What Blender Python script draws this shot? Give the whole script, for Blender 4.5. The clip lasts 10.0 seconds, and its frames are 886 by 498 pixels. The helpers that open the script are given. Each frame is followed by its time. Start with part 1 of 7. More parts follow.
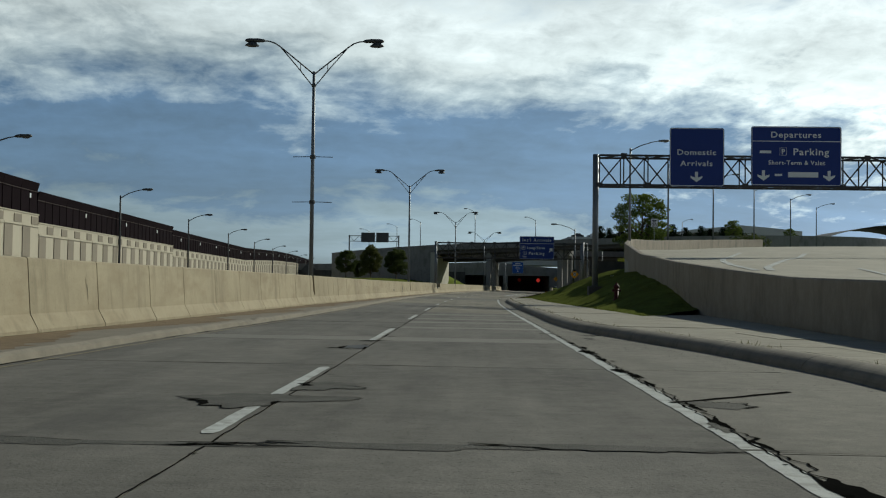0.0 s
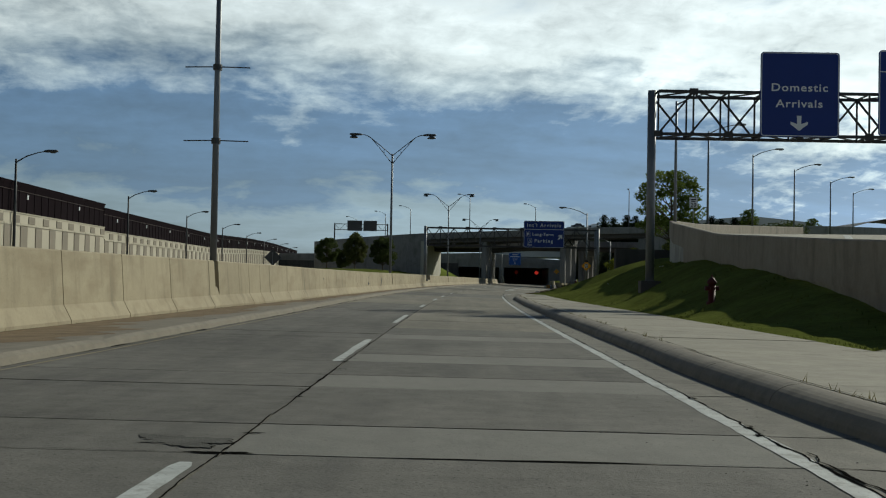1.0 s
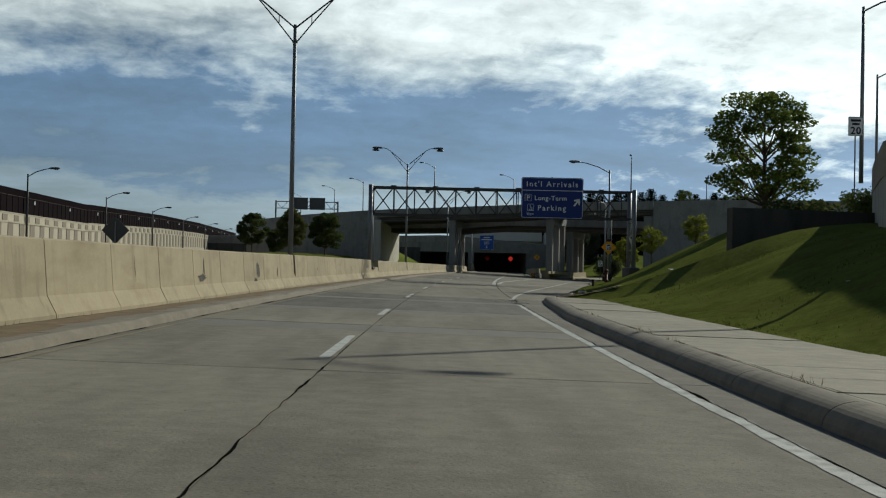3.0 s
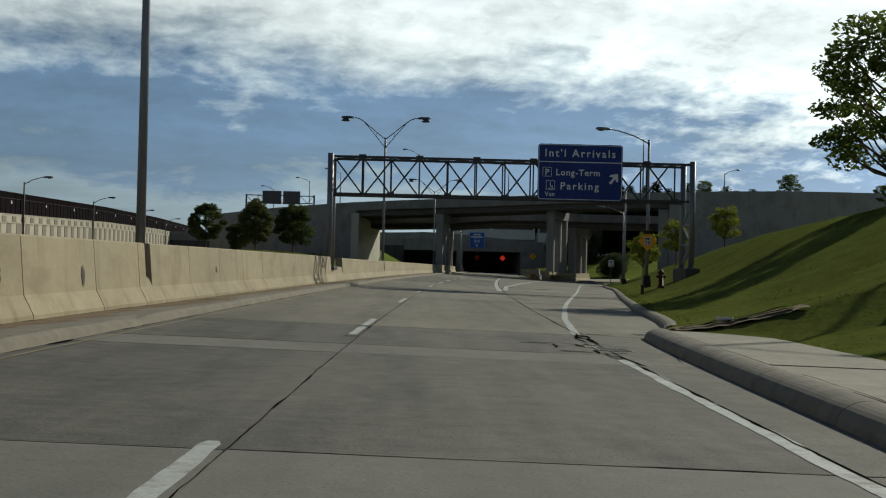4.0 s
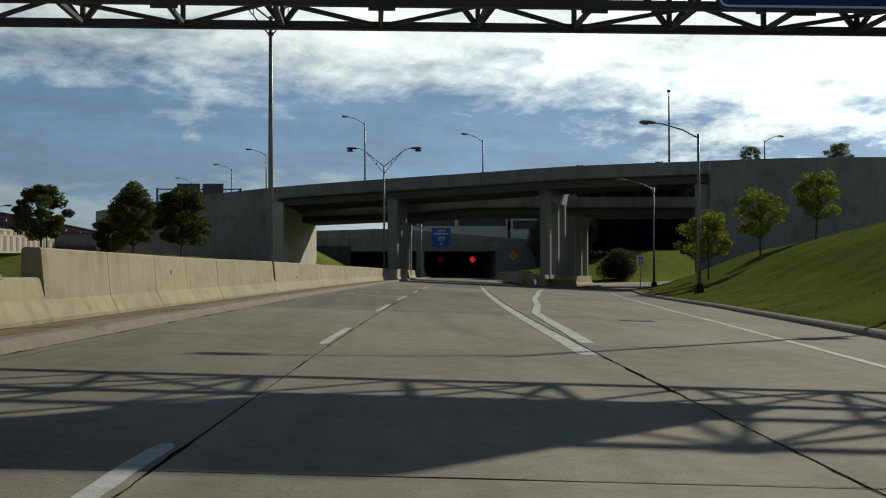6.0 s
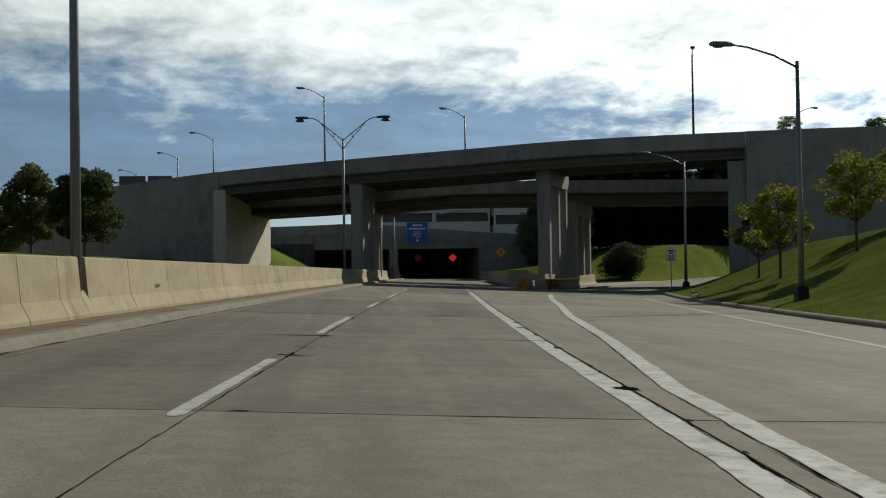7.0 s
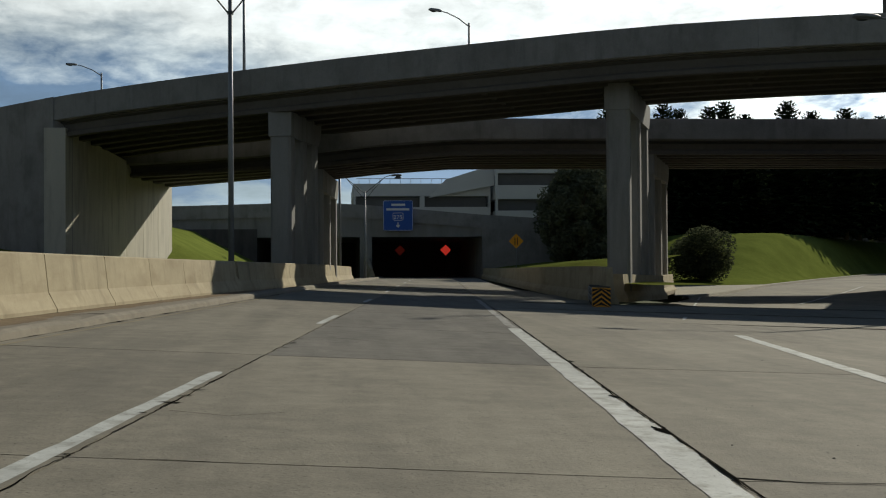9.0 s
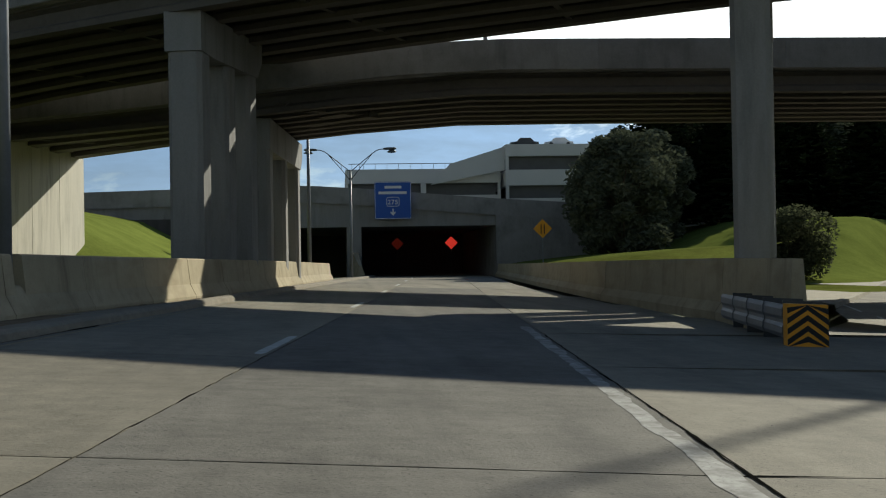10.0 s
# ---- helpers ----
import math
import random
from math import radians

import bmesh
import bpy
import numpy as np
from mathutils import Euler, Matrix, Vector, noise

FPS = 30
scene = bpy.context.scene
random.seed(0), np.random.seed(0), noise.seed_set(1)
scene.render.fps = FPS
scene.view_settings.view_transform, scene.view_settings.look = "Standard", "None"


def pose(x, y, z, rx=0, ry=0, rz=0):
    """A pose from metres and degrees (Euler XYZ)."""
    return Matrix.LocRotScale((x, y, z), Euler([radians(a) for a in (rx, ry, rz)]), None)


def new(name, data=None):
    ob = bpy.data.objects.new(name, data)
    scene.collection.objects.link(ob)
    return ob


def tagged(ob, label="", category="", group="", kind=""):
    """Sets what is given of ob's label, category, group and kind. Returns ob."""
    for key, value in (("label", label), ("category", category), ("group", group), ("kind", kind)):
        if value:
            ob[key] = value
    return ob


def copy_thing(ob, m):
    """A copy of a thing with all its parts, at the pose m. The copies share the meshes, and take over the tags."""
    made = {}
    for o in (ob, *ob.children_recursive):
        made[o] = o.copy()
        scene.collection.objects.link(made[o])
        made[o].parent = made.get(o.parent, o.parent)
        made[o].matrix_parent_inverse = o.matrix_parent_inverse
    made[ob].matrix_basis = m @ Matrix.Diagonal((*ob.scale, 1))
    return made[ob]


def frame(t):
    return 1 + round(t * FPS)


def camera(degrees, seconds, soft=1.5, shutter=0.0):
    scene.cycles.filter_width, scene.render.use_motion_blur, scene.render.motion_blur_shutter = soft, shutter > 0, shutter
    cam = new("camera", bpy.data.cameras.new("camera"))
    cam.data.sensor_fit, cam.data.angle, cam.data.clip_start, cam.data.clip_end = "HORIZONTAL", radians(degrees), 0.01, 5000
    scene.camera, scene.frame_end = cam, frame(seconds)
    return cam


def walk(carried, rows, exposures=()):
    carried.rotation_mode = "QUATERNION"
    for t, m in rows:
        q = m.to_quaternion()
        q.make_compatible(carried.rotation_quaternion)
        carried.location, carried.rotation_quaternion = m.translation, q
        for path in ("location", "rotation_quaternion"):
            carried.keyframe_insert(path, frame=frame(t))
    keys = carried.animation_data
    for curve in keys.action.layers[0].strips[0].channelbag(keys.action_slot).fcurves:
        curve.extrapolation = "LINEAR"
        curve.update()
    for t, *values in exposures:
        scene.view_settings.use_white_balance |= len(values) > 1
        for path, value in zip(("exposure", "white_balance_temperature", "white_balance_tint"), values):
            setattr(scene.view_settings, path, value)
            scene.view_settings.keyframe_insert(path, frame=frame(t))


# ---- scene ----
cam = camera(41.4, 10.0, soft=1.15)
PATH = [
    (0, 10.257, 3.708, 1.141, 91.819, -0.705, 1.369),
    (0.5, 10.155, 15.595, 1.187, 91.546, -0.781, 1.341),
    (1, 9.905, 27.556, 1.182, 91.442, -1.094, 0.996),
    (1.5, 9.736, 39.611, 1.200, 91.394, -1.435, 0.622),
    (2, 9.580, 51.507, 1.220, 91.020, -1.433, 0.154),
    (2.5, 9.547, 63.406, 1.241, 90.998, -0.741, -0.337),
    (3, 9.584, 75.234, 1.203, 90.832, -1.169, -0.897),
    (4.5, 10.185, 111.859, 1.162, 90.851, -0.681, -2.220),
    (5, 10.614, 123.872, 1.130, 90.882, 0.341, -2.573),
    (5.5, 11.075, 135.665, 1.096, 91.063, 0.063, -2.975),
    (7, 13.298, 170.819, 1.112, 91.081, 0.798, -4.668),
    (7.5, 14.184, 182.465, 1.116, 91.094, 0.778, -4.966),
    (8, 15.101, 194.014, 1.101, 90.952, 0.985, -5.224),
    (8.5, 16.068, 205.576, 1.121, 90.773, 0.929, -5.305),
    (9, 17.030, 217.241, 1.103, 90.912, 0.417, -5.192),
    (9.5, 17.973, 228.878, 1.121, 90.771, 1.098, -5.188),
    (10, 18.978, 240.515, 1.098, 90.722, 0.981, -5.011),
]
LIGHT = [(0, -0.18, 6500, -2), (1.5, -0.16, 6500, -1), (3, -0.11, 6550, 0), (5, -0.08, 6750, 1), (7, 0.03, 6850, 3), (8.5, 0.06, 6900, 4), (9.5, 0.17, 6850, 4), (10, 0.54, 6750, 2)]
walk(cam, [(t, pose(*p)) for t, *p in PATH], LIGHT)

# ---- world, sun, light ----
SUN = Vector((1.2, 1.3, 1.0)).normalized()
sun_data = bpy.data.lights.new("sun", "SUN")
sun_data.energy, sun_data.angle, sun_data.color = 3.3, radians(0.6), (1.0, 0.94, 0.85)
sun = new("sun", sun_data)
sun.rotation_euler = (-SUN).to_track_quat("-Z", "Y").to_euler()

world = bpy.data.worlds.new("sky")
scene.world = world
world.use_nodes = True
wt = world.node_tree
wt.nodes.clear()


def wnode(kind, **kw):
    n = wt.nodes.new(kind)
    for k, v in kw.items():
        if k == "operation":
            n.operation = v
        elif k == "data_type":
            n.data_type = v
        elif k == "blend_type":
            n.blend_type = v
    return n


def wmath(op, a, b=0.0, c=0.0):
    n = wnode("ShaderNodeMath", operation=op)
    for i, v in enumerate((a, b, c)):
        if isinstance(v, (int, float)):
            n.inputs[i].default_value = v
        else:
            wt.links.new(v, n.inputs[i])
    return n.outputs[0]


def build_sky():
    sky = wnode("ShaderNodeTexSky")
    sky.sky_type, sky.sun_disc = "NISHITA", False
    sky.sun_elevation, sky.sun_rotation = math.asin(SUN.z), math.atan2(SUN.x, SUN.y)
    tc = wnode("ShaderNodeTexCoord")
    sep = wnode("ShaderNodeSeparateXYZ")
    wt.links.new(tc.outputs["Generated"], sep.inputs[0])
    dx, dy, dz = sep.outputs
    up = wmath("MAXIMUM", dz, 0.0)
    # clouds lie on a plane overhead, so they crowd and flatten towards the horizon
    den = wmath("ADD", up, 0.24)
    cx, cy = wmath("DIVIDE", dx, den), wmath("DIVIDE", dy, den)
    com = wnode("ShaderNodeCombineXYZ")
    wt.links.new(wmath("ADD", wmath("MULTIPLY", cx, 1.55), wmath("MULTIPLY", cy, 0.25)), com.inputs[0])
    wt.links.new(wmath("ADD", wmath("MULTIPLY", cy, 1.25), wmath("MULTIPLY", cx, -0.2)), com.inputs[1])

    def noise_at(scale, detail, rough, seed):
        n = wnode("ShaderNodeTexNoise")
        n.noise_dimensions = "3D"
        add = wnode("ShaderNodeVectorMath", operation="ADD")
        add.inputs[1].default_value = (seed, seed * 0.7, seed * 0.3)
        wt.links.new(com.outputs[0], add.inputs[0])
        wt.links.new(add.outputs[0], n.inputs["Vector"])
        n.inputs["Scale"].default_value, n.inputs["Detail"].default_value, n.inputs["Roughness"].default_value = scale, detail, rough
        n.inputs["Distortion"].default_value = 0.35
        return n.outputs["Fac"]

    big, small, fleck = noise_at(0.8, 4, 0.5, 3.1), noise_at(3.0, 8, 0.6, 9.4), noise_at(11.0, 6, 0.6, 4.2)
    # the edge of the cloud sheet breaks up towards the sun's side
    lift = wmath("ADD", wmath("MULTIPLY", wmath("SUBTRACT", big, 0.5), 0.13), wmath("MULTIPLY", wmath("SUBTRACT", small, 0.5), 0.10))
    lift = wmath("ADD", lift, wmath("MULTIPLY", wmath("SUBTRACT", fleck, 0.5), 0.035))
    lift = wmath("MULTIPLY", lift, wmath("ADD", 1.0, wmath("MULTIPLY", wmath("MAXIMUM", dx, 0.0), 3.0)))
    # long thin lenses of cloud within the dark band
    wide = wnode("ShaderNodeVectorMath", operation="MULTIPLY")
    wt.links.new(com.outputs[0], wide.inputs[0])
    wide.inputs[1].default_value = (0.42, 1.35, 1.0)
    lens = wnode("ShaderNodeTexNoise")
    wt.links.new(wide.outputs[0], lens.inputs["Vector"])
    lens.inputs["Scale"].default_value, lens.inputs["Detail"].default_value, lens.inputs["Roughness"].default_value = 2.2, 7, 0.55
    lens = lens.outputs["Fac"]
    lift = wmath("ADD", lift, wmath("MULTIPLY", wmath("SUBTRACT", lens, 0.5), 0.09))
    side = wmath("ADD", wmath("MULTIPLY", dx, 0.05), wmath("MULTIPLY", wmath("MAXIMUM", wmath("SUBTRACT", dx, 0.1), 0.0), 0.13))
    level = wmath("ADD", wmath("ADD", up, lift), side)
    ramp = wnode("ShaderNodeValToRGB")
    wt.links.new(wmath("MULTIPLY", level, 2.5), ramp.inputs[0])
    cr = ramp.color_ramp
    stops = [(0.0, (0.29, 0.39, 0.50)), (0.12, (0.30, 0.40, 0.52)), (0.18, (0.135, 0.225, 0.385)), (0.33, (0.12, 0.205, 0.365)), (0.40, (0.44, 0.51, 0.59)),
             (0.47, (0.70, 0.745, 0.79)), (0.62, (0.70, 0.735, 0.78)), (0.76, (0.13, 0.18, 0.26)), (1.0, (0.022, 0.042, 0.09))]
    while len(cr.elements) < len(stops):
        cr.elements.new(0.5)
    for e, (p, c) in zip(cr.elements, stops):
        e.position, e.color = p, (*c, 1)
    # brighter round the veiled sun
    dot = wnode("ShaderNodeVectorMath", operation="DOT_PRODUCT")
    wt.links.new(tc.outputs["Generated"], dot.inputs[0])
    dot.inputs[1].default_value = SUN
    near = wmath("POWER", wmath("MAXIMUM", dot.outputs["Value"], 0.0), 5.0)
    side_in = wmath("MINIMUM", wmath("MAXIMUM", wmath("MULTIPLY", wmath("ADD", dot.outputs["Value"], 0.15), 2.0), 0.0), 1.0)
    gain = wmath("ADD", wmath("ADD", 0.54, wmath("MULTIPLY", side_in, 0.32)), wmath("MULTIPLY", near, 0.85))
    puff = wmath("ADD", wmath("MULTIPLY", wmath("SUBTRACT", small, 0.5), 1.1), wmath("MULTIPLY", wmath("SUBTRACT", fleck, 0.5), 0.75))
    gain = wmath("MULTIPLY", gain, wmath("ADD", 1.0, wmath("MULTIPLY", puff, wmath("MINIMUM", wmath("MULTIPLY", up, 4.5), 1.0))))
    gain = wmath("MULTIPLY", gain, wmath("ADD", 1.0, wmath("MULTIPLY", dx, 0.25)))
    low = wmath("SUBTRACT", 1.0, wmath("MINIMUM", wmath("MULTIPLY", up, 9.0), 1.0))
    gain = wmath("MULTIPLY", gain, wmath("ADD", 1.0, wmath("MULTIPLY", wmath("MULTIPLY", dx, 1.1), low)))
    gain = wmath("MULTIPLY", gain, wmath("ADD", 1.0, wmath("MULTIPLY", wmath("SUBTRACT", lens, 0.5), 1.1)))
    vm = wnode("ShaderNodeVectorMath", operation="SCALE")
    wt.links.new(ramp.outputs[0], vm.inputs[0])
    wt.links.new(gain, vm.inputs["Scale"])
    bg_sky, bg_cloud, add_sh, out = wnode("ShaderNodeBackground"), wnode("ShaderNodeBackground"), wnode("ShaderNodeAddShader"), wnode("ShaderNodeOutputWorld")
    wt.links.new(sky.outputs[0], bg_sky.inputs[0])
    bg_sky.inputs[1].default_value = 0.012
    wt.links.new(vm.outputs[0], bg_cloud.inputs[0])
    bg_cloud.inputs[1].default_value = 1.08
    wt.links.new(bg_sky.outputs[0], add_sh.inputs[0])
    wt.links.new(bg_cloud.outputs[0], add_sh.inputs[1])
    wt.links.new(add_sh.outputs[0], out.inputs[0])


build_sky()


# ---- materials ----
def mat(name, col, rough=0.85, metal=0.0, var=0.18, scale=0.6, fine=25.0, bump=0.12, rand=0.0, stain=None, stain_amt=0.0, stretch=None, spec=0.3, island=0.0, mottle=0.0, speck=0.0, streak=0.0, patchy=0.0, tyre=0.0, stain_lo=0.5, drip=0.0, band=0.0):
    m = bpy.data.materials.new(name)
    m.use_nodes = True
    nt = m.node_tree
    bsdf = nt.nodes["Principled BSDF"]
    ln = nt.links.new

    def nd(k):
        return nt.nodes.new(k)

    def mth(op, a, b=0.0):
        n = nd("ShaderNodeMath")
        n.operation = op
        for i, v in enumerate((a, b)):
            if isinstance(v, (int, float)):
                n.inputs[i].default_value = v
            else:
                ln(v, n.inputs[i])
        return n.outputs[0]

    geo = nd("ShaderNodeNewGeometry")
    pos = geo.outputs["Position"]

    def noi(sc, det, st=None):
        n = nd("ShaderNodeTexNoise")
        v = pos
        if st:
            mp = nd("ShaderNodeMapping")
            mp.inputs["Scale"].default_value = st
            ln(pos, mp.inputs[0])
            v = mp.outputs[0]
        ln(v, n.inputs["Vector"])
        n.inputs["Scale"].default_value, n.inputs["Detail"].default_value, n.inputs["Roughness"].default_value = sc, det, 0.6
        return n.outputs["Fac"]

    a, b = noi(scale, 5, stretch), noi(fine, 4)
    fac = mth("ADD", 1.0, mth("ADD", mth("MULTIPLY", mth("SUBTRACT", a, 0.5), 2.6 * var), mth("MULTIPLY", mth("SUBTRACT", b, 0.5), 1.6 * var)))
    if mottle:
        fac = mth("ADD", fac, mth("MULTIPLY", mth("SUBTRACT", noi(3.2, 9), 0.5), 2.0 * mottle))
    if patchy:
        fac = mth("ADD", fac, mth("MULTIPLY", mth("SUBTRACT", noi(0.22, 5, (1.0, 0.6, 1.0)), 0.5), 2.4 * patchy))
    if tyre:
        fac = mth("ADD", fac, mth("MULTIPLY", mth("SUBTRACT", noi(1.0, 4, (1.7, 0.02, 1.0)), 0.5), 2.0 * tyre))
    if streak:
        fac = mth("ADD", fac, mth("MULTIPLY", mth("SUBTRACT", noi(1.0, 6, (0.35, 9.0, 1.0)), 0.5), 1.6 * streak))
    if band:
        fac = mth("ADD", fac, mth("MULTIPLY", mth("SUBTRACT", noi(1.0, 5, (0.13, 0.75, 1.0)), 0.5), 2.0 * band))
    if speck:
        sp = nd("ShaderNodeMapRange")
        sp.inputs["From Min"].default_value, sp.inputs["From Max"].default_value = 0.60, 0.72
        ln(noi(38.0, 3), sp.inputs[0])
        fac = mth("MULTIPLY", fac, mth("SUBTRACT", 1.0, mth("MULTIPLY", sp.outputs[0], speck)))
    if drip:
        dr_ = nd("ShaderNodeMapRange")
        dr_.inputs["From Min"].default_value, dr_.inputs["From Max"].default_value = 0.54, 0.74
        ln(noi(1.0, 6, (1.6, 1.6, 0.22)), dr_.inputs[0])
        d2_ = nd("ShaderNodeMapRange")
        d2_.inputs["From Min"].default_value, d2_.inputs["From Max"].default_value = 0.56, 0.70
        ln(noi(1.0, 5, (4.0, 4.0, 0.45)), d2_.inputs[0])
        fac = mth("MULTIPLY", fac, mth("SUBTRACT", 1.0, mth("MULTIPLY", mth("ADD", dr_.outputs[0], mth("MULTIPLY", d2_.outputs[0], 0.3)), drip)))
    if rand:
        oi = nd("ShaderNodeObjectInfo")
        fac = mth("ADD", fac, mth("MULTIPLY", mth("SUBTRACT", oi.outputs["Random"], 0.5), rand))
    if island:
        fac = mth("ADD", fac, mth("MULTIPLY", mth("SUBTRACT", geo.outputs["Random Per Island"], 0.5), island))
    sc = nd("ShaderNodeVectorMath")
    sc.operation = "SCALE"
    sc.inputs[0].default_value = col
    ln(fac, sc.inputs["Scale"])
    colour = sc.outputs[0]
    if stain:
        mx = nd("ShaderNodeMix")
        mx.data_type = "RGBA"
        s = noi(scale * 1.7, 7, stretch)
        rp = nd("ShaderNodeMapRange")
        rp.inputs["From Min"].default_value, rp.inputs["From Max"].default_value = stain_lo, stain_lo + 0.22
        rp.inputs["To Max"].default_value = stain_amt
        ln(s, rp.inputs[0])
        ln(rp.outputs[0], mx.inputs[0])
        ln(colour, mx.inputs[6])
        mx.inputs[7].default_value = (*stain, 1)
        colour = mx.outputs[2]
    ln(colour, bsdf.inputs["Base Color"])
    bsdf.inputs["Roughness"].default_value, bsdf.inputs["Metallic"].default_value = rough, metal
    bsdf.inputs["Specular IOR Level"].default_value = spec
    if bump:
        bp = nd("ShaderNodeBump")
        bp.inputs["Strength"].default_value, bp.inputs["Distance"].default_value = bump, 0.02
        ln(b, bp.inputs["Height"])
        ln(bp.outputs[0], bsdf.inputs["Normal"])
    return m


def glow(name, col, strength):
    m = mat(name, col, 0.6, var=0.02, bump=0)
    b = m.node_tree.nodes["Principled BSDF"]
    b.inputs["Emission Color"].default_value, b.inputs["Emission Strength"].default_value = (*col, 1), strength
    return m


M_SLAB = mat("road_concrete", (0.215, 0.197, 0.156), 0.88, var=0.26, scale=0.5, fine=30, rand=0.16, stain=(0.13, 0.12, 0.1), stain_amt=0.6, stretch=(1.0, 0.16, 1.0), mottle=0.4, speck=0.6, streak=0.06, patchy=0.34, tyre=0.26, bump=0.3, band=0.12)
M_WORNSLAB = mat("worn_road_concrete", (0.162, 0.149, 0.122), 0.88, var=0.28, scale=0.5, fine=30, rand=0.14, stain=(0.1, 0.093, 0.08), stain_amt=0.6, stretch=(1.0, 0.16, 1.0), mottle=0.45, speck=0.7, streak=0.14, patchy=0.4, tyre=0.42, bump=0.35, band=0.34)
M_OLD = mat("old_road_concrete", (0.146, 0.138, 0.12), 0.9, var=0.28, scale=0.7, fine=30, rand=0.12, stain=(0.075, 0.072, 0.066), stain_amt=0.6, stretch=(1.0, 0.2, 1.0), mottle=0.45, speck=0.8, streak=0.16, patchy=0.45, tyre=0.32, bump=0.35, band=0.2)
M_SHOULDER = mat("shoulder_concrete", (0.19, 0.178, 0.15), 0.9, var=0.24, scale=0.8, fine=30, rand=0.14, stain=(0.14, 0.13, 0.11), stain_amt=0.6, stretch=(1.0, 0.25, 1.0), mottle=0.4, speck=0.7, streak=0.05, patchy=0.25, bump=0.4)
M_PATCH = mat("patch_concrete", (0.205, 0.197, 0.172), 0.88, var=0.14, scale=0.8, fine=30, rand=0.1, stain=(0.15, 0.143, 0.128), stain_amt=0.6, stretch=(1.0, 0.2, 1.0), mottle=0.2, speck=0.4, bump=0.25)
M_SPALL = mat("spalled_concrete", (0.10, 0.097, 0.085), 0.95, var=0.35, scale=3.0, fine=40, mottle=0.5, speck=0.6, bump=0.7)
# Shade on walls turned from the sun is put into this stained concrete.
M_HEAD = mat("shade_dark_stained_concrete", (0.09, 0.085, 0.08), 0.9, var=0.3, scale=0.7, fine=16, stain=(0.04, 0.04, 0.038), stain_amt=0.6, stretch=(1, 1, 0.3))
M_TARPATCH = mat("grey_asphalt_patch", (0.095, 0.1, 0.108), 0.85, var=0.3, scale=3.0, fine=40, mottle=0.3, speck=0.6, bump=0.6)
M_JOINT = mat("joint_tar", (0.010, 0.010, 0.009), 0.95, var=0.3, scale=3, bump=0.2, spec=0.0)
M_PAINT = mat("white_road_paint", (0.50, 0.515, 0.49), 0.75, var=0.14, scale=2.6, fine=24, stain=(0.21, 0.2, 0.165), stain_amt=0.85, bump=0.15, mottle=0.35, speck=0.6, patchy=0.25, stain_lo=0.5)
M_WORN = mat("worn_white_road_paint", (0.36, 0.36, 0.34), 0.8, var=0.2, scale=2.2, fine=20, stain=(0.17, 0.165, 0.15), stain_amt=0.95, bump=0.15, mottle=0.5, speck=0.8, patchy=0.3, stain_lo=0.4)
M_YELLOW = mat("yellow_road_paint", (0.29, 0.24, 0.14), 0.75, var=0.2, scale=1.5, stain=(0.24, 0.22, 0.18), stain_amt=0.9)
M_BARRIER = mat("barrier_concrete", (0.385, 0.33, 0.225), 0.9, patchy=0.12, mottle=0.14, speck=0.35, var=0.15, scale=0.9, fine=22, rand=0.12, stain=(0.26, 0.21, 0.135), stain_amt=0.7, stretch=(1, 0.3, 0.9), drip=0.34)
M_CURB = mat("curb_concrete", (0.225, 0.2, 0.158), 0.9, mottle=0.35, speck=0.5, var=0.2, scale=1.3, fine=24, rand=0.14, stain=(0.2, 0.18, 0.14), stain_amt=0.6)
M_ROUNDCURB = mat("weathered_curb_concrete", (0.225, 0.202, 0.165), 0.9, var=0.22, scale=1.6, fine=24, rand=0.12, stain=(0.12, 0.11, 0.09), stain_amt=0.6)
M_WALK = mat("walk_concrete", (0.33, 0.305, 0.245), 0.9, mottle=0.25, speck=0.5, var=0.16, scale=0.8, fine=26, rand=0.12, stain=(0.26, 0.24, 0.2), stain_amt=0.55)
M_RAMPROAD = mat("pale_ramp_concrete", (0.40, 0.37, 0.30), 0.9, mottle=0.25, speck=0.4, var=0.16, scale=0.5, fine=26, patchy=0.2, stain=(0.28, 0.26, 0.21), stain_amt=0.5)
M_BRIDGE = mat("bridge_concrete", (0.255, 0.25, 0.245), 0.9, var=0.2, patchy=0.15, scale=0.5, fine=14, rand=0.16, stain=(0.135, 0.131, 0.123), stain_amt=0.65, mottle=0.14, stretch=(0.6, 0.6, 0.5), drip=0.25)
# Girder colour is lowered to carry the shade under the decks.
M_BEAM = mat("shade_dark_beam_concrete", (0.11, 0.101, 0.09), 0.9, var=0.2, scale=0.4, fine=14, stain=(0.11, 0.1, 0.09), stain_amt=0.6, mottle=0.2)
M_PIER = mat("pier_concrete", (0.26, 0.257, 0.25), 0.9, var=0.2, scale=0.7, fine=16, stain=(0.2, 0.19, 0.175), stain_amt=0.6, stretch=(1, 1, 0.2), drip=0.3)
M_ABUT = mat("abutment_concrete", (0.52, 0.49, 0.42), 0.9, drip=0.3, rand=0.12, var=0.16, scale=0.7, fine=16, stain=(0.27, 0.25, 0.21), stain_amt=0.6, stretch=(1, 1, 0.2))
M_WALL = mat("retaining_wall_concrete", (0.30, 0.262, 0.21), 0.9, var=0.18, scale=0.5, fine=16, stain=(0.12, 0.11, 0.095), stain_amt=0.6, mottle=0.25, stretch=(1, 1, 0.4), drip=0.14)
M_PALEWALL = mat("stained_pale_concrete", (0.40, 0.39, 0.36), 0.9, var=0.2, scale=0.6, fine=16, stain=(0.17, 0.16, 0.145), stain_amt=0.7, mottle=0.25, stretch=(1, 1, 0.5), drip=0.5)
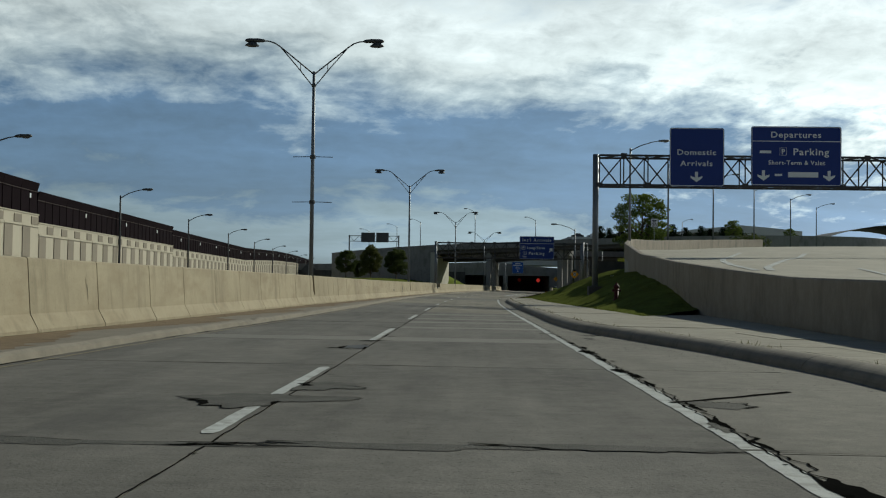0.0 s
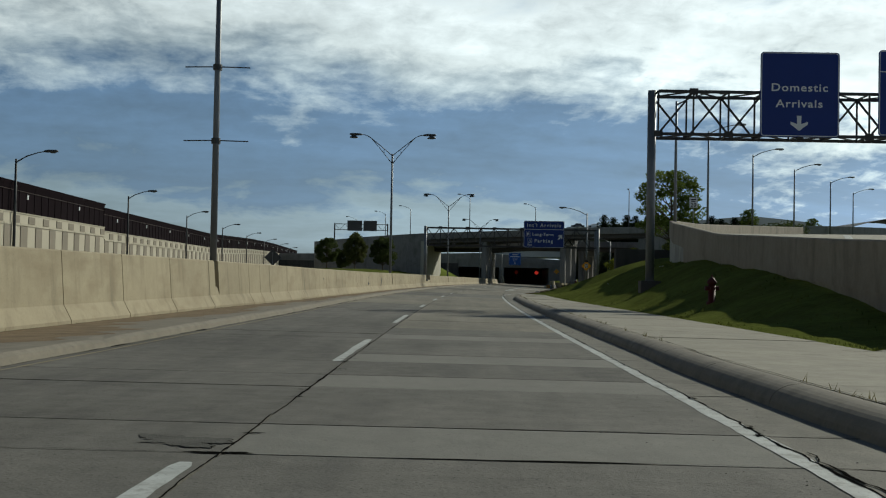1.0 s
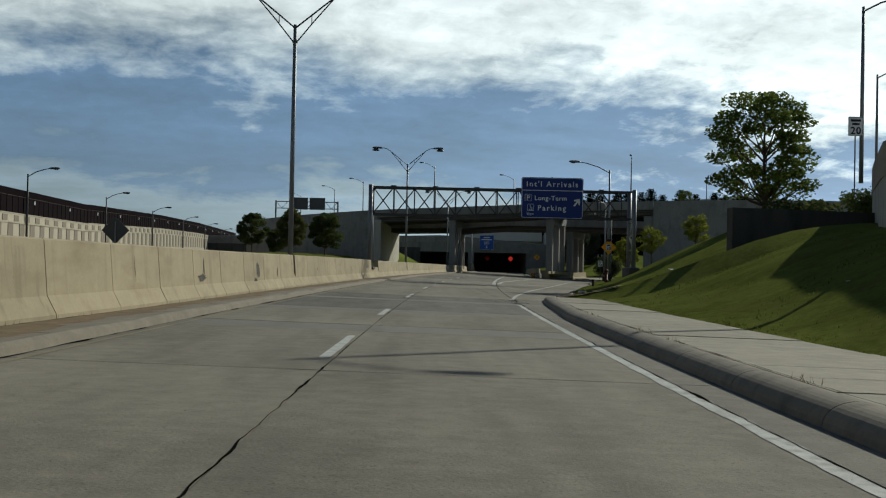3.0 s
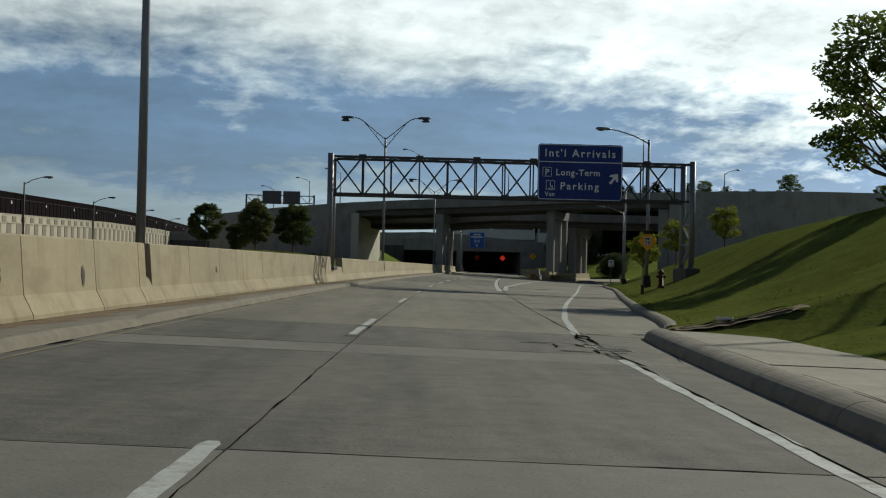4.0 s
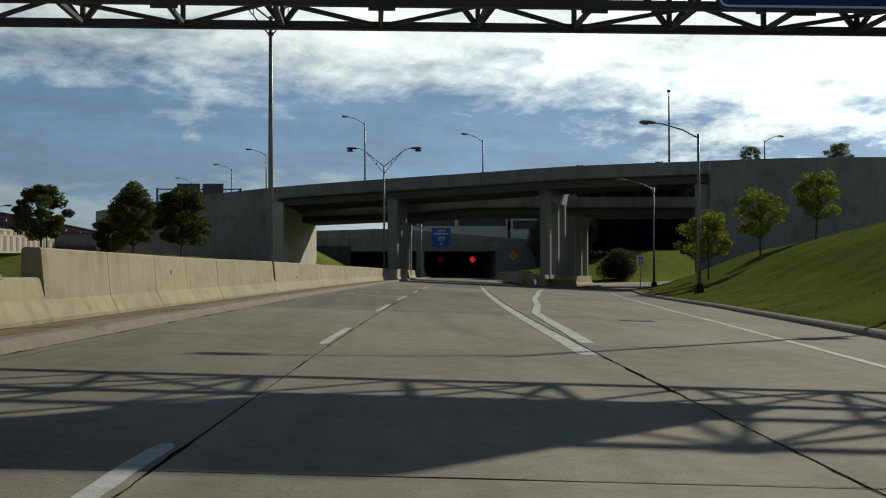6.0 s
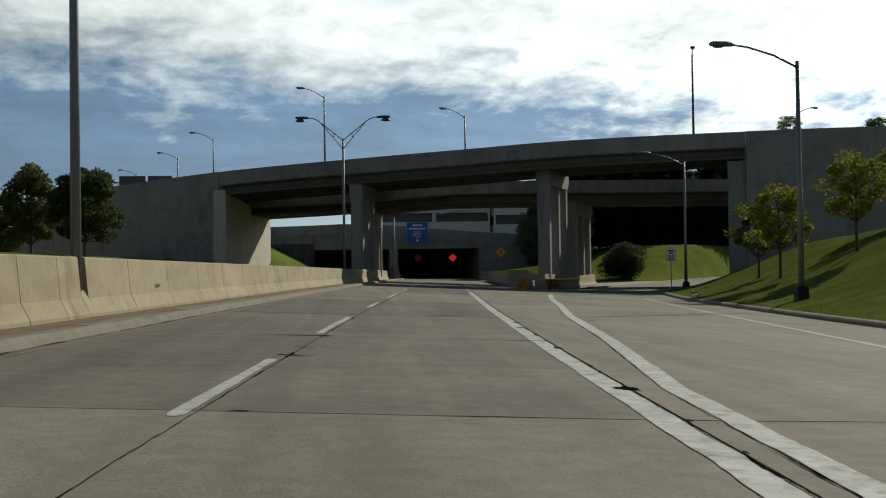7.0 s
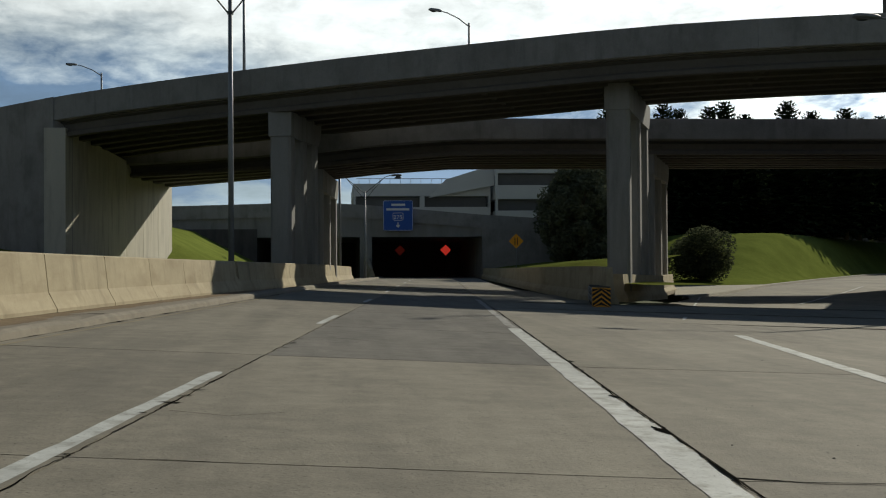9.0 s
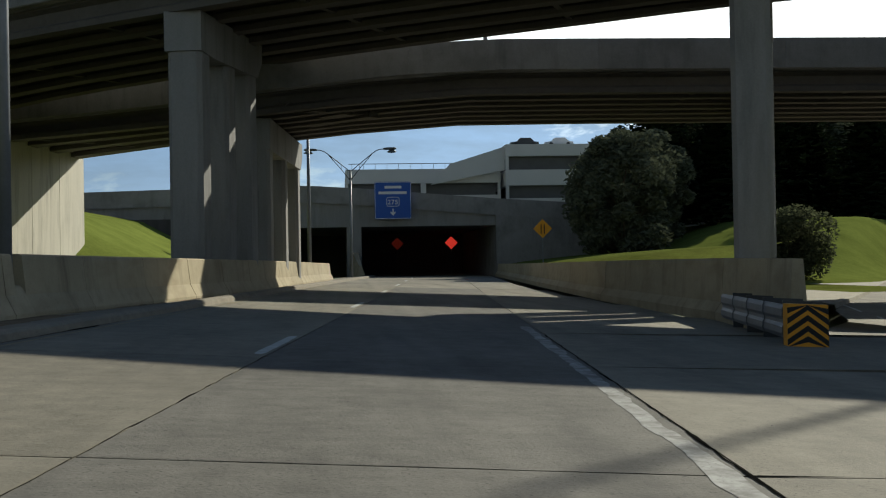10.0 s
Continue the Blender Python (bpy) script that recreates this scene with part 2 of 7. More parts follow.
M_DIRT = mat("dry_dirt", (0.20, 0.145, 0.085), 0.95, var=0.4, scale=2.0, fine=30, mottle=0.4, speck=0.5, bump=0.5)
M_GRASS = mat("mown_grass", (0.118, 0.138, 0.034), 0.95, patchy=0.2, speck=0.45, mottle=0.45, var=0.45, scale=0.45, fine=9, bump=0.6, stain=(0.13, 0.13, 0.045), stain_amt=0.5, spec=0.0)
M_LAWN = mat("bright_lawn", (0.155, 0.188, 0.045), 0.95, mottle=0.22, var=0.35, scale=0.3, fine=9, bump=0.5, stain=(0.11, 0.14, 0.03), stain_amt=0.4, spec=0.0)
M_FAR = mat("distant_ground", (0.07, 0.09, 0.04), 0.95, var=0.3, scale=0.05, fine=0.6, bump=0)
M_STEEL = mat("galvanised_steel", (0.20, 0.213, 0.23), 0.5, metal=0.5, var=0.15, scale=2.0, fine=18, bump=0.05)
M_DARKSTEEL = mat("weathered_dark_steel", (0.085, 0.088, 0.09), 0.6, metal=0.4, var=0.2, scale=2, fine=18, bump=0.05)
# The truss's backlit silhouette is put into this dark colour.
M_TRUSS = mat("silhouette_truss_steel", (0.075, 0.073, 0.075), 0.7, metal=0.2, var=0.2, scale=2, fine=18, bump=0.05, spec=0.15)
M_LAMP = mat("lamp_housing", (0.09, 0.095, 0.1), 0.5, metal=0.3, var=0.1, bump=0.03)
M_LENS = mat("lamp_glass", (0.45, 0.46, 0.46), 0.25, var=0.05, bump=0)
M_BLUE = mat("blue_sign_sheeting", (0.012, 0.035, 0.20), 0.45, var=0.08, scale=1.0, bump=0)
M_BRIGHTBLUE = mat("bright_blue_sign_sheeting", (0.02, 0.10, 0.42), 0.45, var=0.06, bump=0)
M_SIGNWHITE = mat("white_sign_sheeting", (0.72, 0.74, 0.76), 0.5, var=0.05, bump=0)
M_ORANGE = mat("orange_sign_sheeting", (0.95, 0.40, 0.02), 0.5, var=0.05, bump=0)
M_SIGNYELLOW = mat("yellow_sign_sheeting", (0.80, 0.36, 0.03), 0.5, var=0.05, bump=0)
M_BLACK = mat("black_paint", (0.02, 0.02, 0.02), 0.6, var=0.1, bump=0.02)
M_RUST = mat("rusty_iron", (0.06, 0.03, 0.018), 0.8, var=0.3, scale=6)
M_HYDRANT = mat("faded_red_paint", (0.085, 0.014, 0.012), 0.6, var=0.2, scale=4)
M_FENCE = mat("dark_brown_panel", (0.011, 0.007, 0.009), 0.85, var=0.2, scale=0.7, fine=8, rand=0.15, bump=0.05, spec=0.02)
M_CREAM = mat("cream_wall_concrete", (0.46, 0.42, 0.33), 0.9, var=0.08, scale=0.8, fine=18, rand=0.08)
M_TAUPE = mat("taupe_wall_block", (0.24, 0.21, 0.165), 0.9, var=0.1, scale=1.0, fine=18, rand=0.12)
M_BARK = mat("tree_bark", (0.10, 0.075, 0.05), 0.95, var=0.3, scale=5, fine=30, bump=0.5)
M_WHITEWALL = mat("white_garage_concrete", (0.62, 0.62, 0.60), 0.85, var=0.08, scale=0.2, fine=6, bump=0.03)
# Shade inside garage decks and tunnel is put into one dark colour.
M_DARKIN = mat("shaded_interior_fill", (0.13, 0.13, 0.13), 0.9, var=0.2, bump=0)


def leaf_mat(name, col, var=0.5, through_light=0.45):
    m = mat(name, col, 0.8, var=0.25, scale=0.8, fine=6, bump=0.0, island=var, spec=0.0)
    nt = m.node_tree
    bsdf, out = nt.nodes["Principled BSDF"], nt.nodes["Material Output"]
    thin, mix = nt.nodes.new("ShaderNodeBsdfTranslucent"), nt.nodes.new("ShaderNodeMixShader")
    nt.links.new(bsdf.inputs["Base Color"].links[0].from_socket, thin.inputs[0])
    mix.inputs[0].default_value = through_light
    nt.links.new(bsdf.outputs[0], mix.inputs[1])
    nt.links.new(thin.outputs[0], mix.inputs[2])
    nt.links.new(mix.outputs[0], out.inputs[0])
    return m


M_LEAF = leaf_mat("maple_leaves", (0.125, 0.165, 0.04))
M_LEAF_OLIVE = leaf_mat("olive_leaves", (0.12, 0.13, 0.05))
M_LEAF_BUSH = leaf_mat("deep_green_leaves", (0.085, 0.098, 0.055))
M_LEAF_DARK = leaf_mat("dark_leaves", (0.085, 0.105, 0.04))
M_LEAF_YEL = leaf_mat("yellow_green_leaves", (0.21, 0.23, 0.04))
M_GROVE = leaf_mat("shaded_grove_leaves", (0.11, 0.125, 0.085), 0.3, 0.2)
M_NEEDLE = leaf_mat("conifer_needles", (0.022, 0.035, 0.016), 0.4, 0.1)


# ---- mesh helpers ----
ROOT = {}
BANKED = set()


class B:
    """Collects vertices and faces of one mesh, in world metres."""

    def __init__(self):
        self.v, self.f = [], []

    def poly(self, pts):
        n = len(self.v)
        self.v += [tuple(p) for p in pts]
        self.f.append(tuple(range(n, n + len(pts))))
        return self

    def obox(self, c, ax, ay, az):
        """A box from its centre and three half-axis vectors."""
        c, ax, ay, az = Vector(c), Vector(ax), Vector(ay), Vector(az)
        n = len(self.v)
        for k in (-1, 1):
            for j, i in ((-1, -1), (-1, 1), (1, 1), (1, -1)):
                self.v.append(tuple(c + i * ax + j * ay + k * az))
        for q in ((3, 2, 1, 0), (4, 5, 6, 7), (0, 1, 5, 4), (1, 2, 6, 5), (2, 3, 7, 6), (3, 0, 4, 7)):
            self.f.append(tuple(n + i for i in q))
        return self

    def box(self, x0, x1, y0, y1, z0, z1):
        return self.obox(((x0 + x1) / 2, (y0 + y1) / 2, (z0 + z1) / 2), ((x1 - x0) / 2, 0, 0), (0, (y1 - y0) / 2, 0), (0, 0, (z1 - z0) / 2))

    def bar(self, p, q, w, h=None, up=(0, 0, 1)):
        """A straight bar of rectangular section from p to q."""
        p, q = Vector(p), Vector(q)
        d = (q - p)
        u = Vector(up)
        s = d.cross(u)
        if s.length < 1e-6:
            s = d.cross(Vector((1, 0, 0)))
        s.normalize()
        t = s.cross(d).normalized()
        return self.obox((p + q) / 2, s * w / 2, d / 2, t * (h or w) / 2)

    def rings(self, rows, closed=True, caps=True):
        """Joins rows of points, each a ring (or an open line), into a skin."""
        n0, k = len(self.v), len(rows[0])
        for r in rows:
            self.v += [tuple(p) for p in r]
        for i in range(len(rows) - 1):
            a, b = n0 + i * k, n0 + (i + 1) * k
            for j in range(k if closed else k - 1):
                jj = (j + 1) % k
                self.f.append((a + j, a + jj, b + jj, b + j))
        if closed and caps:
            self.f.append(tuple(n0 + j for j in reversed(range(k))))
            self.f.append(tuple(n0 + (len(rows) - 1) * k + j for j in range(k)))
        return self

    def tube(self, path, radii, n=10):
        """A round tube along a path."""
        path = [Vector(p) for p in path]
        rows = []
        for i, p in enumerate(path):
            d = (path[min(i + 1, len(path) - 1)] - path[max(i - 1, 0)]).normalized()
            s = d.cross(Vector((0, 0, 1)))
            if s.length < 1e-4:
                s = Vector((1, 0, 0))
            s.normalize()
            t = s.cross(d)
            r = radii[i] if isinstance(radii, (list, tuple)) else radii
            rows.append([p + r * (math.cos(a) * s + math.sin(a) * t) for a in (2 * math.pi * j / n for j in range(n))])
        return self.rings(rows)

    def prism(self, outline, depth):
        """A flat outline (3D points) pushed along the vector depth."""
        d = Vector(depth)
        a = [Vector(p) for p in outline]
        return self.rings([a, [p + d for p in a]])

    def put(self, name, material, parent=None, label="", smooth=False, banked=False):
        me = bpy.data.meshes.new(name)
        if banked or (parent and parent.name in BANKED):
            self.v = [(p[0], p[1], p[2] + road_z(p[0], p[1])) for p in self.v]
        off = ROOT.get(parent.name, Vector()) if parent else Vector()
        me.from_pydata([tuple(Vector(p) - off) for p in self.v], [], self.f)
        me.materials.append(material)
        bm = bmesh.new()
        bm.from_mesh(me)
        bmesh.ops.recalc_face_normals(bm, faces=bm.faces)
        bm.to_mesh(me)
        bm.free()
        if smooth:
            me.polygons.foreach_set("use_smooth", [True] * len(me.polygons))
        ob = new(name, me)
        if parent:
            ob.parent = parent
            ROOT[ob.name] = off
        if label:
            ob["label"] = label
        return ob


def thing(name, label, category, at=(0, 0, 0), group="", kind=""):
    e = new(name)
    e.empty_display_size = 0.3
    e.location = at
    ROOT[e.name] = Vector(at)
    return tagged(e, label, category, group, kind)


def bevel(ob, w, seg=1):
    m = ob.modifiers.new("bevel", "BEVEL")
    m.width, m.segments, m.limit_method = w, seg, "ANGLE"
    return ob


# ---- plan ----
LANE = (-0.47305231, 0.12598415, 3.16572878, 3.65127651, 9.322784)
YL = 246.0


def lane_raw(y):
    u = y / 100 - 1.3
    v = 0.0
    for c in LANE:
        v = v * u + c
    return v


LANE_SLOPE = (lane_raw(YL) - lane_raw(YL - 2)) / 2
LANE_SLOPE0 = (lane_raw(12) - lane_raw(10)) / 2


def lane(y):
    """x of the lane line between the two main lanes."""
    if y > YL:
        return lane_raw(YL) + LANE_SLOPE * (y - YL)
    if y < 10:
        return lane_raw(10) + LANE_SLOPE0 * (y - 10)
    return lane_raw(y)


def at(y, o, z=0.0):
    """A point o metres to the right of the lane line."""
    s = (lane(y + 0.5) - lane(y - 0.5))
    n = math.sqrt(1 + s * s)
    return Vector((lane(y) + o / n, y - o * s / n, z))


def interp(x, xs, ys):
    return float(np.interp(x, xs, ys))


def bank(y):
    """Cross fall of the road, to the right."""
    return interp(y, (40, 90, 140, 190, 240, 290, 345), (0.0048, 0.0205, 0.0256, 0.0386, 0.0467, 0.045, 0.01))


def road_z(x, y):
    return -bank(y) * min(max(x - lane(y), -6.5), 16.0)


RC_Y = (-60, 10, 20, 25.5, 27.3, 28.8, 30.6, 32.9, 34.9, 38, 43.3, 47, 63, 77, 86, 97, 105, 114, 118, 121.8, 123.6, 125, 127.7, 131, 137, 158, 176, 200, 207, 220, 235, 252, 260, 268, 280, 300, 320, 357)
RC_X = (15.6, 15.3, 15.2, 14.6, 14.3, 14.1, 13.84, 13.5, 13.2, 13.0, 12.86, 12.9, 12.85, 12.9, 12.95, 13.08, 13.24, 13.76, 14.02, 14.33, 14.9, 15.45, 15.95, 16.45, 17.15, 20.4, 23.4, 27.3, 28.1, 29.9, 32.2, 35.3, 38.0, 42.3, 47.8, 57.8, 71.5, 93.0)



def curb_x(y):
    return interp(y, RC_Y, RC_X)


BAR_O = lambda y: interp(y, (-60, 25, 50, 65, 75, 100, 250, 262, 272, 282, 322, 345, 420), (-6.95, -6.9, -6.35, -5.92, -5.5, -5.1, -5.05, -4.97, -4.5, -4.1, -4.9, -5.5, -5.5))
LEDGE_O = lambda y: interp(y, (-60, 25, 45, 62, 420), (-4.4, -4.3, -3.75, -3.5, -3.5))


def bridge_y(x):
    u = x - 33
    return 269 - 0.253 * u + 0.00887 * u * u


def bridge_top(x):
    return interp(x, (-45, -13.6, 1.5, 13, 23, 31, 46, 55, 71, 110), (8.6, 10.5, 11.1, 11.35, 11.65, 12.05, 12.5, 12.9, 13.5, 14.8))


def bridge_pt(x, d, z=0.0):
    s = -0.253 + 0.01774 * (x - 33)
    n = math.sqrt(1 + s * s)
    return Vector((x - d * s / n, bridge_y(x) + d / n, z))


def far_pt(x, d, z=0.0):
    return Vector((x + 0.04 * d, 286.9 - 0.03 * (x - 16) + d, z))


def slip_pt(x, d, z=0.0):
    """Single-lane ramp that leaves the rear overpass on the left."""
    d += interp(x, (1, 12), (-5.0, 0.0)) * (1 - d / 6.0)
    return Vector((x + 0.746 * d, 287.2 + 1.12 * (16.5 - x) + 0.666 * d, z))


def slip_top(x):
    return 9.35


def far_top(x):
    return interp(x, (-40, 0, 14, 18.7, 22, 25, 46, 90), (8.0, 8.6, 9.05, 9.55, 9.85, 10.0, 9.97, 10.05))


# ---- ground and road ----
def frange(a, b, step):
    n = max(1, int(round((b - a) / step)))
    return [a + (b - a) * i / n for i in range(n + 1)]


g = B()
g.rings([[(-2600, -1500, -1.4), (2600, -1500, -1.4)], [(-2600, 3500, -1.4), (2600, 3500, -1.4)]], closed=False)
tagged(g.put("ground", M_FAR), "flat grassy ground reaching the horizon", "ground", kind="structure")

road_rows = []
for y in frange(-60, 262, 3):
    xr = max(curb_x(y), at(y, 4.2).x)
    road_rows.append([at(y, BAR_O(y) + 0.2, -0.03), at(y, 0, -0.03), at(y, 4.2, -0.03)] + [Vector((lane(y) + 4.4 + (xr - lane(y) - 4.4) * k / 4, y, -0.03)) for k in range(5)])
for y in frange(264, 430, 6):
    road_rows.append([at(y, BAR_O(y) + 0.2, -0.03), at(y, 0, -0.03), at(y, 4.2, -0.03)] + [at(y, 4.4 + 2.6 * k / 4, -0.03) for k in range(5)])
road = tagged(B().rings(road_rows, closed=False).put("road", M_JOINT, banked=True), "pale concrete road with tarred joints and worn lines", "road", kind="structure")
BANKED.add(road.name)


# exit road that bends away under the overpass
# ---- left ledge, curb and barrier ----
def ledge_z(y, o):
    """Height of the ledge over the road, o metres from the lane line."""
    a, b = BAR_O(y) + 0.1, LEDGE_O(y) - 0.35
    return 0.035 + 0.1 * min(max((o - a) / max(b - a, 0.05), 0.0), 1.0)


ledge = []
for y in frange(-60, 345, 0.75):
    o, e = BAR_O(y), LEDGE_O(y)
    e += 0.05 * noise.noise((0, y * 0.6, 1)) + 0.09 * max(0.0, noise.noise((3, y * 0.35, 6)) - 0.25)
    h = 0.145 + 0.02 * noise.noise((5, y * 0.5, 2)) - 0.25 * max(0.0, noise.noise((9, y * 0.45, 4)) - 0.35)
    ledge.append([at(y, e, -0.02), at(y, e - 0.03, h * 0.65), at(y, e - 0.12, h), at(y, min(e, LEDGE_O(y)) - 0.35, 0.135), at(y, o + 0.1, 0.035), at(y, o - 0.3, 0.03)])
tagged(B().rings(ledge, closed=False).put("gutter_ledge", M_CURB, banked=True), "dusty concrete ledge with a low curb beside the barrier", "curb", kind="structure")


def barrier_top(y):
    return interp(y, (40, 65, 85, 110, 135, 158, 180, 195, 250, 330), (1.6, 1.535, 1.45, 1.41, 1.43, 1.41, 1.31, 1.31, 1.17, 1.1))


def barrier_section(y0, y1, top=0.0, name="barrier_segment", parent=None, side=-1):
    """One cast length with a sloped foot."""
    rows, fixed = [], top
    for y in (y0, (y0 + y1) / 2, y1):
        o = BAR_O(y)
        top = fixed or barrier_top(y)
        prof = [(0.0, -0.02), (0.0, 0.12), (-0.17, 0.44), (-0.25, top - 0.03), (-0.29, top), (-0.55, top), (-0.6, top - 0.05), (-0.6, -0.02)]
        rows.append([at(y, o + a, z) for a, z in prof])
    return B().rings(rows).put(name, M_BARRIER, parent)


barrier = new("barrier_wall")
BANKED.add(barrier.name)
tagged(barrier, "long cream concrete road barrier cast in jointed lengths", "barrier", kind="structure")
random.seed(4)
# slots for the lamp poles, and the low length under the gantry
SLOTS = [(64.62, 65.12, 0.72), (126.15, 126.65, 0.66), (163.0, 168.3, 0.83), (195.35, 195.85, 0.62), (261.15, 261.65, 0.6)]
KNOWN = [27.6, 31.8, 36.1, 39.7, 43.8, 47.7, 51.6, 55.5, 59.6, 63.9, 67.9, 69.4, 71.2, 72.9, 76.5, 80.4, 84.3, 88.0, 91.8, 95.5, 99.3, 103.2, 106.9, 110.6, 114.5, 118.5, 122.4, 125.6,
         130.6, 134.5, 138.3, 142.1, 146.3, 150.6, 154.7, 158.8, 172.4, 176.4, 180.2, 184.1, 188.0, 191.8, 194.0, 199.3]
CUTS = [-40 + 4.2 * k for k in range(16)] + KNOWN + [203.3 + 4.1 * k for k in range(29)]


def joint_fill(y):
    """Dark recessed filler between two cast lengths."""
    rows, top = [], barrier_top(y)
    for yy in (y - 0.03, y + 0.03):
        o = BAR_O(yy)
        rows.append([at(yy, o + a, z) for a, z in ((-0.03, 0.0), (-0.03, 0.13), (-0.195, 0.45), (-0.275, top - 0.05), (-0.5, top - 0.06), (-0.5, 0.0))])
    return B().rings(rows).put("joint_filler", M_JOINT, barrier)


for y, y1 in zip(CUTS, CUTS[1:]):
    a = y
    for s0, s1, low in SLOTS:
        if s0 < y1 and s1 > a:
            if s0 - a > 0.1:
                barrier_section(a, s0, parent=barrier)
            barrier_section(max(a, s0) + 0.004, min(s1, y1) - 0.004, low, parent=barrier)
            a = min(s1, y1)
    if y1 - a > 0.1:
        barrier_section(a, y1 - random.uniform(0.02, 0.05), parent=barrier)
    if not any(s0 < y1 < s1 for s0, s1, low in SLOTS):
        joint_fill(y1)


def chip(y, z, ry, rz, seed, material):
    """A broken patch in the barrier's face."""
    o, t = BAR_O(y), barrier_top(y)
    rng = random.Random(seed)
    b, ring = B(), []
    for k in range(22):
        a = 2 * math.pi * k / 22
        f = rng.uniform(0.55, 1.1)
        zz = z + rz * f * math.sin(a)
        ring.append(at(y + ry * f * math.cos(a), o - 0.17 - 0.08 * (zz - 0.5) / (t - 0.53) + 0.008, zz))
    b.poly(ring)
    return b.put("broken_patch", material, barrier)


for i, (cy, cz, ry, rz) in enumerate(((117.2, 0.78, 0.42, 0.3), (116.6, 0.45, 0.35, 0.1), (107.9, 0.62, 0.55, 0.12), (108.2, 0.95, 0.07, 0.3), (121.6, 0.7, 0.12, 0.22), (87.0, 0.95, 0.1, 0.1), (134, 0.8, 0.12, 0.1), (178, 0.9, 0.1, 0.08), (202, 0.62, 0.3, 0.06), (196.3, 0.2, 0.5, 0.1))):
    chip(cy, cz, ry, rz, 60 + i, M_SPALL)
# hairline cracks down the barrier
for i, (cy, z0, z1) in enumerate(((22.5, 0.75, 1.4), (31, 0.6, 1.3), (44, 0.9, 1.45), (101, 0.55, 1.2), (117, 0.5, 1.1), (150, 0.6, 1.1), (186, 0.55, 1.2), (209, 0.6, 1.1))):
    rows = []
    for k in range(7):
        zz = z0 + (z1 - z0) * k / 6
        yy = cy + 0.12 * noise.noise((i * 3.1, zz * 4, 0))
        oo = BAR_O(cy) - 0.17 - 0.08 * (zz - 0.5) / (barrier_top(cy) - 0.53) + 0.007
        w = 0.012 * (1.2 - abs(k - 3) / 3)
        rows.append([at(yy - w, oo, zz), at(yy + w, oo, zz)])
    B().rings(rows, closed=False).put("hairline_crack", M_JOINT, barrier)

# ---- right curb, walk and grass verge ----
curb_right = new("curb")
BANKED.add(curb_right.name)
tagged(curb_right, "broad rounded concrete curb, worn and cracked", "curb", kind="structure")


def curb_section(y0, y1, big, parent):
    rows = []
    for y in (y0, (y0 + y1) / 2, y1):
        x = curb_x(y)
        if big:
            prof = [(-0.02, -0.05)] + [(0.32 - 0.32 * math.cos(a), 0.02 + 0.21 * math.sin(a)) for a in (math.pi / 2 * k / 9 for k in range(10))] + [(0.42, 0.218), (0.42, -0.05)]
        else:
            prof = [(-0.02, -0.05), (0.0, 0.04), (0.036, 0.094), (0.1, 0.146), (0.18, 0.17), (0.3, 0.17), (0.3, -0.05)]
        rows.append([(x + a, y, z) for a, z in prof])
    return B().rings(rows).put("curb_stone", M_ROUNDCURB if big else M_CURB, parent)


y = -40.0
while y < 258:
    y1 = y + (3.05 if y < 121 else 4.0)
    curb_section(y, y1 - 0.02, y < 121, curb_right)
    y = 124.7 if 121 < y1 < 123 else y1

WALL_Y = (-40, 19, 25, 33.7, 46, 60, 80, 100, 115, 127)
WALL_X = (17.6, 18.0, 18.2, 18.6, 19.1, 19.8, 21.2, 22.8, 25.2, 29.5)


def ramp_wall_x(y):
    return interp(y, WALL_Y, WALL_X)


def ramp_wall_top(y):
    return interp(y, (-40, 25, 35, 43, 58, 80, 98, 108, 116, 127), (0.8, 1.33, 1.5, 1.8, 2.4, 3.4, 4.72, 5.4, 5.85, 6.2))


sidewalk = new("pavement")
BANKED.add(sidewalk.name)
tagged(sidewalk, "pale concrete walk behind the curb, in jointed panels", "sidewalk", kind="structure")


def walk_edge(y):
    return ramp_wall_x(y) - 0.03 if y < 46.3 else interp(y, (46.3, 62, 98, 110, 121), (16.45, 16.4, 16.0, 16.1, 16.3))


def bank_tip(y):
    """Right edge of the grass where its front end runs across to the wall."""
    return 16.45 + (y - 46.3) * 0.68


y = -40.0
while y < 120.9:
    y1 = min(y + 3.05, 121.2)
    a0, a1 = curb_x(y) + 0.43, curb_x(y1 - 0.03) + 0.43
    b0, b1 = max(walk_edge(y), a0 + 0.1), max(walk_edge(y1), a1 + 0.1)
    cuts = (0, 0.45, 1) if y < 46.3 else (0, 1)
    if y < 46.3 < y1:
        y1 = 46.3
        b1 = b0
    for f0, f1 in zip(cuts, cuts[1:]):
        z = 0.215 + random.uniform(-0.006, 0.006)
        g = 0.012 if f1 < 1 else 0.0
        B().prism([(a0 + (b0 - a0) * f0, y, z - 0.12), (a0 + (b0 - a0) * f1 - g, y, z - 0.12), (a1 + (b1 - a1) * f1 - g, y1 - 0.03, z - 0.12), (a1 + (b1 - a1) * f0, y1 - 0.03, z - 0.12)], (0, 0, 0.12)).put("walk_panel", M_WALK, sidewalk)
    y = y1


B().prism([(16.45, 46.3, 0.095), (ramp_wall_x(46.3), 46.3, 0.095), (ramp_wall_x(50.6), 50.6, 0.095)], (0, 0, 0.12)).put("walk_panel", M_WALK, sidewalk)


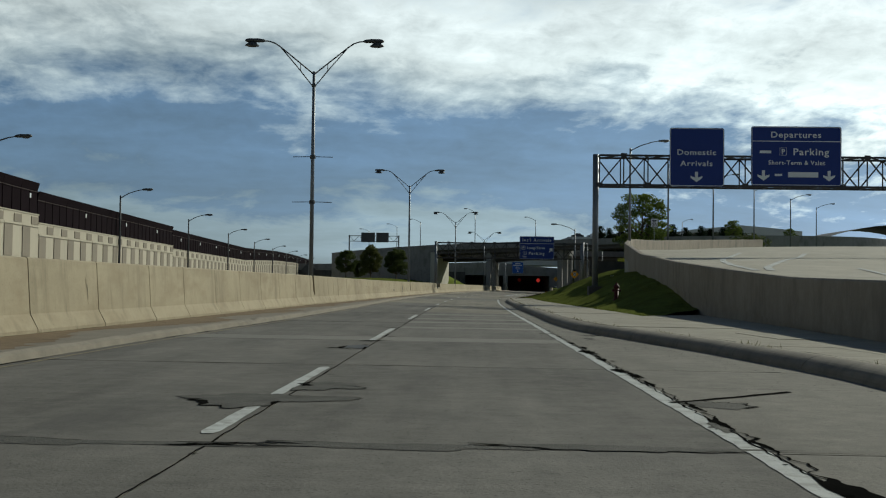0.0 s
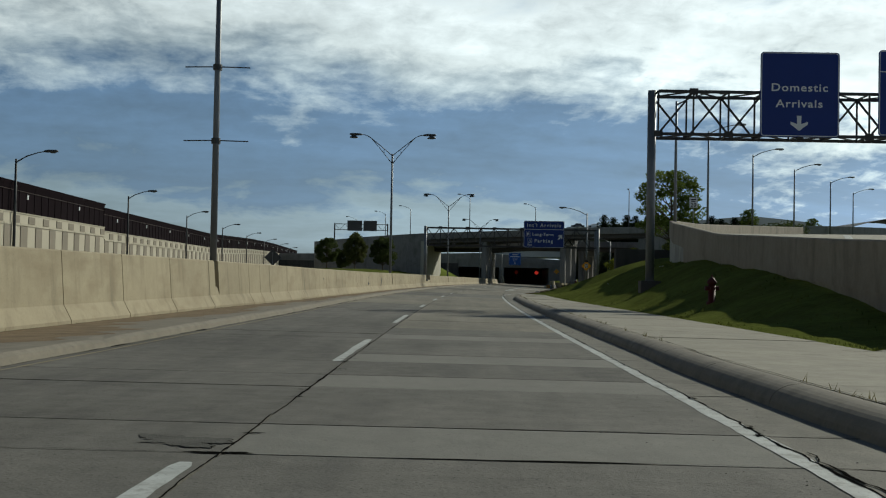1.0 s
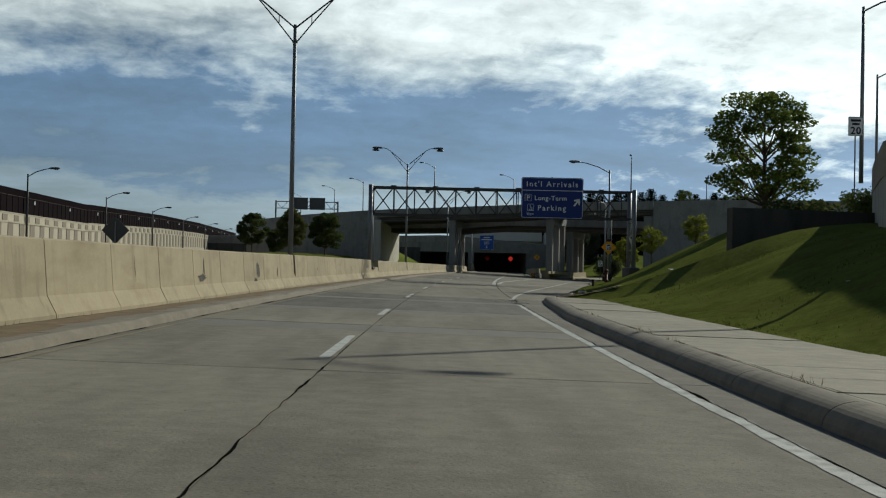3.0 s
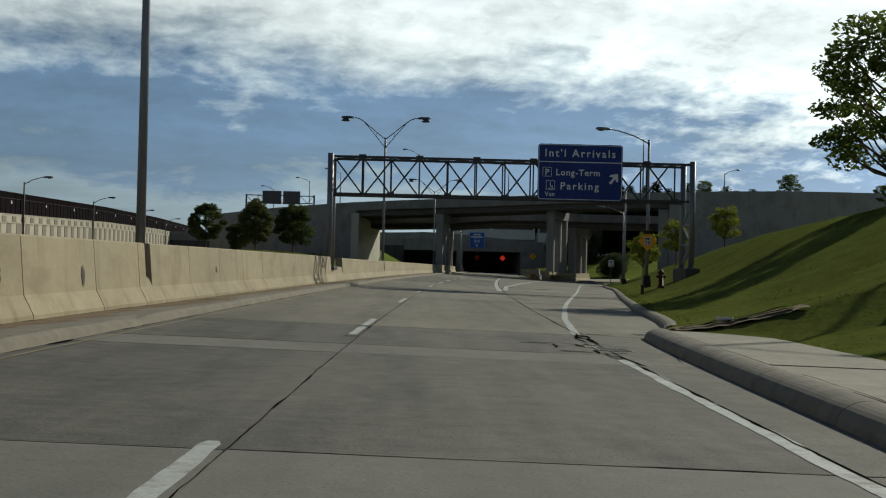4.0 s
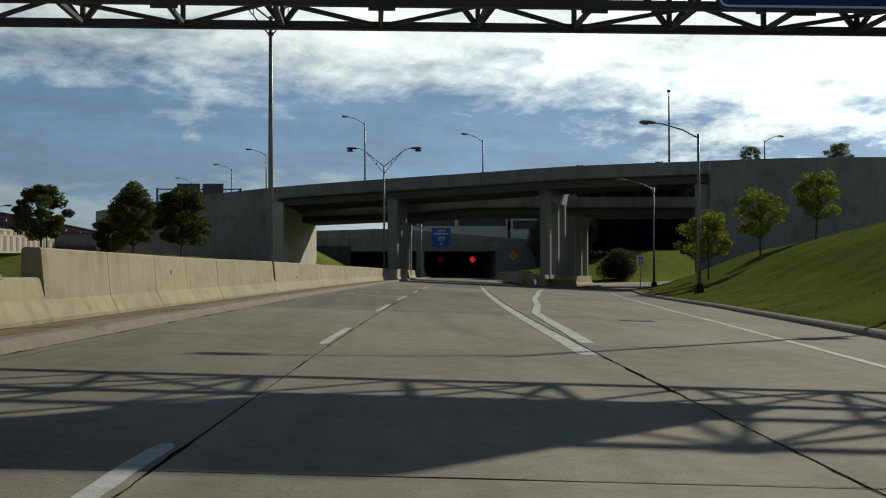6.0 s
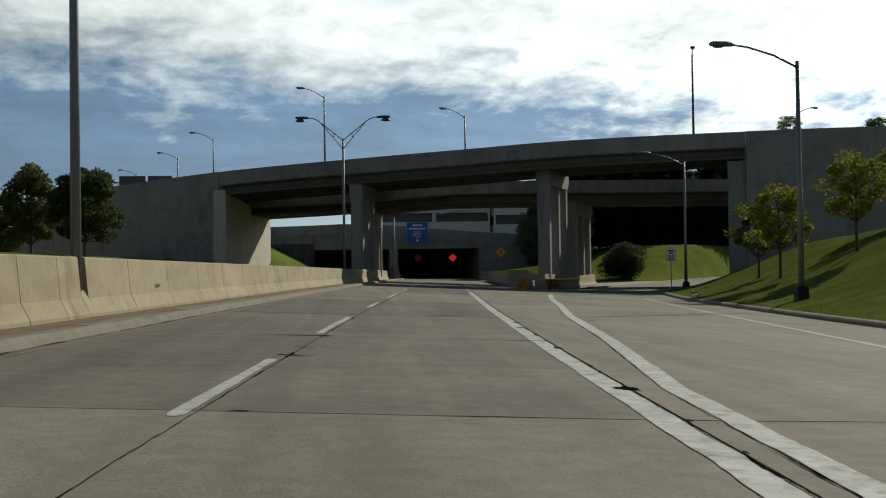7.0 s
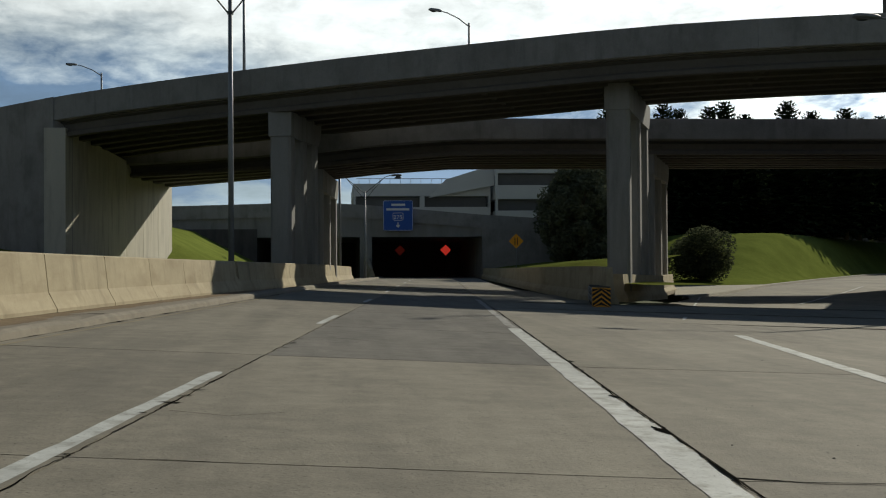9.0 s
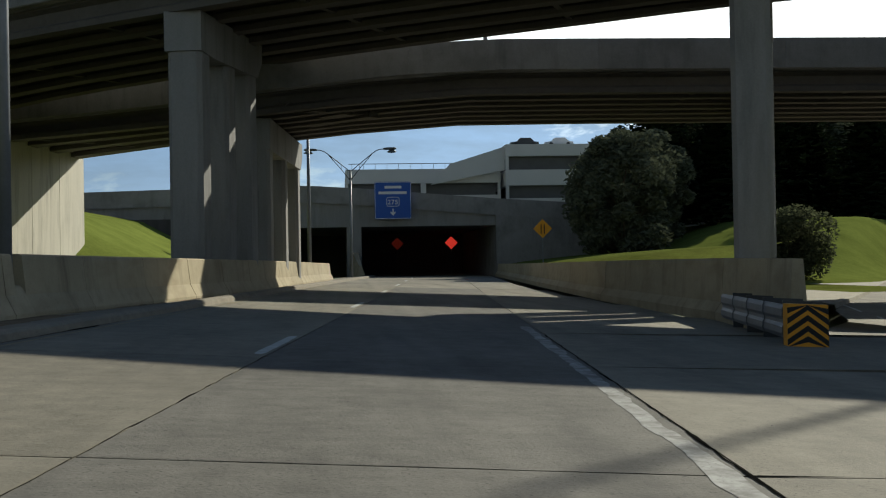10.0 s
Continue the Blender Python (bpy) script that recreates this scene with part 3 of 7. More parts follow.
def hill(e, y, x0=None):
    """Height of the verge e metres behind its edge."""
    crest = interp(y, (46.3, 50.6, 54.6, 58.5, 63, 72, 80, 86, 95, 110, 127, 150, 185, 205, 222, 232, 245, 268), (0.2, 0.3, 0.62, 1.02, 1.38, 1.8, 2.15, 2.3, 2.38, 2.6, 3.4, 4.3, 4.5, 4.4, 4.1, 3.8, 3.4, 2.8))
    w = interp(y, (35, 127, 150, 190, 230, 268), (4, 12, 12, 13, 15, 12))
    if y < 120:
        w = min(w, ramp_wall_x(y) - walk_edge(y))
    t = min(max(e / w, 0.0), 1.0)
    s = 0.25 * t + 0.75 * (t * t * (3 - 2 * t))
    b = (0.2 if y < 121.2 else 0.155) + road_z(walk_edge(y) if y < 121.2 else curb_x(y), y)
    return b + (crest - b) * s + max(0, e - w) * 0.06


verge_rows = []
for y in frange(46.35, 121.2, 1.2)[:-1] + frange(121.25, 300, 1.5):
    x0 = max(walk_edge(y), curb_x(y) + 0.43) - 0.03 if y < 121.2 else curb_x(y) + 0.29
    row = []
    for e in (0, 0.4, 1, 2, 3, 4, 5, 6.5, 8, 9.5, 11, 12.5, 15, 20, 30, 60, 120):
        x = x0 + e
        if y < 124:
            x = min(x, ramp_wall_x(y) + 0.2, bank_tip(y) if y < 50.6 else 99.0)
        n = noise.noise((x * 0.35, y * 0.35, 0)) * 0.12 + noise.noise((x * 1.3, y * 1.3, 4)) * 0.04
        row.append((x, y, (hill(x - x0, y) if y < 262 else 0.2 + road_z(x0, y) + min(x - x0, 8) * 0.12) + (n if e > 0.3 else 0.0)))
    verge_rows.append(row)
verge = B().rings(verge_rows, closed=False).put("grass_verge", M_GRASS, smooth=True)
tagged(verge, "sloping mown grass bank beside the road", "grass", kind="structure")

# elevated side ramp on the right
ramp = thing("side_ramp", "climbing side road on a stained concrete retaining wall", "ramp", (17, 40, 0), kind="structure")
rows, low0, low = [], [], []
for y in frange(-40, 127, 3):
    x, t = ramp_wall_x(y), ramp_wall_top(y)
    rows.append([(x - 0.05, y, t - 1.23), (x - 0.05, y, t - 0.04), (x - 0.01, y, t), (x + 0.26, y, t), (x + 0.3, y, t - 0.04), (x + 0.3, y, t - 1.23)])
    (low if y > 92 else low0).append([(x, y, -0.9), (x, y, t - 1.23), (x + 0.3, y, t - 1.23), (x + 0.3, y, -0.9)])
# the wall bends away to the right, still climbing
def ramp_end(a):
    return 29.5 + 19 * a + 5 * a * a, 127 + 53 * a, 6.2 + 2.5 * a


for a in frange(0.04, 1, 0.08):
    x, y, t = ramp_end(a)
    nx, ny = 0.9 - 0.05 * a, -0.4 - 0.1 * a
    rows.append([(x - 0.04, y, t - 1.23), (x - 0.04, y, t - 0.04), (x, y, t), (x + 0.26 * nx, y + 0.26 * ny, t), (x + 0.3 * nx, y + 0.3 * ny, t - 0.04), (x + 0.3 * nx, y + 0.3 * ny, t - 1.23)])
    low.append([(x, y, -0.9), (x, y, t - 1.23), (x + 0.3 * nx, y + 0.3 * ny, t - 1.23), (x + 0.3 * nx, y + 0.3 * ny, -0.9)])
B().rings(rows).put("parapet", M_WALL, ramp)
B().rings(low0 + low[:1]).put("retaining_wall", M_WALL, ramp)
B().rings(low).put("retaining_wall", M_PALEWALL, ramp, "pale stained lower wall")
def ramp_road_z(y):
    """How far the side road lies below the top of its wall."""
    return interp(y, (70, 90, 103, 116, 127), (0.12, 0.3, 0.75, 1.0, 1.08))


rows = []
for y in frange(-40, 127, 6):
    x, t = ramp_wall_x(y) + 0.25, ramp_wall_top(y) - ramp_road_z(y)
    rows.append([(x, y, t), (x + 9, y, t + 0.1), (x + 24, y, t + 0.2), (x + 60, y, t + 0.2)])
for k in range(1, 6):
    x, y, t = ramp_end(k / 5)
    rows.append([(x + 0.25, y - 0.1, t - 1.08), (x + 9, y - 2, t - 1.0), (x + 24, y - 4, t - 0.9), (x + 60, y - 4, t - 0.9)])
B().rings(rows, closed=False).put("roadway", M_RAMPROAD, ramp)


# ---- overpass on the near side ----
def deck(name, label, pt, top, x0, x1, width, parapet, depth, beams, step, at_pt):
    t = thing(name, label, "overpass", at_pt, kind="structure")
    xs = frange(x0, x1, step)
    n = max(1, round((x1 - x0) / 7.5))
    for k in range(n):
        seg = frange(x0 + (x1 - x0) * k / n + 0.004, x0 + (x1 - x0) * (k + 1) / n - 0.004, step)
        for e, sg in ((0.0, 1), (width, -1)):
            B().rings([[pt(x, e, top(x)), pt(x, e + sg * 0.28, top(x)), pt(x, e + sg * 0.38, top(x) - parapet + 0.1), pt(x, e + sg * 0.05, top(x) - parapet - 0.2), pt(x, e, top(x) - parapet - 0.16)] for x in seg]).put("parapet", M_BRIDGE, t)
    B().rings([[pt(x, 0.3, top(x) - parapet), pt(x, width - 0.3, top(x) - parapet), pt(x, width - 0.3, top(x) - parapet - 0.22), pt(x, 0.3, top(x) - parapet - 0.22)] for x in xs]).put("deck_slab", M_BRIDGE, t)
    for k in range(beams):
        d = 0.75 + (width - 1.5) * k / (beams - 1)
        zt = -parapet - 0.2
        rows = []
        for x in xs:
            z = top(x) + zt
            rows.append([pt(x, d + a, z + b) for a, b in ((-0.3, 0), (0.3, 0), (0.3, -0.1), (0.09, -0.2), (0.09, -depth + 0.32), (0.28, -depth + 0.2), (0.28, -depth), (-0.28, -depth), (-0.28, -depth + 0.2), (-0.09, -depth + 0.32), (-0.09, -0.2), (-0.3, -0.1))])
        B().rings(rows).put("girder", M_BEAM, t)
    gap = (width - 1.5) / (beams - 1)
    for i in range(1, int((x1 - x0) / 6.5)):
        x = x0 + 6.5 * i
        for k in range(beams - 1):
            d0, z = 0.75 + gap * k, top(x) - parapet - 0.2
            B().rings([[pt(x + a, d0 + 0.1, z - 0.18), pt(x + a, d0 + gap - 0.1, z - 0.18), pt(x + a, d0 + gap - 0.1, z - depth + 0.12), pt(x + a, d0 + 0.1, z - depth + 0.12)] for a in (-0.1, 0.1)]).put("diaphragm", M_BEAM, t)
    return t, xs


near, _ = deck("overpass", "curved concrete overpass on girders with weathered solid parapets", bridge_pt, bridge_top, -9.0, 51.0, 10.4, 1.15, 0.9, 6, 3, (24, 272, 0))
far, _ = deck("overpass", "second straight concrete overpass behind the curved one", far_pt, far_top, 14.2, 75, 11.6, 1.05, 0.85, 7, 5, (28, 286, 0))
slip, _ = deck("overpass", "narrow concrete slip ramp joining the rear overpass", slip_pt, slip_top, -8.0, 16.6, 6.0, 0.95, 0.8, 4, 4, (6, 298, 0))


def wing(name, label, xs, pt, top, back, pos):
    t = thing(name, label, "abutment", pos, kind="structure")
    B().rings([[pt(x, -0.04, -0.6), pt(x, -0.04, top(x) + 0.01), pt(x, 0.35, top(x) + 0.01), pt(x, 0.36, top(x) - 1.1), pt(x, back(x), top(x) - 1.1), pt(x, back(x), -0.6)] for x in xs]).put("wing_wall", M_BRIDGE, t)
    return t


wing_l = wing("abutment", "grey concrete wing wall of the overpass", frange(-27, 0.9, 3), bridge_pt, bridge_top, lambda x: 1.3, (-10, 297, 0))
wing_r = wing("abutment", "grey concrete wing wall above the grass bank", frange(47.0, 120, 4), bridge_pt, bridge_top, lambda x: interp(x, (47, 51), (3.4, 10.4)), (55, 268, 0))
# White strip paints the bright slit of light at the parapet's joint.
B().box(46.9, 46.96, bridge_y(46.93) - 0.08, bridge_y(46.93) - 0.04, bridge_top(46.9) - 0.95, bridge_top(46.9) + 0.012).put("joint_seal", M_WHITEWALL, wing_r, "white strip for the bright gap")
# inner faces of the abutments, under both decks
for k in range(6):
    a, b = k / 6 + 0.001, (k + 1) / 6 - 0.001
    xa, xb, ya, yb = 1.57 + 2.83 * a, 1.57 + 2.83 * b, 286.1 + 23.2 * a, 286.1 + 23.2 * b
    za, zb = 9.3 - 1.7 * a, 9.3 - 1.7 * b
    B().rings([[(xa, ya, -0.6), (xa, ya, za), (xa - 1.2, ya, za), (xa - 1.2, ya, -0.6)], [(xb, yb, -0.6), (xb, yb, zb), (xb - 1.2, yb, zb), (xb - 1.2, yb, -0.6)]]).put("abutment_panel", M_ABUT, wing_l)
B().rings([[(x, y, -0.8), (x, y, z), (x + 1.7, y - 0.1, z), (x + 1.7, y - 0.1, -0.8)] for x, y, z in ((45.5, 267.66, 10.1), (47.5, 273.0, 10.1), (54.0, 290.4, 6.7), (56.3, 297.0, 6.7))]).put("abutment_face", M_PIER, wing_r)


# ---- piers ----
def chamfered(c, u, wu, wv, z0, z1, ch=0.14, top_grow=0.0):
    """A column with cut corners; u is its long horizontal axis."""
    u = Vector((u[0], u[1], 0)).normalized()
    v = Vector((-u.y, u.x, 0))
    c = Vector((c[0], c[1], 0))
    ring = []
    for a, b in ((wu - ch, -wv), (wu, -wv + ch), (wu, wv - ch), (wu - ch, wv), (-wu + ch, wv), (-wu, wv - ch), (-wu, -wv + ch), (-wu + ch, -wv)):
        ring.append((a, b))
    return [[c + u * a + v * b + Vector((0, 0, z)) for a, b in ring] for z in (z0, z1)]


def pier(name, label, cols, cap_z, base_h, tops):
    p0, p1 = Vector((*cols[0], 0)), Vector((*cols[-1], 0))
    u = (p1 - p0).normalized()
    v = Vector((-u.y, u.x, 0))
    t = thing(name, label, "bridge pier", (p0.x, p0.y, 0), kind="structure")
    for c in cols:
        k = (Vector((*c, 0)) - p0).length / max((p1 - p0).length, 0.1)
        B().rings(chamfered(c, u, 0.5, 0.55, -0.6, cap_z + (tops[1] - tops[0]) * k + 0.3)).put("column", M_PIER, t)
    a, b = p0 - u * 0.58, p1 + u * 1.1
    prof = [(a, tops[0], 0.0), (a, tops[0] - 1.25, 0.0), (p0 + u * 0.9, tops[0] - 1.3, 0.0), (p1 + u * 0.45, tops[1] - 1.3, 0.0), (b, tops[1] - 0.6, 0.0), (b, tops[1], 0.0)]
    ring = [Vector((p.x, p.y, z)) for p, z, _ in prof]
    B().rings([[q - v * 0.6 for q in ring], [q + v * 0.6 for q in ring]]).put("pier_cap", M_PIER, t)
    return t


pier("bridge_pier", "row of grey concrete columns under a tapered cap", [(14.3, 278.2), (14.85, 281.0), (15.4, 283.4)], 8.2, 1.2, (9.15, 9.3))
pier("bridge_pier", "row of grey concrete columns under a tapered cap", [(30.6, 272.6), (32.1, 276.4), (33.45, 280.0)], 8.8, 1.2, (9.85, 9.9))
pier("bridge_pier", "shorter concrete columns carrying the rear overpass", [(15.7, 288.8), (16.1, 293.2), (16.5, 297.8)], 6.0, 1.2, (7.1, 7.1))
pier("bridge_pier", "shorter concrete columns carrying the rear overpass", [(35.9, 287.6), (37.4, 291.4), (38.8, 295.0)], 6.9, 1.2, (7.95, 7.95))


def base_wall(name, label, pts, heights, w):
    """A sloped-face barrier along a line of plan points."""
    t = thing(name, label, "barrier", (*pts[0], 0), kind="structure")
    BANKED.add(t.name)
    for a, b, ha, hb in zip(pts, pts[1:], heights, heights[1:]):
        a, b = Vector((*a, 0)), Vector((*b, 0))
        s = (b - a).normalized().cross(Vector((0, 0, 1)))
        rows = []
        for p, h in ((a + (b - a) * 0.003, ha), (b - (b - a) * 0.003, hb)):
            rows.append([p + s * o + Vector((0, 0, z)) for o, z in ((w, -0.05), (w, 0.2), (w - 0.18, 0.45), (w - 0.25, h), (-w + 0.25, h), (-w + 0.18, 0.45), (-w, 0.2), (-w, -0.05))])
        B().rings(rows).put("barrier_segment", M_BARRIER, t)
    return t


base_wall("pier_barrier", "sloped concrete barrier round the foot of the pier", [(29.6, 270.9), (31.2, 274.5), (33.0, 278.4), (34.6, 281.8)], (1.25,) * 4, 0.95)
base_wall("pier_barrier", "sloped concrete barrier round the foot of the rear pier", [(35.3, 286.0), (37.0, 290.2), (39.3, 296.0)], (1.2,) * 3, 0.95)
base_wall("gore_barrier", "low stained concrete wall between the road and the bank", [(27.6, 262.0), (28.6, 269.0), (29.3, 285), (30.6, 305), (32.0, 325), (33.2, 345)], (1.5, 1.55, 1.5, 1.35, 1.2, 1.1), 0.35)

# grass bank behind the gore wall
rows = []
for y in frange(266, 420, 4):
    x0 = interp(y, (266, 269, 285, 305, 325, 345, 420), (30.5, 30.5, 29.6, 30.9, 32.3, 33.5, 40))
    rows.append([(x0, y, 0.9), (x0 + 2, y, 1.2), (x0 + 6, y, 1.6), (x0 + 11, y, 1.9)] if y > 296 else [(x0, y, 0.3), (x0 + 1, y, 0.3), (x0 + 2, y, 0.3), (x0 + 3, y, 0.3)])
tagged(B().rings(rows, closed=False).put("grass_island", M_GRASS, smooth=True), "grass bank behind the low wall", "grass", kind="structure")


# ---- lamps ----
def luminaire(b_house, b_lens, p, d, size=0.78, flared=True):
    """A lamp head from its neck p along the direction d: a flat housing over a flared or a shallow bowl."""
    p, d = Vector(p), Vector(d).normalized()
    s = d.cross(Vector((0, 0, 1))).normalized()
    u = Vector((0, 0, 1))
    rows = []
    for k, w, h0, h1 in ((0, 0.06, -0.05, 0.05), (0.1, 0.12, -0.08, 0.09), (0.35, 0.2, -0.09, 0.12), (0.8, 0.21, -0.09, 0.11), (0.95, 0.16, -0.08, 0.08), (1.0, 0.08, -0.05, 0.03)):
        c = p + d * size * k
        rows.append([c + s * w * math.cos(a) + u * (h1 if math.sin(a) > 0 else -h0) * math.sin(a) for a in (2 * math.pi * j / 10 for j in range(10))])
    b_house.rings(rows)
    rows = []
    c = p + d * size * 0.66
    bowl = ((0.2, -0.06), (0.21, -0.15), (0.33, -0.24), (0.34, -0.28), (0.2, -0.33), (0.03, -0.35)) if flared else ((0.2, -0.04), (0.21, -0.09), (0.17, -0.13), (0.03, -0.15))
    for r, dz in bowl:
        rows.append([c + s * r * 0.75 * math.cos(a) + d * size * r * 1.05 * math.sin(a) + u * dz for a in (2 * math.pi * j / 14 for j in range(14))])
    b_lens.rings(rows)


def double_lamp(base_z):
    """A tall pole with two raked trussed arms; its foot at the origin."""
    t = thing("street_lamp", "tall grey steel street lamp with two raked arms behind the barrier", "street lamp", group="double lamps along the barrier")
    H = 11.9 - base_z
    B().tube([(0, 0, -1.3), (0, 0, H * 0.5), (0, 0, H)], [0.118, 0.1, 0.078], 12).put("pole", M_STEEL, t, smooth=True)
    B().tube([(0, 0, -1.3), (0, 0, -1.05)], [0.24, 0.2], 12).put("base_plate", M_DARKSTEEL, t)
    for sgn in (-1, 1):
        arm = B()
        arm.tube([(0, 0, H - 0.15), (sgn * 1.0, 0, H + 0.66), (sgn * 1.8, 0, H + 1.3), (sgn * 2.1, 0, H + 1.5), (sgn * 2.4, 0, H + 1.6), (sgn * 2.75, 0, H + 1.62)], 0.037, 7)
        arm.tube([(0, 0, H - 0.85), (sgn * 0.85, 0, H + 0.2), (sgn * 1.8, 0, H + 1.3)], 0.03, 7)
        arm.tube([(sgn * 0.72, 0, H + 0.45), (sgn * 0.72, 0, H + 0.02)], 0.022, 5)
        a = arm.put("arm", M_DARKSTEEL, t, smooth=True)
        h, l = B(), B()
        luminaire(h, l, (sgn * 2.6, 0, H + 1.62), (sgn, 0, 0.02), 1.08)
        h.put("lamp_head", M_LAMP, a, smooth=True)
        l.put("lamp_bowl", M_LAMP, a, smooth=True)
    B().tube([(0, 0, H - 0.8), (0, 0, H - 0.68)], 0.12, 10).put("collar", M_DARKSTEEL, t)
    return t


def lamp_spot(y, o=-5.98):
    p = at(y, o)
    return p.x, p.y, math.degrees(math.atan2(-(lane(y + 1) - lane(y - 1)) / 2, 1))


lamp0 = double_lamp(1.2)
lamp0.location, lamp0.rotation_euler = (1.83, 65.2, 1.7), (0, 0, radians(lamp_spot(65)[2]))
for lx, ly, lz in ((3.7, 126.6, 0.95), (7.62, 196.0, 0.95), (13.1, 261.8, 0.8), (19.9, 334.0, -2.0)):
    copy_thing(lamp0, pose(lx, ly, lz, 0, 0, lamp_spot(ly)[2]))
for z in (6.17, 3.78):
    B().tube([(-1.05, 0, z), (-0.3, 0, z + 0.015), (0.3, 0, z + 0.015), (1.05, 0, z)], 0.02, 6).put("banner_arm", M_DARKSTEEL, lamp0)
    B().tube([(0, 0, z - 0.09), (0, 0, z + 0.09)], 0.15, 10).put("banner_clamp", M_DARKSTEEL, lamp0)


def single_lamp(label, h, arm_len, pedestal=True, group="", dark=False, rise=0.65, sink=2.4):
    """A pole with one arm towards -x, foot at the origin."""
    m = M_DARKSTEEL if dark else M_STEEL
    t = thing("street_lamp", label, "street lamp", group=group)
    z0 = 0.6 if pedestal else -sink
    B().tube([(0, 0, z0), (0, 0, h * 0.5), (0, 0, h)], [0.12, 0.10, 0.075], 12).put("pole", m, t, smooth=True)
    if pedestal:
        B().rings([[(a * r, b * r, z) for a, b in ((-1, -1), (1, -1), (1, 1), (-1, 1))] for r, z in ((0.24, -0.4), (0.24, 0.12), (0.21, 0.5), (0.2, 0.62), (0.14, 0.68))]).put("pedestal", M_BLACK, t, "dark cast transformer base")
    a = B().tube([(0, 0, h - 0.25), (-arm_len * 0.35, 0, h + rise * 0.35), (-arm_len * 0.75, 0, h + rise * 0.85), (-arm_len, 0, h + rise)], [0.05, 0.045, 0.04, 0.035], 8).put("arm", m, t, smooth=True)
    hh, l = B(), B()
    luminaire(hh, l, (-arm_len + 0.15, 0, rise + h), (-1, 0, 0.03), 1.0, False)
    hh.put("lamp_head", m, a, smooth=True)
    l.put("lamp_bowl", M_LAMP, a, smooth=True)
    return t


lampR = single_lamp("grey steel street lamp with one arm on the grass bank", 9.6, 2.7, group="single lamps on the bank")
lampR.location = (25.45, 176.4, 0.2)
copy_thing(lampR, pose(31.2, 215.9, -0.35))
copy_thing(lampR, pose(38.35, 256.1, -0.6))

# lamps on the side ramp: arms to the other side
lampA = single_lamp("slim grey street lamp standing on the side ramp", 8.6, 2.6, False, "lamps on the side ramp", sink=0.7)
lampA.location, lampA.rotation_euler = (24.2, 107.4, 4.95), (0, 0, radians(180))
for x, y, z in ((32.4, 136.4, 6.7), (42.3, 160, 7.2), (62.5, 197, 7.6), (52, 178, 7.4), (74, 222, 8.0), (96, 240, 8.0)):
    copy_thing(lampA, pose(x, y, z, 0, 0, 180))

# lamps along the far side road on the left, arm towards the road
lampL = single_lamp("grey street lamp beside the dark fence", 6.2, 2.1, False, "lamps along the fence", True, 0.55, sink=4.3)
lampL.location, lampL.rotation_euler = (-18.3, 71, 2.8), (0, 0, radians(180))
for k in range(1, 9):
    yy = 71 + 38 * k
    copy_thing(lampL, pose(-19.0 - 0.0785 * (yy - 71) + 0.4, yy, 2.8, 0, 0, 180))

# lamps on the overpasses
lampB = single_lamp("slim grey street lamp on the overpass parapet", 8.8, 2.2, False, "lamps on the overpass", sink=0.9)
lampB.location, lampB.rotation_euler = (11.1, 294.5, 10.95), (0, 0, radians(20))
for x, y, z, r in ((26.25, 297.5, 9.2, 20), (62.35, 294.9, 9.05, 200)):
    copy_thing(lampB, pose(x, y, z, 0, 0, r))
copy_thing(lampB, pose(17.3, 305.9, 0.6, 0, 0, 200))
lampC = single_lamp("slim grey street lamp beyond the overpass", 8.8, 2.2, False, "lamps beyond the overpass", sink=4.5)
lampC.location, lampC.rotation_euler = (-3.75, 323.9, 9.9), (0, 0, radians(10))
for x, y, z in ((-11.7, 348, 9.8), (-22, 372, 9.4)):
    copy_thing(lampC, pose(x, y, z, 0, 0, 10))
lampT = single_lamp("tall slim street lamp standing on the overpass", 8.95, 1.2, False, dark=True, rise=0.3, sink=0.5)
lampT.location, lampT.rotation_euler = (44.25, 273.07, 11.2), (0, 0, radians(75))


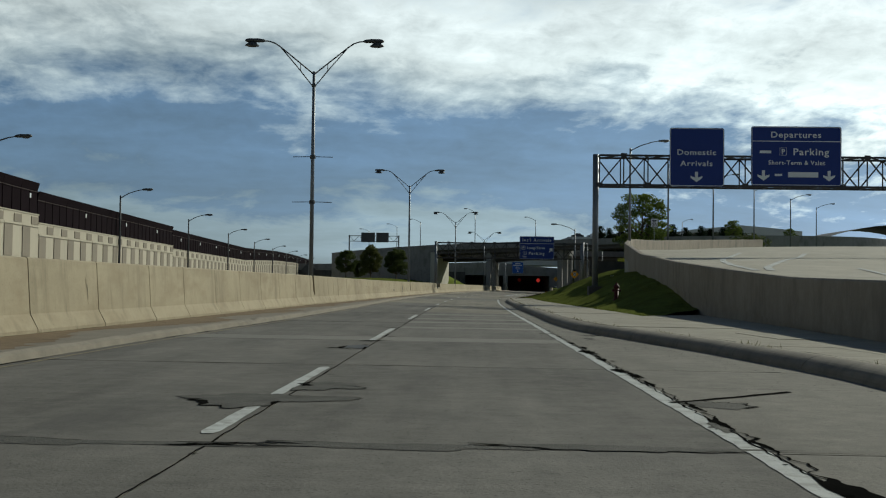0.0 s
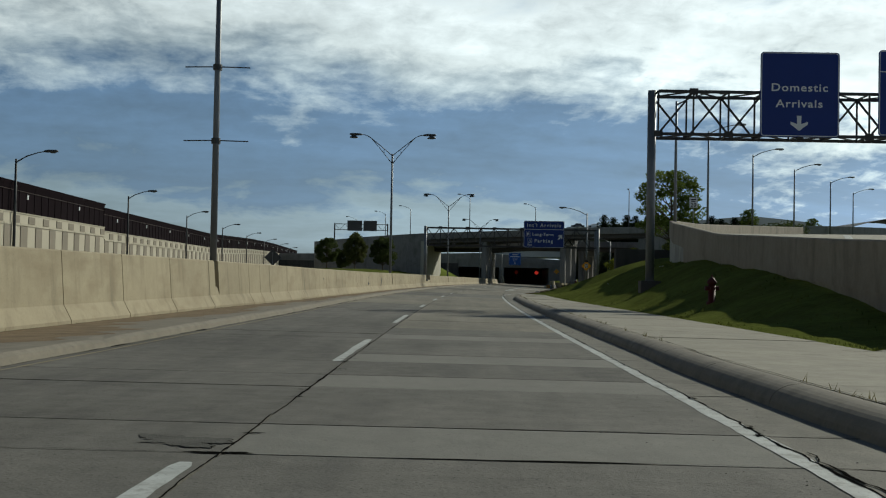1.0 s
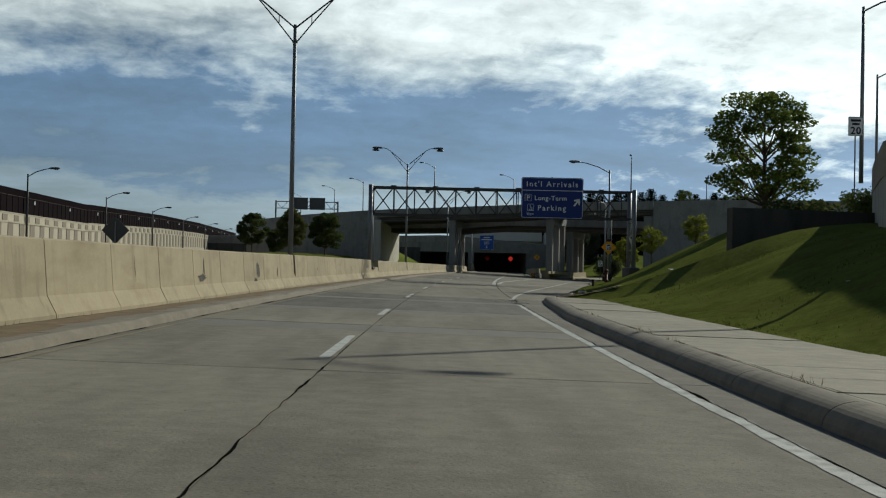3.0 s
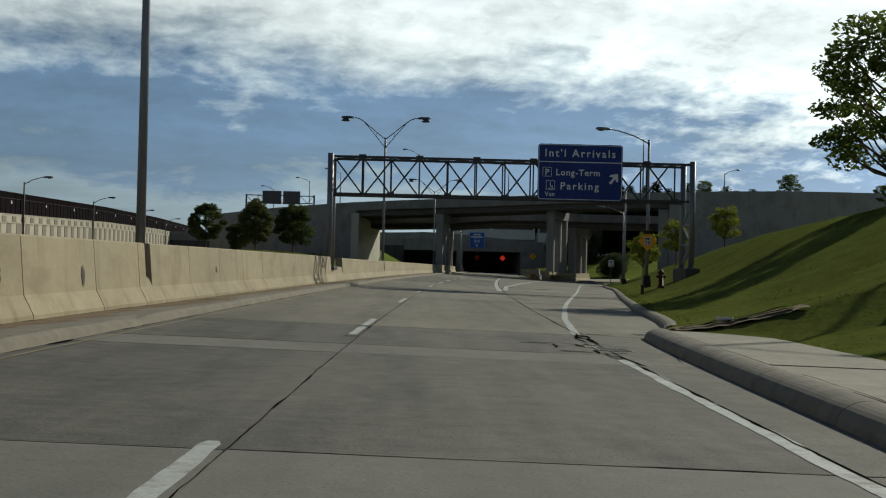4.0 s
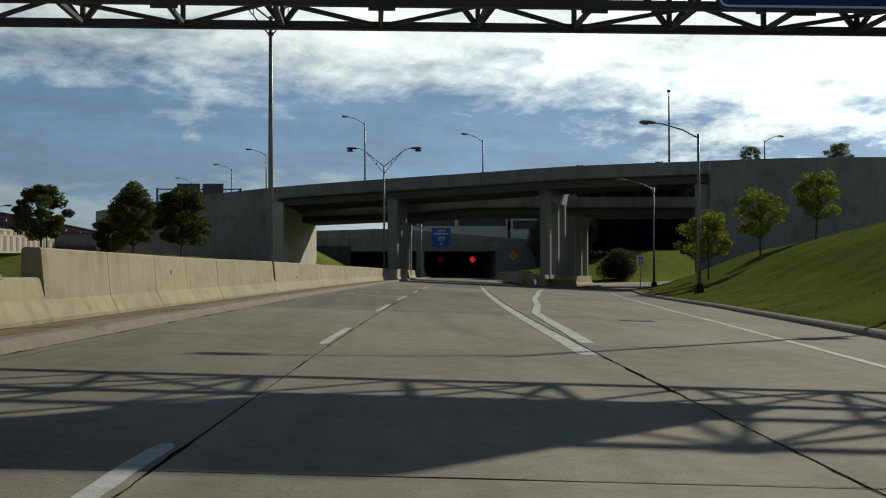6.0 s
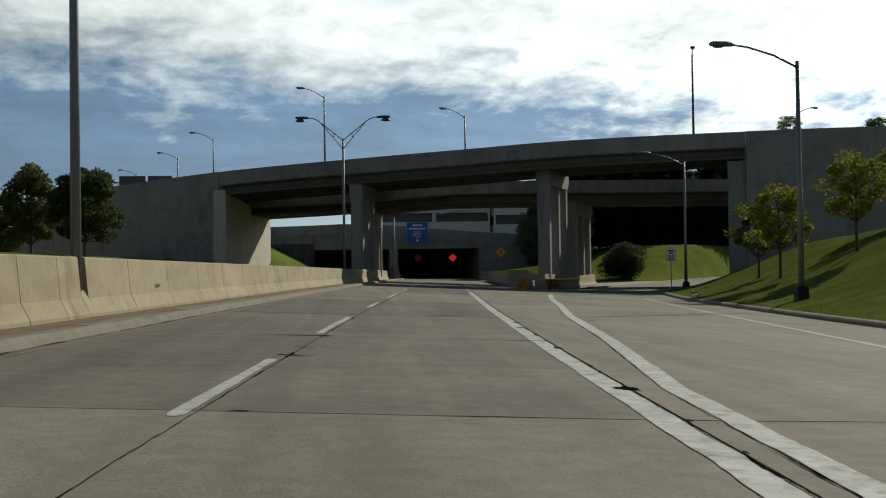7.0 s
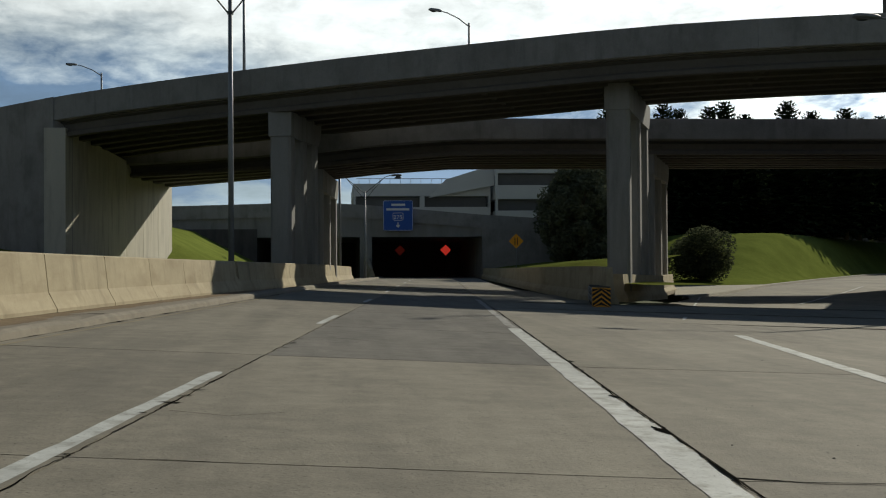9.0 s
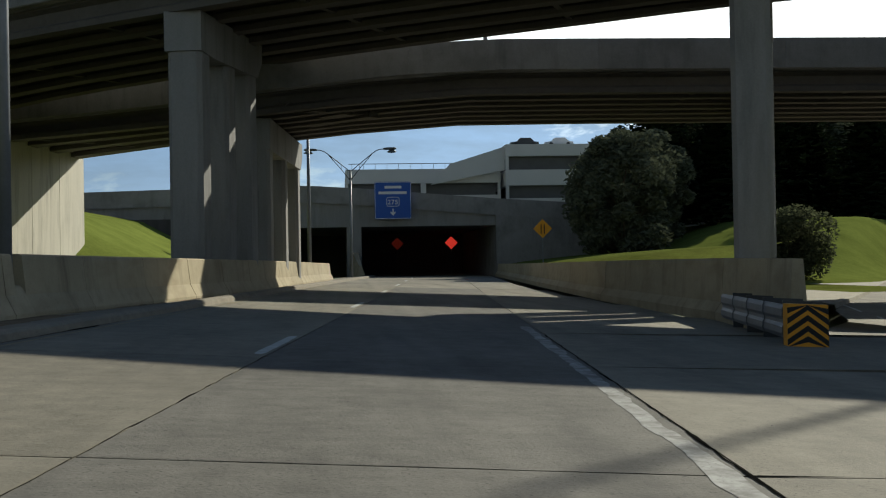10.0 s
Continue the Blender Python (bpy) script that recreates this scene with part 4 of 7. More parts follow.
# ---- gantries ----
def gantry(label, x0, x1, y, z_bot, z_top, foot_l, foot_r, depth=1.7, p=1.585, single=False):
    t = thing("sign_gantry", label, "sign gantry", (x0, y, 0))
    posts = [(x0, foot_l)] + ([(x1, foot_r)] if foot_r is not None else [])
    for x, zf in posts:
        for yy in ((y + depth / 2,) if single else (y - 0.25, y + depth + 0.25)):
            B().tube([(x, yy, zf), (x, yy, z_top + 0.15)], 0.2 if single else 0.17, 14).put("post", M_STEEL, t, smooth=True)
            B().box(x - 0.32, x + 0.32, yy - 0.32, yy + 0.32, zf - 0.05, zf + 0.04).put("base_plate", M_STEEL, t)
        h = (z_bot - zf)
        for k in range(0 if single else 3):
            za, zb = zf + h * (0.06 + 0.3 * k), zf + h * (0.06 + 0.3 * (k + 1))
            ya, yb = (y - 0.25, y + depth + 0.25) if k % 2 else (y + depth + 0.25, y - 0.25)
            B().bar((x, ya, za), (x, yb, zb), 0.09).put("post_brace", M_STEEL, t)
            B().bar((x, y - 0.25, zb), (x, y + depth + 0.25, zb), 0.09).put("post_strut", M_STEEL, t)
    x0, x1 = x0 + 0.15, x1 - 0.1
    n = int((x1 - x0) / p)
    for yy in (y, y + depth):
        for z in (z_bot, z_top):
            B().bar((x0, yy, z), (x1, yy, z), 0.13).put("chord", M_TRUSS, t)
    for k in range(n + 1):
        xx = x0 + k * p
        B().bar((xx, y, z_bot), (xx, y, z_top), 0.075).put("web_post", M_TRUSS, t)
        for z in (z_bot, z_top):
            if (k % 2 == 1) == (z > z_bot + 0.1):
                B().box(xx - 0.2, xx + 0.2, y - 0.075, y - 0.06, z - 0.14, z + 0.14).put("gusset", M_TRUSS, t)
            B().bar((xx, y, z), (xx, y + depth, z), 0.07).put("cross_strut", M_TRUSS, t)
    for k in range(n):
        xa, xb = x0 + k * p, x0 + (k + 1) * p
        up = k % 2 == 0
        B().bar((xa, y, z_bot if up else z_top), (xb, y, z_top if up else z_bot), 0.085).put("web_diagonal", M_TRUSS, t)
        B().bar((xa, y + depth, z_top if up else z_bot), (xb, y + depth, z_bot if up else z_top), 0.085).put("web_diagonal", M_TRUSS, t)
        B().bar((xa, y + depth, z_bot), (xa, y + depth, z_top), 0.075).put("web_post", M_TRUSS, t)
    for z in (z_bot, z_top):
        for k in range(n):
            xa, xb = x0 + k * p, x0 + (k + 1) * p
            ya, yb = (y, y + depth) if k % 2 else (y + depth, y)
            B().bar((xa, ya, z), (xb, yb, z), 0.06).put("lateral_brace", M_TRUSS, t)
    return t


gantry("grey steel truss gantry over the side ramp, carrying two blue signs", 18.45, 48.0, 80.7, 7.93, 9.87, 1.22, None, single=True)
gantry("grey steel truss gantry spanning the road, carrying one blue sign", 5.38, 25.5, 164.7, 5.08, 7.15, 1.02, 1.35)
gp = thing("gantry_footing", "low dark concrete pedestal under the gantry posts", "footing", (5.4, 165.4, 0))
B().box(5.05, 5.75, 163.6, 167.8, 0.85, 0.99).put("plinth", M_HEAD, gp)
gp2 = thing("gantry_footing", "concrete pedestal of the gantry in the grass bank", "footing", (25.75, 165.4, 1.0))
B().box(25.1, 25.9, 164.0, 167.1, 0.2, 1.33).put("plinth", M_HEAD, gp2)
gp3 = thing("gantry_footing", "concrete pedestal of the gantry in the shaded grass", "footing", (18.45, 81.4, 0))
B().box(18.0, 18.9, 81.1, 82.0, 0.2, 1.25).put("plinth", M_HEAD, gp3)


# ---- signs and writing ----
def text_mesh(body, size, x, z, y, parent, material, name="lettering", align="LEFT", bold=0.018, sx=1.0, label="", gap=1.12):
    cu = bpy.data.curves.new(name, "FONT")
    cu.body, cu.size, cu.align_x, cu.extrude, cu.offset = body, size / 0.729, align, 0.004, bold * size
    cu.space_character = gap
    cu.resolution_u = 3
    tmp = bpy.data.objects.new("tmp", cu)
    me = bpy.data.meshes.new_from_object(tmp)
    bpy.data.objects.remove(tmp)
    me.materials.clear()
    me.materials.append(material)
    ob = new(name, me)
    off = ROOT.get(parent.name, Vector())
    me.transform(Matrix.Translation(Vector((x, y, z)) - off) @ Matrix.Rotation(radians(90), 4, "X") @ Matrix.Diagonal((sx, 1, 1, 1)))
    ob.parent = parent
    ROOT[ob.name] = off
    if label:
        ob["label"] = label
    return ob


def rounded(x0, x1, z0, z1, r, y):
    pts = []
    for cx, cz, a0 in ((x1 - r, z1 - r, 0), (x0 + r, z1 - r, 90), (x0 + r, z0 + r, 180), (x1 - r, z0 + r, 270)):
        for k in range(5):
            a = radians(a0 + 22.5 * k)
            pts.append((cx + r * math.cos(a), y, cz + r * math.sin(a)))
    return pts


def ring_border(x0, x1, z0, z1, r, y, w):
    o, i = rounded(x0, x1, z0, z1, r, y), rounded(x0 + w, x1 - w, z0 + w, z1 - w, max(r - w, 0.01), y)
    b = B()
    n = len(o)
    for k in range(n):
        b.poly([o[k], o[(k + 1) % n], i[(k + 1) % n], i[k]])
    return b


def guide_sign(label, x0, x1, z0, z1, y, material=None, border=0.035):
    """A blue guide sign facing -y, with frame bars behind it."""
    t = thing("road_sign", label, "road sign", ((x0 + x1) / 2, y, z0))
    B().prism(rounded(x0, x1, z0, z1, 0.16, y), (0, 0.06, 0)).put("panel", material or M_BLUE, t)
    ring_border(x0 + 0.03, x1 - 0.03, z0 + 0.03, z1 - 0.03, 0.15, y - 0.004, border).put("border", M_SIGNWHITE, t)
    for k in (0.15, 0.5, 0.85):
        x = x0 + (x1 - x0) * k
        B().box(x - 0.05, x + 0.05, y + 0.06, y + 0.2, z0 - 0.03, z1 + 0.02).put("bracket", M_DARKSTEEL, t)
    return t


def arrow(cx, cz, y, s, ang, parent, wide=1.0):
    """A broad white arrow; ang 0 points up, positive turns clockwise."""
    pts = [(-0.1, -0.5), (0.1, -0.5), (0.09, 0.05), (0.38, -0.1), (0.38, 0.08), (0.0, 0.5), (-0.38, 0.08), (-0.38, -0.1), (-0.09, 0.05)]
    c, sn = math.cos(radians(-ang)), math.sin(radians(-ang))
    out = [(cx + s * wide * (a * c - b * sn), y, cz + s * (a * sn + b * c)) for a, b in pts]
    B().prism(out, (0, 0.004, 0)).put("arrow", M_SIGNWHITE, parent)


# first gantry
ys = 80.5
s1 = guide_sign("dark blue guide sign reading Domestic Arrivals on the gantry", 23.15, 26.7, 7.86, 11.7, ys)
text_mesh("Domestic", 0.36, 24.9, 9.93, ys - 0.006, s1, M_SIGNWHITE, align="CENTER", sx=1.2)
text_mesh("Arrivals", 0.36, 24.9, 9.2, ys - 0.006, s1, M_SIGNWHITE, align="CENTER", sx=1.2)
arrow(24.9, 8.48, ys - 0.006, 0.68, 180, s1, 1.5)
s2 = guide_sign("dark blue guide sign reading Departures and Parking on the gantry", 28.45, 34.3, 7.97, 11.85, ys)
text_mesh("Departures", 0.4, 31.35, 11.12, ys - 0.006, s2, M_SIGNWHITE, align="CENTER", sx=1.16)
B().box(28.5, 34.25, ys - 0.006, ys - 0.002, 10.85, 10.9).put("divider", M_SIGNWHITE, s2)
text_mesh("Parking", 0.46, 31.15, 9.98, ys - 0.006, s2, M_SIGNWHITE, sx=1.12)
ring_border(30.3, 30.75, 9.95, 10.45, 0.03, ys - 0.006, 0.02).put("pictogram_frame", M_SIGNWHITE, s2)
text_mesh("P", 0.34, 30.52, 10.03, ys - 0.008, s2, M_SIGNWHITE, align="CENTER")
B().box(29.0, 29.75, ys - 0.006, ys - 0.002, 10.08, 10.26).put("small_print", M_SIGNWHITE, s2)
text_mesh("Short-Term & Valet", 0.29, 31.4, 9.34, ys - 0.006, s2, M_SIGNWHITE, align="CENTER", sx=1.02)
B().box(30.85, 32.8, ys - 0.006, ys - 0.002, 8.52, 8.86).put("brand_bar", M_SIGNWHITE, s2)
B().box(29.98, 30.45, ys - 0.006, ys - 0.002, 8.6, 8.74).put("pictogram", M_SIGNWHITE, s2)
arrow(29.25, 8.62, ys - 0.006, 0.68, 180, s2, 1.5)
arrow(33.5, 8.62, ys - 0.006, 0.68, 180, s2, 1.5)

# second gantry
ys = 164.5
s3 = guide_sign("dark blue guide sign reading Int'l Arrivals, Long-Term Parking", 16.85, 21.58, 5.0, 8.12, ys)
text_mesh("Int'l Arrivals", 0.43, 19.2, 7.42, ys - 0.006, s3, M_SIGNWHITE, align="CENTER", gap=1.28)
B().box(16.9, 21.53, ys - 0.006, ys - 0.002, 7.1, 7.15).put("divider", M_SIGNWHITE, s3)
text_mesh("Long-Term", 0.36, 17.85, 6.38, ys - 0.006, s3, M_SIGNWHITE)
text_mesh("Parking", 0.41, 18.1, 5.6, ys - 0.006, s3, M_SIGNWHITE, gap=1.3)
text_mesh("Van", 0.24, 17.27, 5.22, ys - 0.006, s3, M_SIGNWHITE)
ring_border(17.12, 17.62, 6.3, 6.82, 0.04, ys - 0.006, 0.025).put("pictogram_frame", M_SIGNWHITE, s3)
text_mesh("P", 0.36, 17.37, 6.38, ys - 0.008, s3, M_SIGNWHITE, align="CENTER")
ring_border(17.32, 17.82, 5.56, 6.08, 0.04, ys - 0.006, 0.025).put("pictogram_frame", M_SIGNWHITE, s3)
B().rings([[(17.56 + r * math.cos(a), ys - 0.006, 5.74 + r * math.sin(a)) for a in (radians(200 + 20 * k) for k in range(11))] for r in (0.11, 0.14)], closed=False).put("wheel_pictogram", M_SIGNWHITE, s3)
B().box(17.54, 17.58, ys - 0.008, ys - 0.003, 5.74, 5.98).box(17.54, 17.68, ys - 0.008, ys - 0.003, 5.8, 5.83).bar((17.62, ys - 0.005, 5.74), (17.72, ys - 0.005, 5.62), 0.035, 0.004, (0, 1, 0)).put("wheel_pictogram", M_SIGNWHITE, s3)
arrow(21.1, 6.25, ys - 0.006, 0.72, 38, s3)


def post_sign(name, label, x, y, z_foot, z_mid, post_r=0.035):
    t = thing(name, label, "road sign", (x, y, z_foot))
    B().tube([(x, y + 0.06, z_foot - 0.2), (x, y + 0.06, z_mid)], post_r, 8).put("post", M_STEEL, t)
    return t


def diamond(cx, cz, y, s, material, parent, name="panel", th=0.012):
    r = s / math.sqrt(2)
    return B().prism([(cx + r, y, cz), (cx, y, cz + r), (cx - r, y, cz), (cx, y, cz - r)], (0, th, 0)).put(name, material, parent)


# orange advisory diamond on the lamp pole, with a speed plate on it
dx, dz, dy = 25.42, 3.12, 176.15
d1 = thing("warning_sign", "orange diamond warning sign with a white speed plate", "road sign", (dx, dy, dz - 0.9))
diamond(dx, dz, dy, 0.9, M_ORANGE, d1)
B().prism(rounded(dx - 0.2, dx + 0.2, dz - 0.27, dz + 0.27, 0.04, dy - 0.012), (0, 0.008, 0)).put("speed_plate", M_SIGNWHITE, d1)
text_mesh("20", 0.26, dx, dz - 0.22, dy - 0.016, d1, M_BLACK, align="CENTER", bold=0.03)
B().box(dx - 0.14, dx + 0.14, dy - 0.018, dy - 0.013, dz + 0.1, dz + 0.21).put("small_print", M_BLACK, d1)
B().box(dx - 0.22, dx + 0.22, dy - 0.1, dy - 0.01, dz + 0.5, dz + 0.68).tube([(dx, dy - 0.06, dz + 0.58), (dx, dy - 0.12, dz + 0.58)], 0.13, 12).put("beacon", M_BLACK, d1, "dark unlit flashing beacon")
B().tube([(dx, dy + 0.05, dz - 0.4), (dx, dy + 0.2, dz - 0.4)], 0.03, 6).put("bracket", M_STEEL, d1)


for k in range(8):
    a = k * math.pi / 4
    r = 0.58 if k % 2 == 0 else 0.41
    B().tube([(dx + r * math.cos(a), dy - 0.03, dz + r * math.sin(a)), (dx + r * math.cos(a), dy, dz + r * math.sin(a))], [0.022, 0.03], 8).put("led_bead", M_LENS, d1, "small clear signal bead")


def speed_sign(x, y, z_foot, z_mid, w, h, label):
    t = post_sign("speed_limit_sign", label, x, y, z_foot, z_mid + h / 2)
    B().prism(rounded(x - w / 2, x + w / 2, z_mid - h / 2, z_mid + h / 2, 0.04, y), (0, 0.01, 0)).put("panel", M_SIGNWHITE, t)
    ring_border(x - w / 2 + 0.02, x + w / 2 - 0.02, z_mid - h / 2 + 0.02, z_mid + h / 2 - 0.02, 0.035, y - 0.003, 0.018).put("border", M_BLACK, t)
    text_mesh("20", h * 0.38, x, z_mid - h * 0.4, y - 0.005, t, M_BLACK, align="CENTER", bold=0.03)
    B().box(x - w * 0.33, x + w * 0.33, y - 0.006, y - 0.002, z_mid + h * 0.24, z_mid + h * 0.36).put("small_print", M_BLACK, t)
    B().box(x - w * 0.25, x + w * 0.25, y - 0.006, y - 0.002, z_mid + h * 0.06, z_mid + h * 0.17).put("small_print", M_BLACK, t)
    return t


speed_sign(29.95, 130.6, 5.3, 8.25, 0.72, 0.92, "white speed limit sign on a post by the side ramp")
speed_sign(36.1, 252.0, -0.5, 2.05, 0.70, 0.88, "white speed limit sign on a post beside the exit road")

# back of a diamond sign beyond the barrier
d2 = thing("warning_sign", "bare grey back of a diamond sign beyond the barrier", "road sign", (-10.1, 150, 0))
diamond(-10.1, 3.05, 150, 1.25, M_DARKSTEEL, d2)
B().tube([(-10.1, 149.95, -0.3), (-10.1, 149.95, 3.6)], 0.04, 8).put("post", M_STEEL, d2)

# blue sign on the tunnel portal
ysb = 344.4
s4 = guide_sign("bright blue guide sign with a route shield, over the tunnel mouth", 22.1, 25.35, 5.15, 8.45, ysb, M_BRIGHTBLUE)
for a, b, z in ((23.0, 24.5, 7.85), (22.45, 24.95, 7.35)):
    B().box(a, b, ysb - 0.006, ysb - 0.002, z, z + 0.24).put("small_print", M_SIGNWHITE, s4)
text_mesh("275", 0.42, 23.72, 6.45, ysb - 0.006, s4, M_SIGNWHITE, align="CENTER")
ring_border(23.15, 24.3, 6.25, 7.1, 0.2, ysb - 0.006, 0.05).put("route_shield", M_SIGNWHITE, s4)
arrow(23.72, 5.75, ysb - 0.006, 0.6, 180, s4)

# yellow diamond by the low wall
d3 = post_sign("warning_sign", "yellow diamond warning sign on a post behind the low wall", 33.2, 322, 0.9, 3.9)
diamond(33.2, 3.45, 322, 0.95, M_SIGNYELLOW, d3)
B().box(33.05, 33.12, 321.985, 321.995, 3.1, 3.75).box(33.28, 33.35, 321.985, 321.995, 3.1, 3.75).put("symbol", M_BLACK, d3)


# warning diamonds inside the tunnel; plain sheeting, given emission to look lit
M_REDGLOW = glow("glowing_orange_red_sheeting", (0.9, 0.055, 0.04), 0.36)
M_REDDIM = glow("faint_glow_orange_red_sheeting", (0.5, 0.05, 0.03), 0.04)
for x, y, z, m in ((30.9, 366, 3.35, M_REDGLOW), (25.3, 370, 3.4, M_REDDIM)):
    dd = post_sign("warning_sign", "orange-red diamond warning sign with added glow in the dark tunnel", x, y, 0.0, z)
    diamond(x, z, y, 0.97, m, dd)


# ---- crash cushion at the gore ----
cc = thing("crash_cushion", "grey steel crash cushion with a yellow and black chevron nose", "crash cushion", (26.4, 259.3, 0))
u = Vector((28.3 - 26.35, 268.5 - 259.3, 0)).normalized()
v = Vector((u.y, -u.x, 0))
BANKED.add(cc.name)


def ccp(a, b, z):
    return Vector((26.62, 259.2, -0.07)) + u * a + v * b + Vector((0, 0, z))


for k in range(4):
    a0, a1 = 0.35 + k * 2.0, 0.35 + (k + 1) * 2.0 + 0.12
    w = 0.33 + 0.03 * k
    for sgn in (-1, 1):
        prof = [(0.0, 0.2), (0.035, 0.27), (0.03, 0.38), (0.0, 0.44), (0.0, 0.5), (0.035, 0.56), (0.03, 0.68), (0.0, 0.76)]
        B().rings([[ccp(a, sgn * (w + o), z) for o, z in prof] + [ccp(a, sgn * (w - 0.02 + o), z) for o, z in reversed(prof)] for a in (a0, a1)]).put("guard_panel", M_STEEL, cc)
    B().obox(ccp(a0 + 0.1, 0, 0.42), u * 0.03, v * w, Vector((0, 0, 0.4))).put("diaphragm", M_DARKSTEEL, cc)
nose_pts = [ccp(0.35, -0.34, 0), ccp(0.12, -0.33, 0), ccp(0.0, -0.2, 0), ccp(0.0, 0.2, 0), ccp(0.12, 0.33, 0), ccp(0.35, 0.34, 0)]
nose = B().rings([[p + Vector((0, 0, z)) for p in nose_pts] for z in (0.06, 0.78)]).put("nose", M_SIGNYELLOW, cc)
for k in range(5):
    z = 0.02 + 0.175 * k
    for sgn in (-1, 1):
        pts = [ccp(-0.006, 0, z + 0.14), ccp(-0.006, sgn * 0.33, z - 0.1), ccp(-0.006, sgn * 0.33, z), ccp(-0.006, 0, z + 0.24)]
        pts = [Vector((p.x, p.y, min(max(p.z, 0.07 - 0.07), 0.77 - 0.07))) for p in pts]
        B().prism(pts, u * 0.004).put("chevron_stripe", M_BLACK, nose, banked=True)
B().obox(ccp(0.03, 0, 0.42), u * 0.028, v * 0.33, Vector((0, 0, 0.36))).put("nose_plate", M_SIGNYELLOW, nose, banked=True)


# ---- hydrant and valve post ----
def hydrant(x, y, z):
    t = thing("fire_hydrant", "faded red fire hydrant in the grass", "fire hydrant", (x, y, z))
    B().tube([(x, y, z - 0.1), (x, y, z + 0.05), (x, y, z + 0.06), (x, y, z + 0.62)], [0.17, 0.17, 0.12, 0.12], 12).put("barrel", M_HYDRANT, t, smooth=True)
    B().tube([(x, y, z + 0.62), (x, y, z + 0.68), (x, y, z + 0.76), (x, y, z + 0.84)], [0.16, 0.16, 0.11, 0.04], 12).put("bonnet", M_HYDRANT, t, smooth=True)
    B().tube([(x, y, z + 0.84), (x, y, z + 0.9)], 0.03, 6).put("stem_nut", M_HYDRANT, t)
    for d in ((-1, 0), (1, 0), (0, -1)):
        B().tube([(x + d[0] * 0.1, y + d[1] * 0.1, z + 0.48), (x + d[0] * 0.22, y + d[1] * 0.22, z + 0.48)], [0.07, 0.075], 8).put("outlet_cap", M_HYDRANT, t)
    return t


hydrant(22.4, 157.8, 0.42)
hydrant(17.85, 65.2, hill(17.85 - walk_edge(65.2), 65.2) - 0.03)
vp = thing("valve_post", "short rusty brown valve post in the grass", "post", (21.5, 157.9, 0.1))
B().tube([(21.5, 157.9, 0.0), (21.5, 157.9, 0.42)], [0.09, 0.08], 10).put("pipe", M_RUST, vp)
B().tube([(21.5, 157.9, 0.42), (21.5, 157.9, 0.47)], 0.11, 10).put("cap", M_RUST, vp)


# ---- left side: block-patterned wall with a dark fence ----
def left_x(y):
    return -21.8 - 0.078 * (y - 109)


FENCE_RUNS = ((30.0, 84.4, 7.85, 7.95), (84.4, 139.3, 7.4, 7.61), (139.3, 215.0, 7.25, 7.5), (215.0, 271.0, 7.6, 8.7), (271.0, 324.0, 8.7, 9.3), (324.0, 425.0, 9.3, 9.6))


def fence_run(y):
    return next(r for r in FENCE_RUNS if y < r[1])


def fence_top(y, run):
    """Top of the fence, which climbs within a run and steps at its end."""
    a, b, za, zb = run
    return za + (zb - za) * (y - a) / (b - a)


